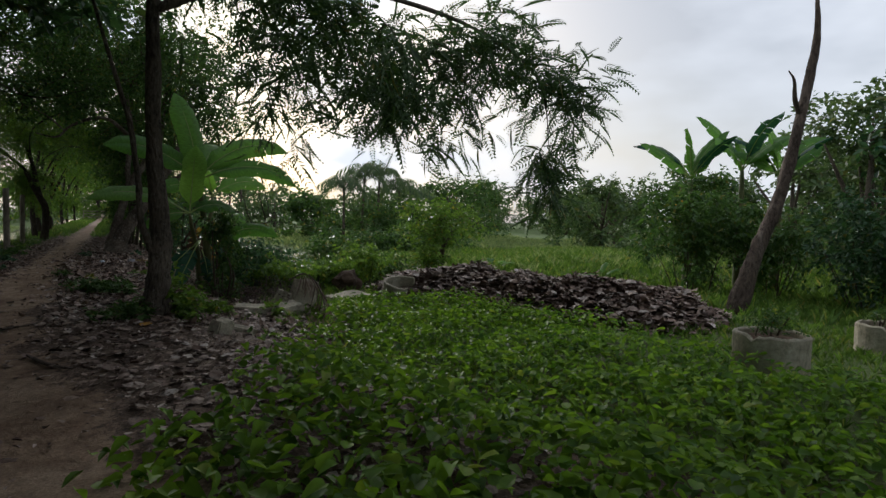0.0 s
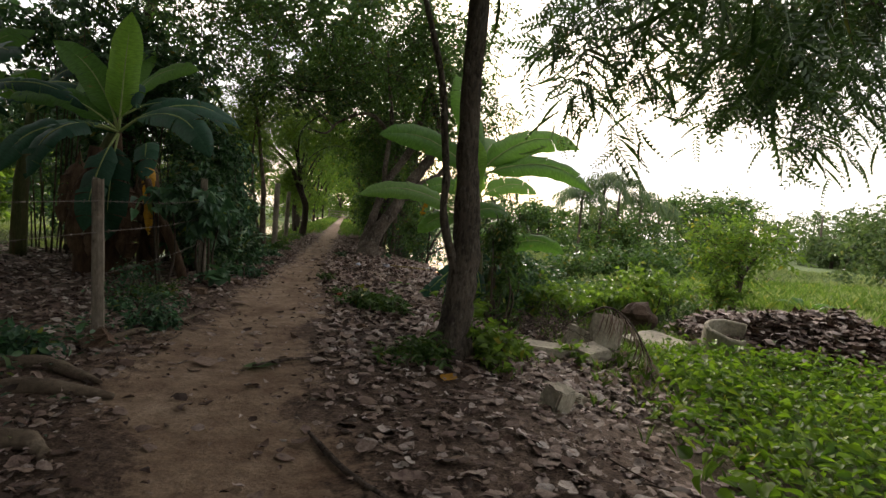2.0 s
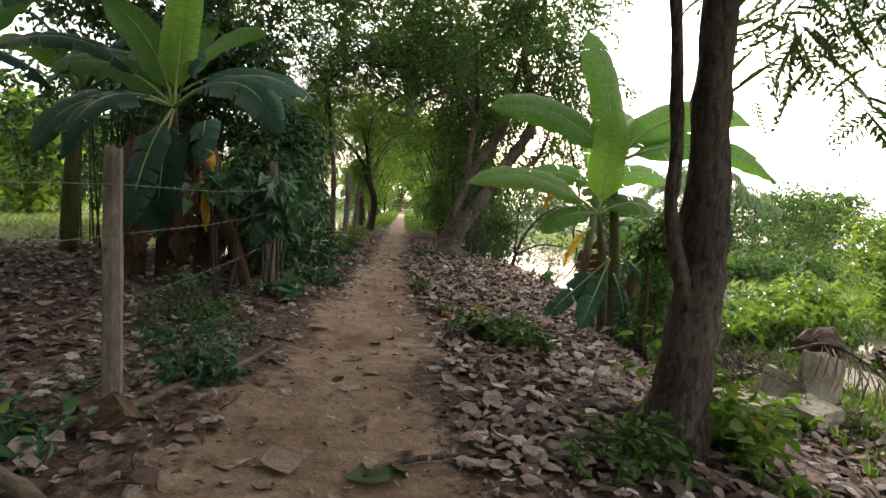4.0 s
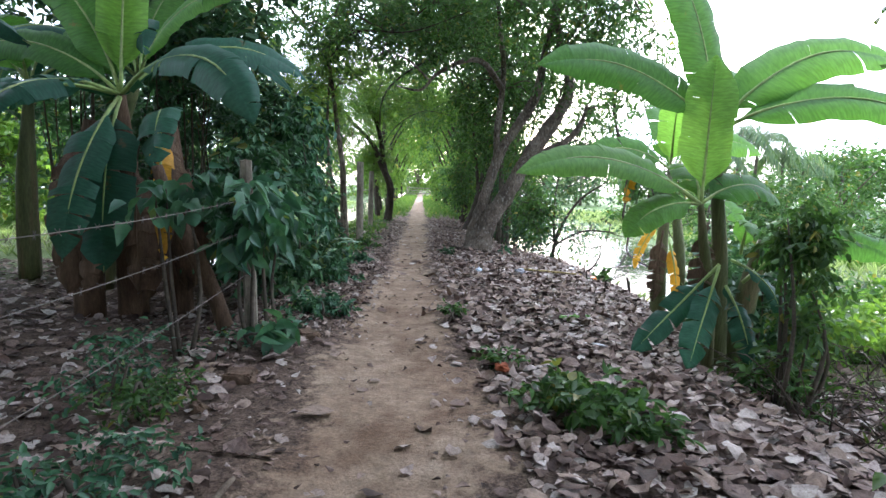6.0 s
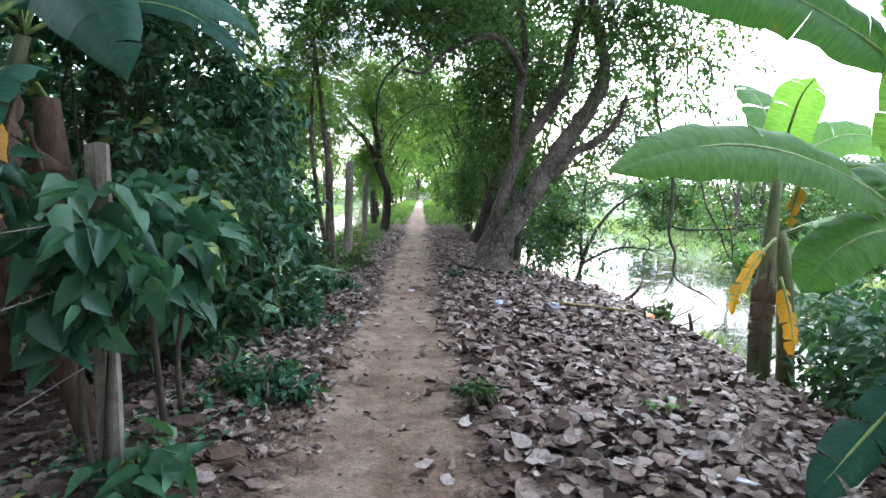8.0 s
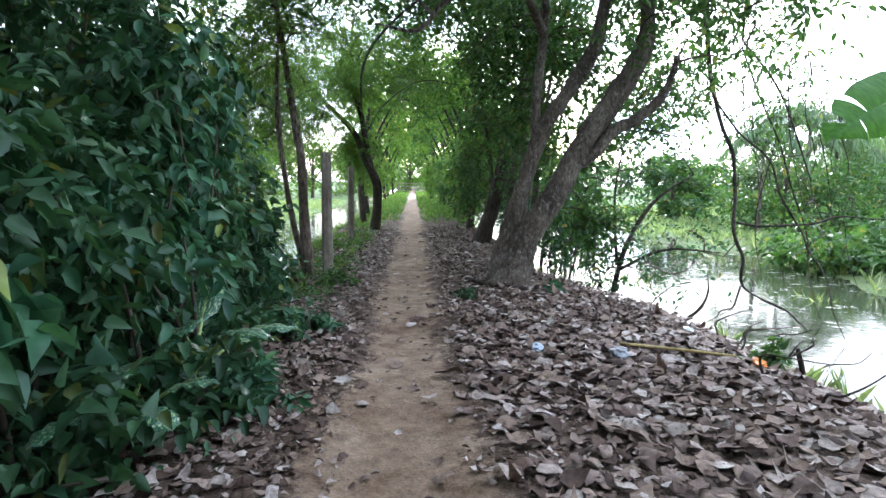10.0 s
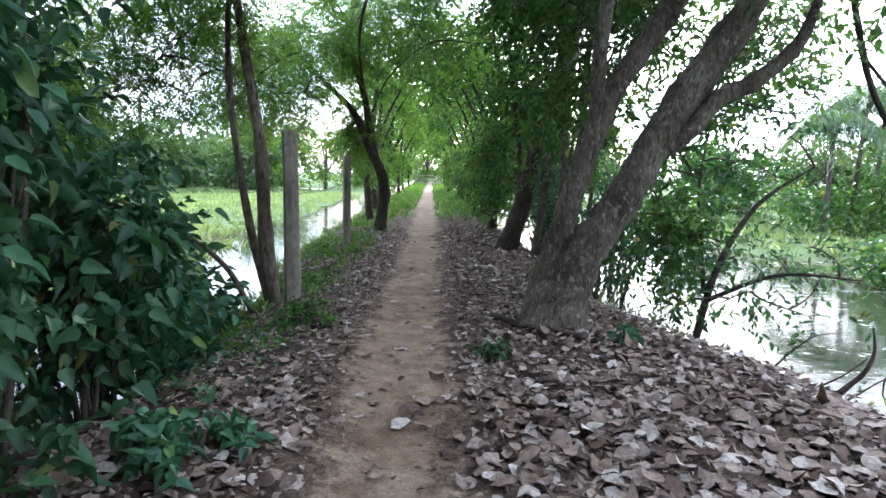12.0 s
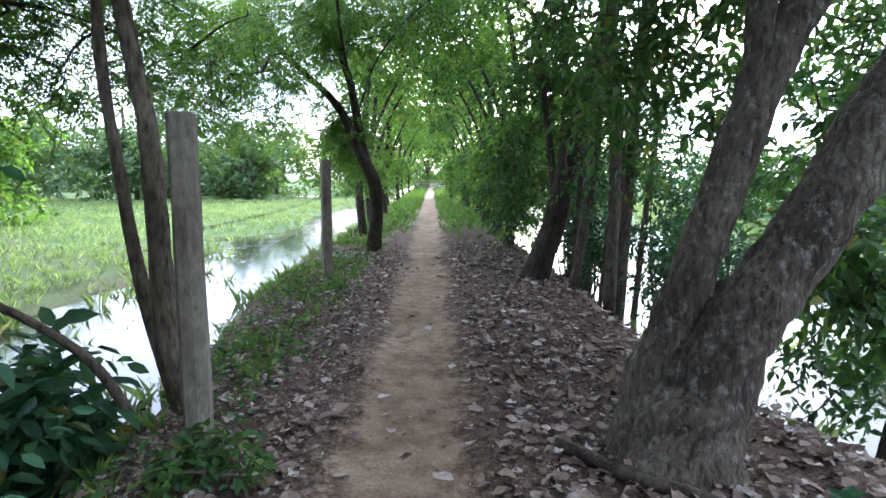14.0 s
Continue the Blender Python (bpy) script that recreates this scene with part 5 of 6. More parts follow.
def well_ring(x, y, radius, height, label, tilt=(0, 0), wall=0.06, cut=1.0, filled=True):
    """A concrete ring with a thick, chipped rim."""
    p = at(x, y, -0.08)
    rng = random.Random(int(x * 31 + y * 17))
    n = 40
    m = int(n * cut)
    bm = bmesh.new()
    cols = []
    for i in range(m + (0 if cut == 1.0 else 1)):
        w = 2 * math.pi * i / n
        chip = rng.uniform(0, 0.02) + (0.05 if rng.random() < 0.08 else 0)
        prof = [(radius, 0), (radius * rng.uniform(0.99, 1.01), height * 0.5), (radius, height - chip - 0.02), (radius - 0.015, height - chip), (radius - wall + 0.01, height - chip), (radius - wall, height - chip - 0.02), (radius - wall, 0)]
        cols.append([bm.verts.new((math.cos(w) * r, math.sin(w) * r, z)) for r, z in prof])
    for i in range(len(cols) if cut == 1.0 else len(cols) - 1):
        a, b = cols[i], cols[(i + 1) % len(cols)]
        for k in range(len(a) - 1):
            bm.faces.new((a[k], b[k], b[k + 1], a[k + 1]))
    if cut < 1.0:
        bm.faces.new(cols[0][::-1])
        bm.faces.new(cols[-1])
    me = bpy.data.meshes.new("ring")
    bm.to_mesh(me)
    bm.free()
    me.materials.append(M_CONCRETE)
    top = thing("well_ring", label, "concrete ring", "concrete rings in the garden", place=p)
    ob = new("ring", me)
    ob.parent = top
    top.rotation_euler = (radians(tilt[0]), radians(tilt[1]), radians(rng.uniform(0, 360)))
    if filled:
        bm = bmesh.new()
        bmesh.ops.create_circle(bm, cap_ends=True, radius=radius - wall + 0.01, segments=32)
        bmesh.ops.poke(bm, faces=bm.faces)
        for v in bm.verts:
            v.co.z = height - 0.09 + (0.05 if v.co.length < 0.1 else 0)
        me = bpy.data.meshes.new("soil")
        bm.to_mesh(me)
        bm.free()
        me.materials.append(M_SOIL)
        ob = new("soil", me)
        ob.parent = top
    return top


well_ring(11.35, 5.95, 0.43, 0.56, "pale concrete well ring filled with soil and weeds")
well_ring(14.0, 5.85, 0.43, 0.50, "pale concrete well ring filled with soil and weeds")
well_ring(9.42, 12.85, 0.46, 0.46, "weathered half-sunk concrete ring against the leaf heap", (10, -8), cut=0.62, filled=False)
shrub("weeds", "small weeds growing out of the concrete ring", 130, (11.35, 5.95), [((11.35, 5.95, 0.24), (0.3, 0.3, 0.13), 22, 4, 6, 0.18, 0.2)], (OV, 0.05, M_LEAF_MID), 3, category="weeds")
shrub("weeds", "small weeds growing out of the concrete ring", 131, (14.0, 5.85), [((14.0, 5.85, 0.18), (0.3, 0.3, 0.1), 14, 4, 6, 0.18, 0.2)], (OV, 0.05, M_LEAF_MID), 3, category="weeds")


def slab(name, label, place, size, rot, lift=0.0, category="concrete slab", mat=None, seed=1):
    """A broken concrete slab with bevelled, uneven edges."""
    rng = random.Random(seed)
    bm = bmesh.new()
    bmesh.ops.create_cube(bm, size=1.0)
    for v in bm.verts:
        v.co = Vector((v.co.x * size[0], v.co.y * size[1], v.co.z * size[2]))
    bmesh.ops.subdivide_edges(bm, edges=bm.edges, cuts=2, use_grid_fill=True)
    for v in bm.verts:
        v.co += Vector((rng.uniform(-1, 1) * 0.06 * size[0], rng.uniform(-1, 1) * 0.06 * size[1], rng.uniform(-1, 1) * 0.05 * size[2]))
    bmesh.ops.bevel(bm, geom=[e for e in bm.edges if e.calc_face_angle(0) > 0.8], offset=0.014, segments=2, affect="EDGES")
    me = bpy.data.meshes.new(name)
    bm.to_mesh(me)
    bm.free()
    me.materials.append(mat or M_CONCRETE)
    ob = new(name, me)
    ob.location = at(*place, lift)
    ob.rotation_euler = [radians(a) for a in rot]
    return tagged(ob, label, category)


slab("concrete_slab", "upright broken concrete slab at the garden's edge", (7.18, 12.38), (0.50, 0.11, 0.66), (-10, 7, 14), 0.20, seed=2)
slab("concrete_slab", "flat pale concrete cover lying on the ground", (8.45, 13.35), (0.95, 0.70, 0.09), (4, -3, 30), 0.04, seed=3)
slab("concrete_slab", "long flat slab half buried in leaves", (6.25, 12.0), (0.80, 0.36, 0.16), (3, 4, -6), 0.08, seed=4)
slab("concrete_block", "broken pale concrete block among weeds and leaves", (6.75, 11.9), (0.46, 0.36, 0.22), (6, -5, 24), 0.08, "concrete block", seed=9)
slab("stone", "rounded grey stone beside the slabs", (6.82, 12.5), (0.34, 0.26, 0.36), (10, 20, 30), 0.14, "stone", None, 5)
slab("stone", "small broken stone on bare ground", (5.30, 8.95), (0.24, 0.15, 0.22), (12, 8, 40), 0.07, "stone", None, 6)
slab("stone", "small broken stone on bare ground", (5.62, 9.7), (0.40, 0.14, 0.10), (10, 12, -30), 0.04, "stone", None, 7)
for i, (x, y, s) in enumerate(((1.55, 12.75, 0.20), (1.75, 13.9, 0.18), (1.95, 15.6, 0.14), (1.5, 12.2, 0.13), (3.75, 10.9, 0.16), (1.62, 9.72, 0.22))):
    slab("stone", "small brown stone at the edge of the path", (x, y), (s, s * 0.8, s * 0.6), (10 * i, 7 * i, 40 * i), s * 0.1, "stone", M_SOIL, 20 + i)

# the dry palm frond over the upright slab
frond = thing("palm_frond", "dry drooping palm frond fallen over the slab", "palm frond", place=at(7.6, 12.4))
h, lv = Heap(), Heap()
spine = tube(h, [(6.92, 12.55, 0.12), (7.12, 12.28, 0.27), (7.25, 11.85, 0.15), (7.22, 11.2, -0.16), (7.10, 10.85, -0.36)], [0.016, 0.014, 0.010, 0.004], 6, 24)
under("stalk", h.mesh("stalk", M_DEADWOOD, True), frond)
pos, way = [], []
frng = np.random.default_rng(4)
for i, c in enumerate(spine[5:]):
    for s in (1, -1):
        for k in range(2):
            pos.append(tuple(c))
            way.append((0.25 + s * 0.35 + frng.normal(0, 0.1), -0.35 + frng.normal(0, 0.12), -0.9))
v, f = scatter(blade([0.0, 0.02, 0.02, 0.0], 0.2, 0.3), pos, way, np.tile([0.3, -1, 0.2], (len(pos), 1)), frng.uniform(0.3, 0.5, len(pos)))
lv.add(v, f)
under("leaflet_fringe", lv.mesh("leaflet_fringe", M_DRY), frond, kind="stuff")


# dry creeper stems heaped beside the slabs
brush, brng = Heap(), random.Random(21)
for i in range(110):
    x, y = brng.uniform(5.7, 7.4), brng.uniform(12.5, 14.2)
    a, ln = brng.uniform(0, 6.28), brng.uniform(0.3, 0.9)
    p = at(x, y, brng.uniform(0.0, 0.28))
    e = at(x + math.cos(a) * ln, y + math.sin(a) * ln, brng.uniform(0.0, 0.25))
    tube(brush, [p, p.lerp(e, 0.5) + Vector((brng.uniform(-0.1, 0.1), brng.uniform(-0.1, 0.1), brng.uniform(0.02, 0.28))), e], [0.006, 0.005, 0.003], 4, 7)
tagged(new("dry_brush", brush.mesh("dry_brush", M_DEADWOOD)), "tangle of dry creeper stems beside the slabs", "brushwood", kind="stuff")


# ---- roots, sticks, logs, lianas ----
def limb(name, label, pts, radii, mat, category, group="", knobs=0.25, sides=8):
    hh = Heap()
    tube(hh, pts, radii, sides, len(pts) * 5, knobs)
    return tagged(new(name, hh.mesh(name, mat, True)), label, category, group)


def ground_line(pts, dz):
    return [at(x, y, dz) for x, y in pts]


limb("tree_root", "thick pale root snaking over the path's edge", ground_line([(0.7, 7.6), (1.2, 8.25), (1.7, 8.52), (2.05, 8.5), (2.28, 8.48)], 0.02), [0.12, 0.085, 0.065, 0.045, 0.02], M_ROOT, "root", "tree roots")
limb("tree_root", "thick pale root snaking over the path's edge", ground_line([(0.7, 7.9), (1.0, 8.9), (1.5, 9.05), (1.9, 8.86), (2.1, 8.72)], 0.02), [0.11, 0.08, 0.055, 0.04, 0.015], M_ROOT, "root", "tree roots")
limb("tree_root", "thick pale root snaking over the path's edge", ground_line([(0.8, 7.2), (1.5, 7.5), (2.1, 7.75), (2.35, 7.6)], 0.02), [0.14, 0.09, 0.06, 0.03], M_ROOT, "root", "tree roots")
limb("tree_root", "pale root running along the fence line", ground_line([(1.55, 9.6), (1.75, 10.2), (1.95, 10.9), (2.0, 11.4)], 0.02), [0.035, 0.03, 0.025, 0.012], M_ROOT, "root", "tree roots")
limb("stick", "grey stick lying across the path", ground_line([(2.94, 9.40), (3.12, 9.57), (3.35, 9.62), (3.72, 9.64)], 0.02), [0.015, 0.014, 0.013, 0.006], M_DEADWOOD, "stick")
limb("stick", "long fallen stick on bare earth", ground_line([(3.52, 8.05), (3.62, 7.82), (3.76, 7.52), (3.95, 7.22)], 0.02), [0.010, 0.017, 0.016, 0.008], M_DEADWOOD, "stick")
limb("fallen_log", "thin grey log lying at the big tree's foot", ground_line([(3.08, 21.80), (3.36, 21.52), (3.66, 21.24), (3.90, 21.10)], 0.05), [0.035, 0.042, 0.04, 0.025], M_DEADWOOD, "log")
limb("fallen_log", "pale fallen branch further along the bank", ground_line([(3.0, 28.6), (3.4, 27.9), (3.7, 27.5)], 0.04), [0.03, 0.04, 0.03], M_DEADWOOD, "log")
limb("bamboo_stick", "yellow bamboo stick lying on the litter", ground_line([(4.3, 18.35), (4.75, 18.22), (5.2, 18.05)], 0.09), [0.014, 0.014, 0.012], rough_material("bamboo", (0.30, 0.22, 0.08), (0.40, 0.31, 0.12), (0.46, 0.38, 0.18), 8, 0.6, 0.2, 0.003), "stick")
for x, y, ln, wd, az, mat, lab in ((2.60, 9.42, 0.26, 0.17, 120, M_DRY, "large orange-brown dead leaf lying on the path"), (2.86, 9.40, 0.28, 0.12, 10, M_LEAF_MID, "large fallen green leaf lying on the path"), (4.45, 9.2, 0.2, 0.13, 60, M_BANANA_YELLOW, "yellowed fallen leaf lying on bare earth"), (2.3, 12.3, 0.24, 0.18, 200, M_DRY, "large dead leaf lying at the path's edge")):
    v, f = scatter(blade([0.02, 0.22, 0.34, 0.36, 0.27, 0.12, 0.01], 0.12, -0.05), [tuple(at(x, y, 0.02))], [(math.cos(radians(az)), math.sin(radians(az)), 0.03)], [(0.05, 0.05, 1)], [ln])
    tagged(new("fallen_leaf", mesh_from("fallen_leaf", v, f, mat, None, True)), lab, "leaf", "single large leaves on the path")
srng = random.Random(9)
for i in range(46):
    y = srng.uniform(6.5, 30)
    d = srng.choice((-1, 1)) * srng.uniform(0.55, 2.6)
    x, a, ln = float(path_x(y)) + d, srng.uniform(0, 6.28), srng.uniform(0.12, 0.5)
    limb("twig", "dry fallen twig in the leaf litter", ground_line([(x, y), (x + math.cos(a) * ln * 0.5, y + math.sin(a) * ln * 0.5 + 0.02), (x + math.cos(a + 0.2) * ln, y + math.sin(a + 0.2) * ln)], 0.025), [0.005, 0.005, 0.002], M_DEADWOOD, "twig", "fallen twigs", 0.2, 5)

jr = random.Random(12)


def jagged(pts, amount):
    out = []
    for p, q in zip(pts, pts[1:]):
        p, q = Vector(p), Vector(q)
        out += [p, p.lerp(q, 0.5) + Vector([jr.uniform(-1, 1) * amount for _ in range(3)])]
    return out + [Vector(pts[-1])]


for i, pts in enumerate((
        [(6.60, 22.2, 4.4), (6.75, 22.3, 3.4), (6.85, 22.2, 2.8), (7.02, 21.9, 2.0), (6.95, 21.6, 1.3), (6.90, 21.4, 0.75), (6.96, 21.3, 0.2), (7.2, 21.2, -0.05)],
        [(6.85, 22.2, 2.8), (7.4, 21.6, 1.9), (7.7, 21.2, 0.9), (7.9, 20.9, 0.3), (8.1, 20.7, -0.5)],
        [(6.93, 21.5, 1.0), (7.5, 21.3, 0.98), (8.2, 21.2, 1.12), (8.9, 21.0, 1.1)],
        [(6.96, 21.3, 0.1), (6.7, 21.0, -0.15), (6.4, 20.8, -0.3)],
        [(7.2, 21.2, -0.05), (7.5, 21.0, -0.2), (7.8, 20.9, -0.5)],
        [(7.6, 23.0, 3.8), (8.0, 22.4, 2.2), (8.3, 22.0, 0.8), (8.5, 21.8, -0.5)])):
    limb("liana", "dark bare liana hanging over the water", jagged(pts, 0.05), [0.036, 0.033, 0.03, 0.026, 0.014] if i == 0 else [0.017, 0.015, 0.006], M_BARK_DARK, "liana", "lianas over the water", 0.3, 6)
for i in range(16):
    x, y, z = jr.uniform(6.6, 8.6), jr.uniform(20.8, 22.8), jr.uniform(1.2, 4.2)
    ln = jr.uniform(0.8, 2.2)
    limb("hanging_twig", "thin bare twig hanging over the water", jagged([(x, y, z), (x + jr.uniform(-0.2, 0.3), y, z - ln * 0.5), (x + jr.uniform(-0.3, 0.5), y - 0.1, max(z - ln, -0.4))], 0.06), [0.008, 0.006, 0.003], M_BARK_DARK, "twig", "twigs over the water", 0.2, 4)
limb("dead_branch", "broken dead branch standing out of the water", [(6.25, 18.7, -0.7), (6.22, 18.7, -0.3), (6.18, 18.75, -0.05)], [0.035, 0.03, 0.02], M_BARK_DARK, "branch")
limb("dead_branch", "arched dead branch at the water's edge", jagged([(5.6, 20.9, -0.35), (5.9, 20.7, -0.28), (6.15, 20.7, -0.05), (6.25, 20.8, 0.3)], 0.03), [0.03, 0.028, 0.02, 0.008], M_BARK_DARK, "branch")
for i in range(12):                                    # brushwood along the water's edge
    x, y = jr.uniform(5.2, 6.6), jr.uniform(16.8, 21.5)
    p = at(x, y, 0.0)
    limb("brushwood", "bare crooked twig sticking out of the bank", jagged([p, p + Vector((jr.uniform(-0.1, 0.4), jr.uniform(-0.3, 0.2), 0.22)), p + Vector((jr.uniform(0.0, 0.8), jr.uniform(-0.5, 0.3), jr.uniform(0.2, 0.6)))], 0.05), [0.012, 0.009, 0.003], M_BARK_DARK, "twig", "brushwood on the bank", 0.2, 5)
tree("water_bush", "thin leafy branches overhanging the swamp water", 140,
     [([(5.5, 22.6, -0.7), (5.7, 22.6, 0.4), (6.2, 22.8, 1.2), (6.9, 22.9, 1.7)], [0.05, 0.04, 0.03, 0.012]), ([(5.6, 22.6, 0.1), (6.2, 22.2, 0.5), (7.0, 22.0, 0.5)], [0.03, 0.02, 0.008]), ([(5.6, 22.6, 0.2), (5.7, 23.2, 1.4), (6.0, 23.6, 2.6)], [0.03, 0.02, 0.008])],
     [((5.6, 22.8, 0.5), (0.6, 0.7, 0.8), 26, 5, 6, 0.5, 0.7), ((6.8, 22.5, 0.7), (0.9, 0.6, 0.7), 13, 4, 6, 0.5, 0.5), ((6.2, 23.6, 2.0), (1.0, 0.9, 1.1), 20, 5, 6, 0.6, 0.5)], (OV, 0.10, M_LEAF_DARK), M_BARK_DARK)
tree("water_bush", "leafy sprays trailing from the lianas", 141, [([(7.6, 23.0, 3.9), (8.0, 22.5, 3.0), (8.3, 22.0, 1.6)], [0.02, 0.018, 0.01]), ([(7.6, 23.0, 3.9), (7.3, 22.4, 4.4), (6.8, 21.6, 4.8)], [0.02, 0.018, 0.01])],
     [((8.0, 22.4, 2.8), (0.5, 0.5, 1.1), 16, 5, 6, 0.45, 0.9), ((7.2, 22.2, 4.4), (0.9, 0.9, 0.5), 22, 5, 6, 0.5, 0.8), ((8.4, 22.0, 0.9), (0.4, 0.4, 0.6), 8, 4, 6, 0.4, 0.6)], (OV, 0.09, M_LEAF_MID), M_BARK_DARK)


# ---- small plants by the path ----
def plant(name, label, x, y, spread_, height, n, leaf, seed, category="plant", group=""):
    return shrub(name, label, seed, (x, y), [((x, y, float(land(x, y)) + height * 0.5), (spread_, spread_, height * 0.5), n, 4, 5, max(0.12, height * 0.5), 0.3)], leaf, 4, group, category)


for i, (x, y, s_, hh, n, sz, mat) in enumerate((
        (3.85, 12.35, 0.36, 0.22, 26, 0.085, M_LEAF_MID), (4.15, 12.0, 0.22, 0.2, 14, 0.085, M_LEAF_MID), (3.05, 14.9, 0.14, 0.16, 7, 0.06, M_LEAF_MID), (3.02, 20.5, 0.10, 0.12, 6, 0.06, M_LEAF_DARK),
        (0.75, 12.6, 0.34, 0.5, 22, 0.06, M_LEAF_VINE), (1.2, 12.3, 0.45, 0.16, 30, 0.05, M_LEAF_MID), (1.6, 14.9, 0.4, 0.2, 26, 0.06, M_LEAF_VINE), (1.45, 11.2, 0.4, 0.18, 20, 0.06, M_LEAF_VINE),
        (1.35, 17.2, 0.35, 0.3, 20, 0.10, M_LEAF_VINE), (1.3, 18.8, 0.35, 0.25, 18, 0.09, M_LEAF_VINE), (0.85, 9.5, 0.4, 0.3, 34, 0.09, M_LEAF_VINE), (1.35, 9.3, 0.3, 0.22, 26, 0.08, M_LEAF_VINE), (1.75, 10.5, 0.25, 0.14, 20, 0.06, M_LEAF_VINE), (4.35, 9.75, 0.26, 0.22, 22, 0.08, M_LEAF_MID), (4.95, 10.0, 0.28, 0.3, 18, 0.09, M_LEAF_LIGHT), (4.75, 10.25, 0.2, 0.6, 14, 0.09, M_LEAF_LIGHT), (5.25, 10.5, 0.3, 0.2, 14, 0.09, M_LEAF_LIGHT), (1.0, 8.6, 0.4, 0.4, 20, 0.1, M_LEAF_DARK),
        (4.95, 9.7, 0.2, 0.10, 5, 0.07, M_LEAF_LIGHT), (4.1, 9.6, 0.25, 0.12, 9, 0.06, M_LEAF_MID), (5.5, 11.0, 0.22, 0.14, 6, 0.08, M_LEAF_LIGHT),
        (6.5, 11.8, 0.22, 0.2, 9, 0.09, M_LEAF_LIGHT), (1.25, 21.4, 0.3, 0.2, 16, 0.08, M_LEAF_MID), (3.4, 13.3, 0.2, 0.1, 9, 0.06, M_LEAF_MID), (5.6, 18.2, 0.15, 0.2, 6, 0.1, M_LEAF_MID), (4.3, 21.2, 0.08, 0.14, 2, 0.12, M_LEAF_VINE), (5.9, 13.6, 0.4, 0.5, 26, 0.10, M_LEAF_MID))):
    plant("ground_plant", "low green leafy plant growing at the path's edge", x, y, s_, hh, n, (OV if i % 3 else L_HEART, sz, mat), 200 + i, "plant", "low plants by the path")


def rosette(x, y, label, n, ln, wd, mat, seed, lift=0.0, name="broadleaf_plant"):
    """A clump of big single leaves on stalks."""
    rng = random.Random(seed)
    top = thing(name, label, "plant", place=at(x, y))
    for k in range(n):
        b = at(x + rng.uniform(-0.08, 0.08), y + rng.uniform(-0.08, 0.08), lift)
        banana_leaf(top, b, 360 / n * k + rng.uniform(-25, 25), rng.uniform(35, 75), rng.uniform(60, 110), ln * rng.uniform(0.7, 1.1), wd * rng.uniform(0.8, 1.1), mat, 0, 0.0, seed + k, stalk=0.42)
    return top


def spotted_material():
    """Dark blades with cream flecks along the midrib."""
    m, nt, b = nodes_of("spotted_leaf")
    n = noise_node(nt, 1.0, 3, "UV", (7, 26, 1))
    r = ramp_node(nt, n.outputs[0], [(0.52, (0.020, 0.085, 0.045)), (0.60, (0.34, 0.42, 0.20))])
    nt.links.new(r.outputs[0], b.inputs["Base Color"])
    b.inputs["Roughness"].default_value = 0.35
    return m


M_SPOT = spotted_material()
rosette(1.12, 16.75, "dumb cane with cream-spotted dark leaves under the hedge", 8, 0.85, 0.17, M_SPOT, 301, 0.30)
rosette(1.0, 16.25, "dumb cane with cream-spotted dark leaves under the hedge", 6, 0.7, 0.15, M_SPOT, 302, 0.25)
rosette(15.4, 18.6, "young banana shoot in the wet meadow", 7, 1.0, 0.22, K, 305)
rosette(17.6, 15.6, "young banana shoot in the wet meadow", 7, 1.0, 0.22, K, 306)
rosette(4.35, 14.9, "small broad-leaved plant in the leaf litter", 5, 0.3, 0.08, K, 307)


# ---- rubbish in the litter ----
def crumpled(name, label, place, size, colour, seed, category, rough=0.4):
    rng = random.Random(seed)
    bm = bmesh.new()
    bmesh.ops.create_icosphere(bm, subdivisions=3, radius=0.5)
    for v in bm.verts:
        k = 1 + 0.45 * noise.noise(v.co * 3.1 + Vector((seed, 0, 0))) + rng.uniform(-0.06, 0.06)
        v.co = Vector((v.co.x * size[0] * k, v.co.y * size[1] * k, v.co.z * size[2] * k))
    me = bpy.data.meshes.new(name)
    bm.to_mesh(me)
    bm.free()
    me.materials.append(rough_material(name + "_skin", tuple(c * 0.7 for c in colour), colour, tuple(min(1, c * 1.2) for c in colour), 9, rough, 0.3, 0.01))
    ob = new(name, me)
    ob.location = at(*place, size[2] * 0.35 + 0.05)
    ob.rotation_euler = (0, 0, rng.uniform(0, 6))
    return tagged(ob, label, category)


crumpled("plastic_wrapper", "crumpled white and blue plastic wrapper on leaves", (3.55, 18.3), (0.20, 0.09, 0.06), (0.45, 0.52, 0.60), 1, "litter")
crumpled("plastic_bag", "grey crumpled plastic bag in the leaf litter", (4.2, 18.05), (0.20, 0.16, 0.10), (0.24, 0.25, 0.27), 2, "litter")
crumpled("plastic_bag", "orange plastic bag at the water's edge", (5.4, 18.05), (0.24, 0.10, 0.06), (0.75, 0.24, 0.03), 3, "litter")
crumpled("plastic_wrapper", "white scrap of plastic on dead leaves", (4.35, 13.9), (0.18, 0.05, 0.02), (0.6, 0.6, 0.6), 4, "litter")
crumpled("plastic_wrapper", "white scrap of plastic on the bank", (5.3, 19.2), (0.16, 0.1, 0.04), (0.6, 0.62, 0.62), 5, "litter")
crumpled("earth_clod", "upturned clod of dark earth and roots on the bank", (8.75, 14.6), (0.62, 0.5, 0.5), (0.075, 0.050, 0.034), 8, "clod", 0.95)
crumpled("brick_piece", "reddish broken brick by the path", (3.42, 13.05), (0.13, 0.09, 0.07), (0.30, 0.09, 0.04), 6, "brick", 0.9)


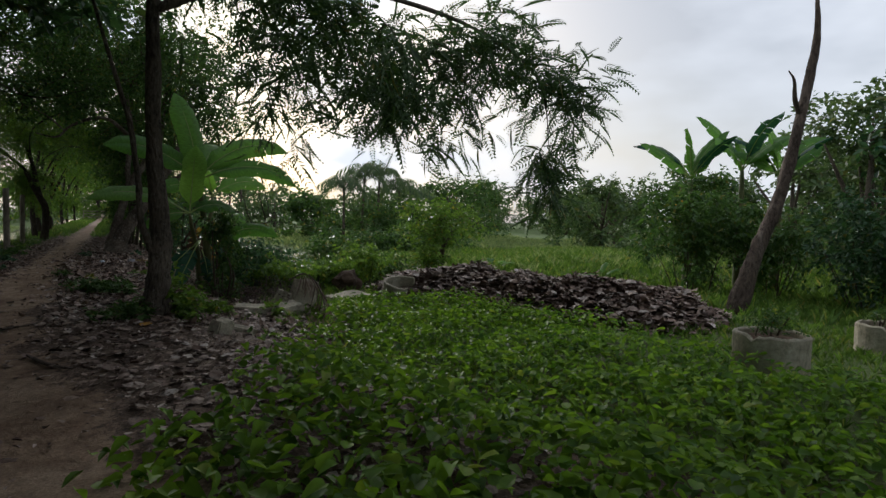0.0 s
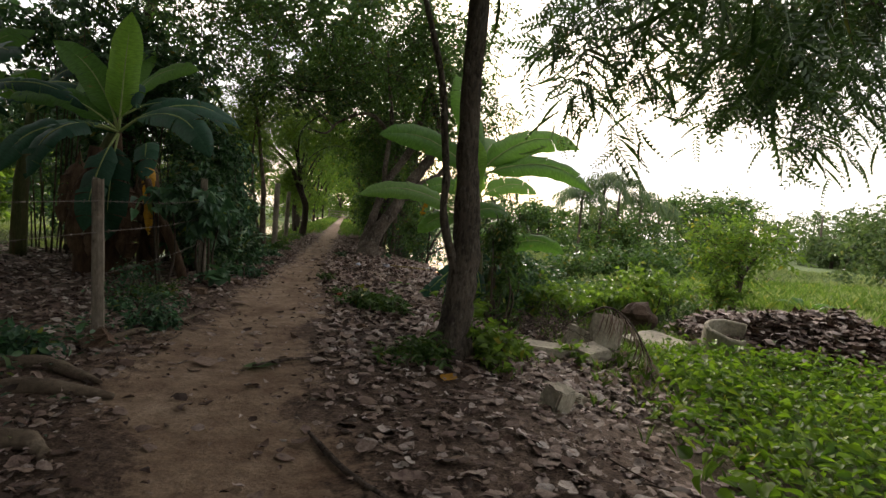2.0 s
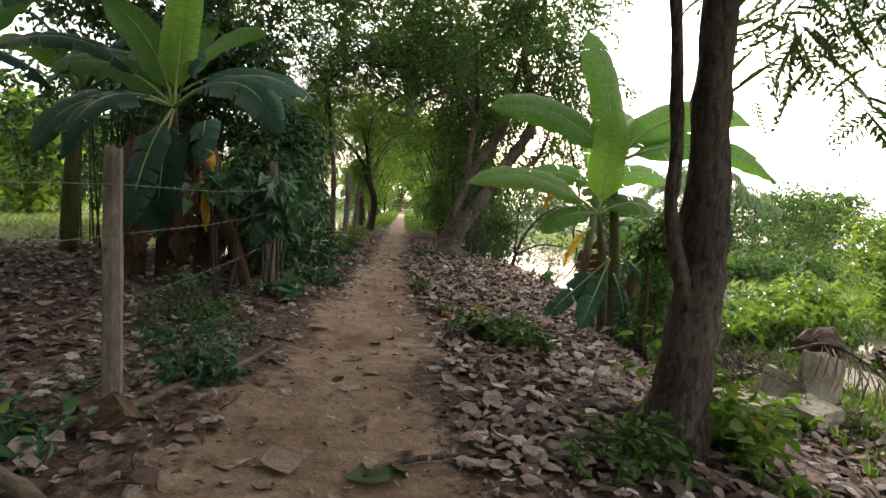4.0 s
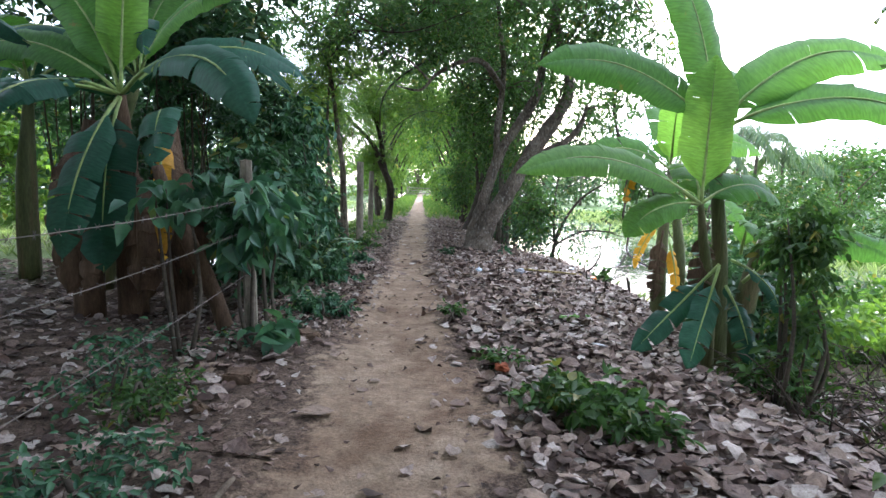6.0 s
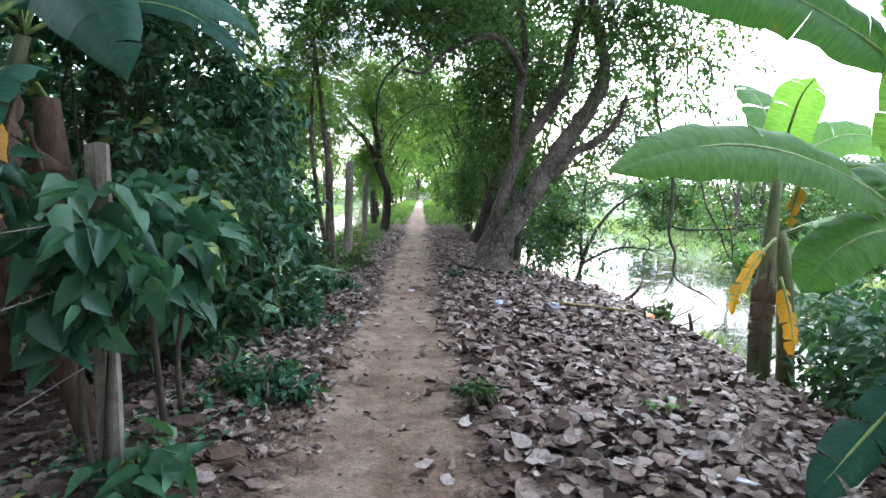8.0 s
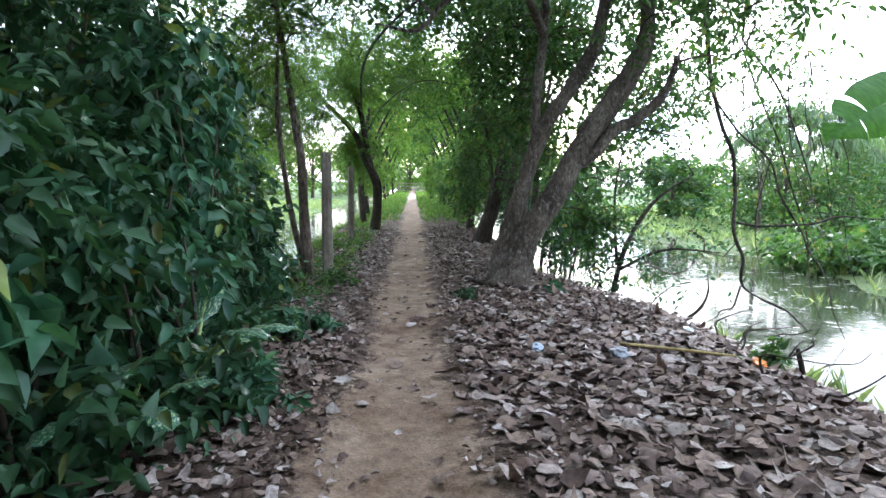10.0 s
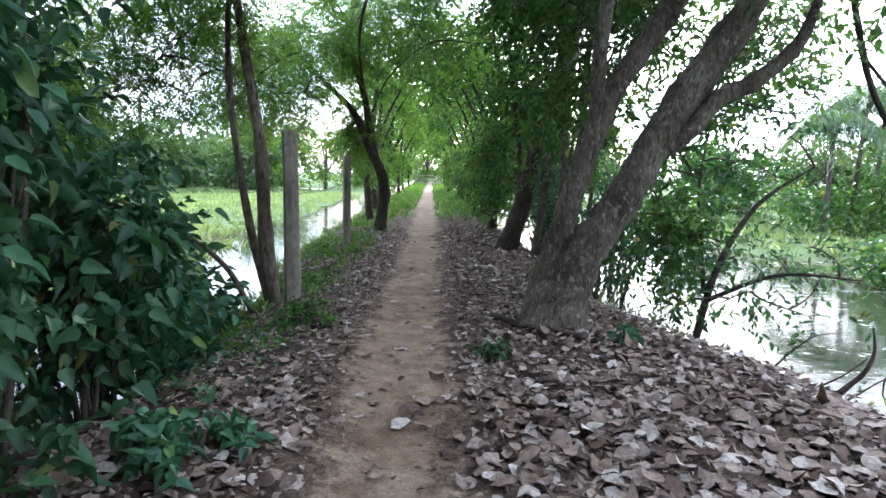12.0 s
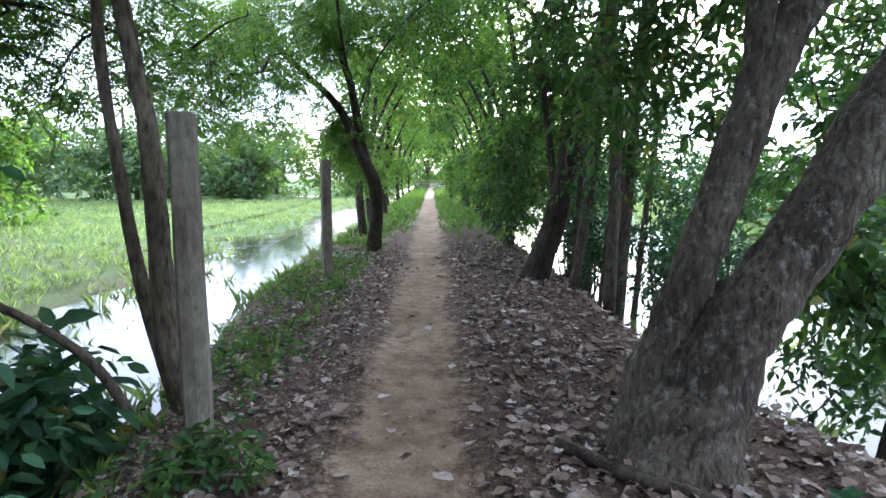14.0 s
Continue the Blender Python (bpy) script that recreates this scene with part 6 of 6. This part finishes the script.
# ---- distance: woods, palms, far end ----
def far_tree(x, y, height, width, seed, mat, label, group="trees across the swamp", density=1.0, size=0.34):
    z = float(land(x, y))
    rng = np.random.default_rng(seed)
    cs = []
    for k in range(5):
        a = rng.uniform(0, 6.28)
        cs.append(((x + math.cos(a) * width * 0.45, y + math.sin(a) * width * 0.45, z + height * rng.uniform(0.5, 0.85)), (width * 0.5, width * 0.5, height * 0.22), int(9 * density), 7, 6, width * 0.22, 0.3))
    cs.append(((x, y, z + height * 0.85), (width * 0.45, width * 0.45, height * 0.16), int(10 * density), 7, 6, width * 0.2, 0.2))
    cs.append(((x, y, z + height * 0.22), (width * 0.8, width * 0.8, height * 0.20), int(24 * density), 7, 6, width * 0.2, 0.4))
    stems = [([(x, y, z - 0.2), (x + 0.1, y, z + height * 0.4), (x, y, z + height * 0.85)], [height * 0.03, height * 0.022, 0.03])]
    for k in range(3):
        a = k * 2.1 + seed
        stems.append(([(x + 0.05, y, z + height * 0.25), (x + math.cos(a) * width * 0.3, y + math.sin(a) * width * 0.3, z + height * 0.55), (x + math.cos(a) * width * 0.5, y + math.sin(a) * width * 0.5, z + height * 0.75)], [height * 0.015, height * 0.01, 0.02]))
    return tree("distant_tree", label, seed, stems, cs, (L_FAR, size, mat), M_BARK, group, wood_twigs=False)


FAR = "broad leafy tree on the far side of the swamp"
for i, (x, y, hh, ww) in enumerate(((32, 31, 5.2, 4.4), (36, 28, 5.4, 4.0), (39, 26, 4.6, 3.6), (27, 44, 5, 4.5), (22, 46, 4.2, 4.0), (16, 46, 3.6, 3.6), (35, 20, 6.5, 4.5), (40, 18, 7.5, 5), (46, 23, 7, 5), (50, 34, 6, 5), (44, 42, 5.5, 5), (34, 52, 6, 5))):
    far_tree(x, y, hh, ww, 400 + i, (M_FAR_HAZE, M_LEAF_MID)[i % 2], FAR)
for i, (x, y, hh, ww) in enumerate(((28, 13, 7.2, 4.0), (27, 8.5, 6.8, 4.0), (25, 4, 7.2, 4.2), (31, 10.5, 8.6, 4.6), (24, 0, 7, 4.2), (22, -5, 8, 4.5), (33, 4, 9, 5))):
    far_tree(x, y, hh, ww, 430 + i, (M_FAR_HAZE, M_LEAF_DARK)[i % 2], "tall leafy tree behind the garden", "trees behind the garden", 1.3, 0.30)
for i, (x, y, hh, ww) in enumerate(((-22, 62, 6, 5), (-16, 70, 6, 5), (-30, 56, 6, 5), (-11, 76, 6.5, 5), (-38, 48, 7, 6), (-45, 36, 7, 6), (-6, 84, 7, 5), (-15, 38, 5, 3.6), (-24, 34, 5.5, 4), (-11, 27.5, 4.6, 2.8))):
    far_tree(x, y, hh, ww, 450 + i, (M_FAR_HAZE, M_LEAF_LIGHT)[i % 2], "hazy green tree beyond the flooded meadow", "trees beyond the meadow")
# Mostly unseen trees; those at negative y stand behind the camera to block light.
for i, (x, y, hh, ww) in enumerate(((-12, 6, 9, 4.5), (-8, 2, 9, 4.5), (-3, -3, 9, 4.5), (3, -6, 9, 4.5), (9, -7, 9, 4.5), (15, -7, 8, 4.5), (-14, 14, 9, 4.5), (-13, 22, 8, 4.5), (-6, 25.5, 5.5, 2.6))):
    far_tree(x, y, hh, ww, 470 + i, M_LEAF_DARK, "tall dark grove tree, mostly out of view, holding back side light", "trees of the grove", 1.2, 0.26)


def palm(x, y, height, seed, label):
    rng = random.Random(seed)
    p = at(x, y, -0.1)
    top = thing("palm_tree", label, "palm tree", "palms across the swamp", place=p)
    hh = Heap()
    crown_ = p + Vector((rng.uniform(-0.3, 0.3), 0, height))
    tube(hh, [p, p.lerp(crown_, 0.5), crown_], [0.11, 0.08, 0.07], 8, 10, 0.1)
    under("trunk", hh.mesh("trunk", M_BARK, True), top)
    lv, nr = Heap(), np.random.default_rng(seed)
    for k in range(13):
        a, e, ln = 2 * math.pi * k / 13 + rng.uniform(-0.2, 0.2), rng.uniform(0.1, 1.2), height * 0.22 + 0.8
        mid = crown_ + Vector((math.cos(a) * math.cos(e), math.sin(a) * math.cos(e), math.sin(e))) * ln * 0.55
        end = crown_ + Vector((math.cos(a), math.sin(a), math.sin(e) - 0.7)) * ln * 0.95
        line = tube(lv, [crown_, mid, end], [0.03, 0.02, 0.006], 4, 12)
        pp, ww = [], []
        for j, c in enumerate(line[2:]):
            dd = (line[min(j + 3, 11)] - line[j + 1]).normalized()
            sd = dd.cross(Vector((0, 0, 1))).normalized()
            for s in (1, -1):
                for q in range(3):
                    pp.append(tuple(c - dd * 0.06 * q))
                    ww.append(tuple(dd * 0.5 + sd * s + Vector((0, 0, -0.45))))
        v, f = scatter(blade([0.0, 0.03, 0.025, 0.0], 0.2, 0.4), pp, ww, np.tile([0, 0, 1.0], (len(pp), 1)), nr.uniform(0.5, 0.8, len(pp)))
        lv.add(v, f)
    under("fronds", lv.mesh("fronds", M_FAR_HAZE), top)
    return top


for i, (x, y, hh) in enumerate(((17, 37, 4.6), (18.5, 38, 5.0), (20.5, 39, 4.0), (23, 41, 3.6), (15.5, 36, 3.8))):
    palm(x, y, hh, 500 + i, "palm tree rising from the swamp thicket")
palm(-4.6, 12.2, 3.4, 510, "palm with yellowing fronds in the grove")
shrub("thicket", "thicket of mixed shrubs along the swamp's edge", 520, (13, 26),
      [((14.0, 27.5, 0.0), (3.0, 1.6, 0.8), 90, 6, 6, 0.7, 0.5), ((19, 31, 0.0), (3.4, 2.0, 0.9), 90, 6, 6, 0.7, 0.4), ((18.5, 36.5, 1.2), (4.5, 1.8, 1.9), 120, 6, 6, 0.9, 0.4)], (L_FAR, 0.24, M_LEAF_MID), 8, category="thicket")


def woods():
    """Far woods all round, as one mass of stems and leaf clumps."""
    rng = np.random.default_rng(77)
    leaves, wood = Heap(), Heap()
    for k in range(170):
        a = rng.uniform(0, 2 * math.pi) if k < 150 else rng.uniform(-1.25, -0.35)
        r = rng.uniform(62, 120) if k < 150 else rng.uniform(46, 62)
        x, y = 3 + r * math.sin(a), 20 + r * math.cos(a)
        if abs(x - path_x(y)) < 4 and y > 60:
            continue
        z, hgt, wdt = float(land(x, y)), rng.uniform(5, 9), rng.uniform(3.5, 6)
        tube(wood, [(x, y, z - 0.3), (x, y, z + hgt * 0.8)], [0.25, 0.1], 5, 3)
        cs = cloud(rng, (x, y, z + hgt * 0.46), (wdt, wdt, hgt * 0.5), 22)
        cs[:, 2] = np.maximum(cs[:, 2], z + 0.4)
        v, f = foliage(rng, cs, np.full(22, 0.9), 7, 7, 1.5, L_FAR, 0.62, 0.3)
        leaves.add(v, f)
    top = thing("far_woods", "distant belt of woods round the swamp", "woods", kind="stuff", place=(3, 20, 0))
    under("stems", wood.mesh("stems", M_BARK), top, kind="stuff")
    under("leaves", leaves.mesh("leaves", M_FAR_HAZE), top, kind="stuff")


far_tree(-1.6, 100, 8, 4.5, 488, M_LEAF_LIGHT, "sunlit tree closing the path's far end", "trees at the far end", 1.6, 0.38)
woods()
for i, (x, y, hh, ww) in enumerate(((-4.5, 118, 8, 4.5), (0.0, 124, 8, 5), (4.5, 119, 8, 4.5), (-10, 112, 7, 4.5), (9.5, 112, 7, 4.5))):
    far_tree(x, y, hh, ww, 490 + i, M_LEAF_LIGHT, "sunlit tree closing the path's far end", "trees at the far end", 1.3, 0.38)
for z in (0.45, 0.8, 1.15):
    limb("gate_rail", "pale wooden rail closing the path's far end", [(-2.4, 88, z), (-0.6, 88, z), (1.2, 88, z)], [0.05, 0.05], M_POST, "rail", "rails at the far end", 0.0)
for x in (-2.4, 1.2):
    fence_post(x, 88, 1.3, (0, 0), "pale wooden post at the path's far end", 0.07)


# ---- grass, ground cover and fallen leaves ----
def inside(rng, n, x0, x1, y0, y1, keep):
    x, y = rng.uniform(x0, x1, n), rng.uniform(y0, y1, n)
    k = keep(x, y) > rng.random(n)
    return x[k], y[k]


TUFT_V, TUFT_F = [], []
trng = random.Random(3)
for b_ in range(7):
    a_, l_, o_ = trng.uniform(0, 6.28), trng.uniform(0.25, 0.7), trng.uniform(0, 0.12)
    k_ = len(TUFT_V)
    ox, oy, hz = math.cos(a_) * o_, math.sin(a_) * o_, trng.uniform(0.6, 1.0)
    sx, sy = -math.sin(a_) * 0.013, math.cos(a_) * 0.013
    TUFT_V += [(hz * 0, ox + sx, oy + sy), (0, ox - sx, oy - sy), (hz * 0.6, ox + math.cos(a_) * l_ * 0.3, oy + math.sin(a_) * l_ * 0.3), (hz, ox + math.cos(a_) * l_, oy + math.sin(a_) * l_)]
    TUFT_F += [(k_, k_ + 1, k_ + 2), (k_ + 1, k_ + 3, k_ + 2)]
TUFT = (np.array(TUFT_V, np.float32), np.array(TUFT_F, np.int32))


def grass(name, label, parts, mat, seed, category="grass"):
    rng = np.random.default_rng(seed)
    hp = Heap()
    for n, x0, x1, y0, y1, keep, lo, hi in parts:
        x, y = inside(rng, n, x0, x1, y0, y1, keep)
        m = len(x)
        up = np.stack([rng.normal(0, 0.12, m), rng.normal(0, 0.12, m), np.ones(m)], -1)
        v, f = scatter(TUFT, np.stack([x, y, land(x, y) - 0.02], -1), up, ball(rng, m), rng.uniform(lo, hi, m))
        hp.add(v, f)
    return tagged(new(name, hp.mesh(name, mat)), label, category, kind="stuff")


grass("verge_grass", "short bright grass on both verges of the path",
      [(9000, -4, 6, 33, 90, lambda x, y: (np.abs(x - path_x(y)) > 0.42) * (np.abs(x - path_x(y)) < 2.2) * smooth(33, 40, y), 0.12, 0.32),
       (3500, -1, 2.6, 20.5, 36, lambda x, y: smooth(0.85, 1.3, path_x(y) - x) * (path_x(y) - x < 2.6) * np.clip(0.5 + wave(x, y, 1.4), 0, 1), 0.07, 0.20)], M_GRASS, 601)
grass("garden_grass", "rough green grass and weeds of the garden",
      [(20000, 5.5, 24, 1, 15, lambda x, y: smooth(2.9, 5.0, x - path_x(y)) * (1 - np.clip(heap(x, y) * 4, 0, 1)) * (0.55 + 0.45 * wave(x, y, 1.1)), 0.07, 0.22),
       (9000, 14, 34, 6, 30, lambda x, y: smooth(14, 18, x + 0.4 * y - 4) * 1.0, 0.2, 0.5)], M_GRASS, 602)
grass("swamp_grass", "tall light-green grass standing in the flooded meadow",
      [(12000, 4, 40, 16, 60, lambda x, y: smooth(-0.60, -0.40, land(x, y)) * smooth(4.5, 6.5, x - path_x(y)) * 0.9, 0.18, 0.5),
       (18000, -32, -1, 21, 64, lambda x, y: smooth(-0.62, -0.42, land(x, y)) * smooth(3.6, 5.5, path_x(y) - x), 0.12, 0.32),
       (1500, -7, 1.0, 21, 34, lambda x, y: smooth(1.5, 1.9, path_x(y) - x) * (land(x, y) < -0.5) * np.clip(0.25 + 0.6 * wave(x, y, 1.2), 0, 1), 0.22, 0.5),
       (900, 4.6, 10, 16, 27, lambda x, y: (land(x, y) < -0.5) * np.clip(0.1 + 0.6 * wave(x, y, 1.2), 0, 1), 0.22, 0.5),
       (3500, -3, -0.3, 20, 50, lambda x, y: smooth(2.2, 2.8, path_x(y) - x) * 0.5, 0.15, 0.35)], M_REED, 603)


def cover(name, label, n, area, keep, shape, lo, hi, lift, mat, seed, category):
    rng = np.random.default_rng(seed)
    x, y = inside(rng, n, *area, keep)
    m = len(x)
    a = rng.uniform(0, 6.28, m)
    way = np.stack([np.cos(a), np.sin(a), rng.normal(0.05, 0.35, m)], -1)
    face = np.stack([rng.normal(0, 0.45, m), rng.normal(0, 0.45, m), np.ones(m)], -1)
    z = land(x, y) + lift * rng.random(m) ** 0.6 * (0.5 + 0.5 * (0.5 + 0.5 * wave(x, y, 2.6, 0.7)))
    v, f = scatter(shape, np.stack([x, y, z], -1), way, face, rng.uniform(lo, hi, m))
    return tagged(new(name, mesh_from(name, v, f, mat)), label, category, kind="stuff")


def in_cover(x, y):
    d = x - path_x(y)
    return smooth(-0.2, 0.7, x - 4.65 - 0.45 * (y - 5.44) + 0.35 * wave(x, y, 1.7)) * (1 - smooth(5.5, 8.0, d - 0.25 * (y - 4))) * (1 - smooth(10.5, 12.5, y + 0.4 * wave(x, y, 1.2) - 0.35 * (x - 7))) * (1 - np.clip(heap(x, y) * 4, 0, 1))


cover("creeping_ground_cover", "bright green creeping ground cover over the garden floor", 30000, (4.2, 13, 1.5, 14), in_cover, L_HEART, 0.06, 0.13, 0.36, M_COVER, 610, "ground cover")
cover("verge_weeds", "low dark-green weeds along the left verge", 5200, (0.0, 2.2, 19.5, 32), lambda x, y: smooth(0.75, 1.2, path_x(y) - x) * (path_x(y) - x < 2.5) * np.clip(0.35 + 0.6 * wave(x, y, 1.9), 0, 1), L_OVAL, 0.05, 0.11, 0.16, M_LEAF_MID, 612, "weeds")
cover("bank_weeds", "low leafy weeds along the foot of the hedge", 15000, (-1.0, 2.4, 7.5, 24), lambda x, y: smooth(0.7, 1.15, path_x(y) - x) * (1 - smooth(1.6, 2.2, path_x(y) - x)) * np.clip(0.15 + 0.6 * wave(x, y, 1.6), 0, 1), L_OVAL, 0.035, 0.075, 0.10, M_LEAF_VINE, 611, "weeds")


def litter_keep(x, y):
    d = x - path_x(y)
    w = path_half(y)
    side = smooth(w * 0.85, w * 1.5, np.abs(d))
    right = np.where(d > 0, 1 - smooth(4.2 - 1.4 * smooth(20, 24, y), 5.0 - 1.4 * smooth(20, 24, y), d), 1 - 0.55 * smooth(1.1, 2.6, -d))
    early = np.where((d > 0) & (y < 9.5), 0.85, 1.0) * np.where((d > 2.6) & (y < 11.5), 0.5, 1.0) * np.where(d > 0, 1 - 0.5 * smooth(20.5, 23, y), 1.0)
    return np.clip((0.03 + 0.97 * side) * right * early * (1 - 0.75 * smooth(31, 38, y)), 0, 1)


def leaf_poses(rng, x, y, lo, hi, lift):
    m = len(x)
    a = rng.uniform(0, 6.28, m)
    way = np.stack([np.cos(a), np.sin(a), rng.normal(0.0, 0.16, m)], -1)
    face = np.stack([rng.normal(0, 0.26, m), rng.normal(0, 0.26, m), np.where(rng.random(m) < 0.5, 1.0, -1.0)], -1)
    z = land(x, y) + 0.012 + lift * rng.random(m) ** 2
    return np.stack([x, y, z], -1), way, face, rng.uniform(lo, hi, m) * (1 - 0.32 * smooth(18.5, 21.5, y))


litter = thing("leaf_litter", "thick litter of large dry grey-brown leaves on the bank", "leaf litter", kind="stuff", place=(4, 16, 0))
lrng = np.random.default_rng(620)
hp = Heap()
for n, area, keep, lo, hi, lift, shp in (
        (6000, (2.4, 7.5, 9.5, 32), lambda x, y: litter_keep(x, y) * (x > path_x(y)), 0.08, 0.17, 0.06, L_DRY), (6000, (2.4, 7.5, 9.5, 32), lambda x, y: litter_keep(x, y) * (x > path_x(y)), 0.09, 0.17, 0.07, L_DRY4), (6000, (2.4, 7.5, 9.5, 32), lambda x, y: litter_keep(x, y) * (x > path_x(y)), 0.08, 0.16, 0.07, L_DRY5), (4000, (2.4, 7.5, 9.5, 32), lambda x, y: litter_keep(x, y) * (x > path_x(y)), 0.08, 0.16, 0.07, L_DRY2),
        (8000, (2.4, 7.5, 9.5, 34), lambda x, y: litter_keep(x, y) * (x > path_x(y)), 0.05, 0.11, 0.05, L_DRY3),
        (7000, (-3.0, 3.0, 6, 30), lambda x, y: litter_keep(x, y) * (x < path_x(y)) * 0.8 * (land(x, y) > -0.5), 0.06, 0.14, 0.04, L_DRY), (9000, (-0.5, 3.0, 6, 32), lambda x, y: litter_keep(x, y) * (x < path_x(y)) * (land(x, y) > -0.45), 0.03, 0.09, 0.03, L_DRY3),
        (6000, (-5.0, 1.6, 9, 20), lambda x, y: 0.8 * np.ones_like(x), 0.07, 0.16, 0.05, L_DRY5),
        (6500, (2.0, 7, 3, 12), lambda x, y: 0.9 * litter_keep(x, y), 0.05, 0.14, 0.03, L_DRY2), (9000, (2.0, 7, 3, 12), lambda x, y: litter_keep(x, y), 0.02, 0.06, 0.02, L_DRY3),
        (34000, (0.2, 5.4, 14, 33), lambda x, y: smooth(0.25, 0.6, np.abs(x - path_x(y))) * (np.abs(x - path_x(y)) < 1.9) * (land(x, y) > -0.42) * np.clip(0.65 + 0.5 * wave(x, y, 2.3), 0, 1), 0.025, 0.08, 0.03, L_DRY3),
        (5000, (0.0, 3.0, 14, 31), lambda x, y: smooth(0.35, 0.7, path_x(y) - x) * (path_x(y) - x < 2.0) * (land(x, y) > -0.42), 0.06, 0.13, 0.03, L_DRY4),
        (9000, (1.0, 6.0, 4, 36), lambda x, y: (0.30 + 0.5 * smooth(0.2, 0.5, np.abs(x - path_x(y)))) * (np.abs(x - path_x(y)) < 1.4), 0.02, 0.06, 0.010, L_DRY3),
        (2600, (0.4, 5.0, 17, 30), lambda x, y: 0.55 * (np.abs(x - path_x(y)) < 2.2) * (0.25 + 0.75 * smooth(0.2, 0.6, np.abs(x - path_x(y)))) * (land(x, y) > -0.4), 0.11, 0.20, 0.03, L_DRY2),
        (900, (1.0, 6.0, 5, 34), lambda x, y: 0.6 * np.ones_like(x) * (np.abs(x - path_x(y)) < 0.8), 0.06, 0.13, 0.01, L_DRY)):
    x, y = inside(lrng, n, *area, keep)
    v, f = scatter(shp, *leaf_poses(lrng, x, y, lo, hi, lift))
    hp.add(v, f)
under("leaves", hp.mesh("leaves", M_DRY, True), litter, kind="stuff")
for k in range(6):
    shp = (L_DRY, L_DRY2, L_DRY4)[k % 3]
    s = 0.095 + 0.010 * k
    tv = np.array(shp[0]) * s
    tv[:, 2] *= 0.7 + 0.25 * k
    leaf_me = mesh_from("fallen_leaf", tv, shp[1], M_DRY, None, True)
    x, y = inside(lrng, 300, 2.6, 6.4, 10.2, 24, lambda x, y: litter_keep(x, y) * (x > path_x(y)))
    p3, w3, _, _ = leaf_poses(lrng, x[:46], y[:46], 1, 1, 0.05)
    for q, w in zip(p3, w3):
        ob = new("fallen_leaf", leaf_me)
        ob.parent = litter
        ob.matrix_parent_inverse = Matrix.Translation(-litter.location)
        ob.location = Vector(q) + Vector((0, 0, 0.015))
        ob.rotation_euler = (lrng.normal(0, 0.25), lrng.normal(0, 0.25), lrng.uniform(0, 6.28))

hp = Heap()
x, y = inside(lrng, 30000, 8, 16, 6.5, 17, lambda x, y: np.clip(heap(x, y) * 6, 0, 1))
v, f = scatter(L_DRY, *leaf_poses(lrng, x, y, 0.12, 0.22, 0.12))
hp.add(v, f)
pile = thing("leaf_heap", "long swept-up heap of large dry leaves", "leaf heap", kind="stuff", place=at(12, 12))
under("leaves", hp.mesh("leaves", M_DRY, True), pile, kind="stuff")
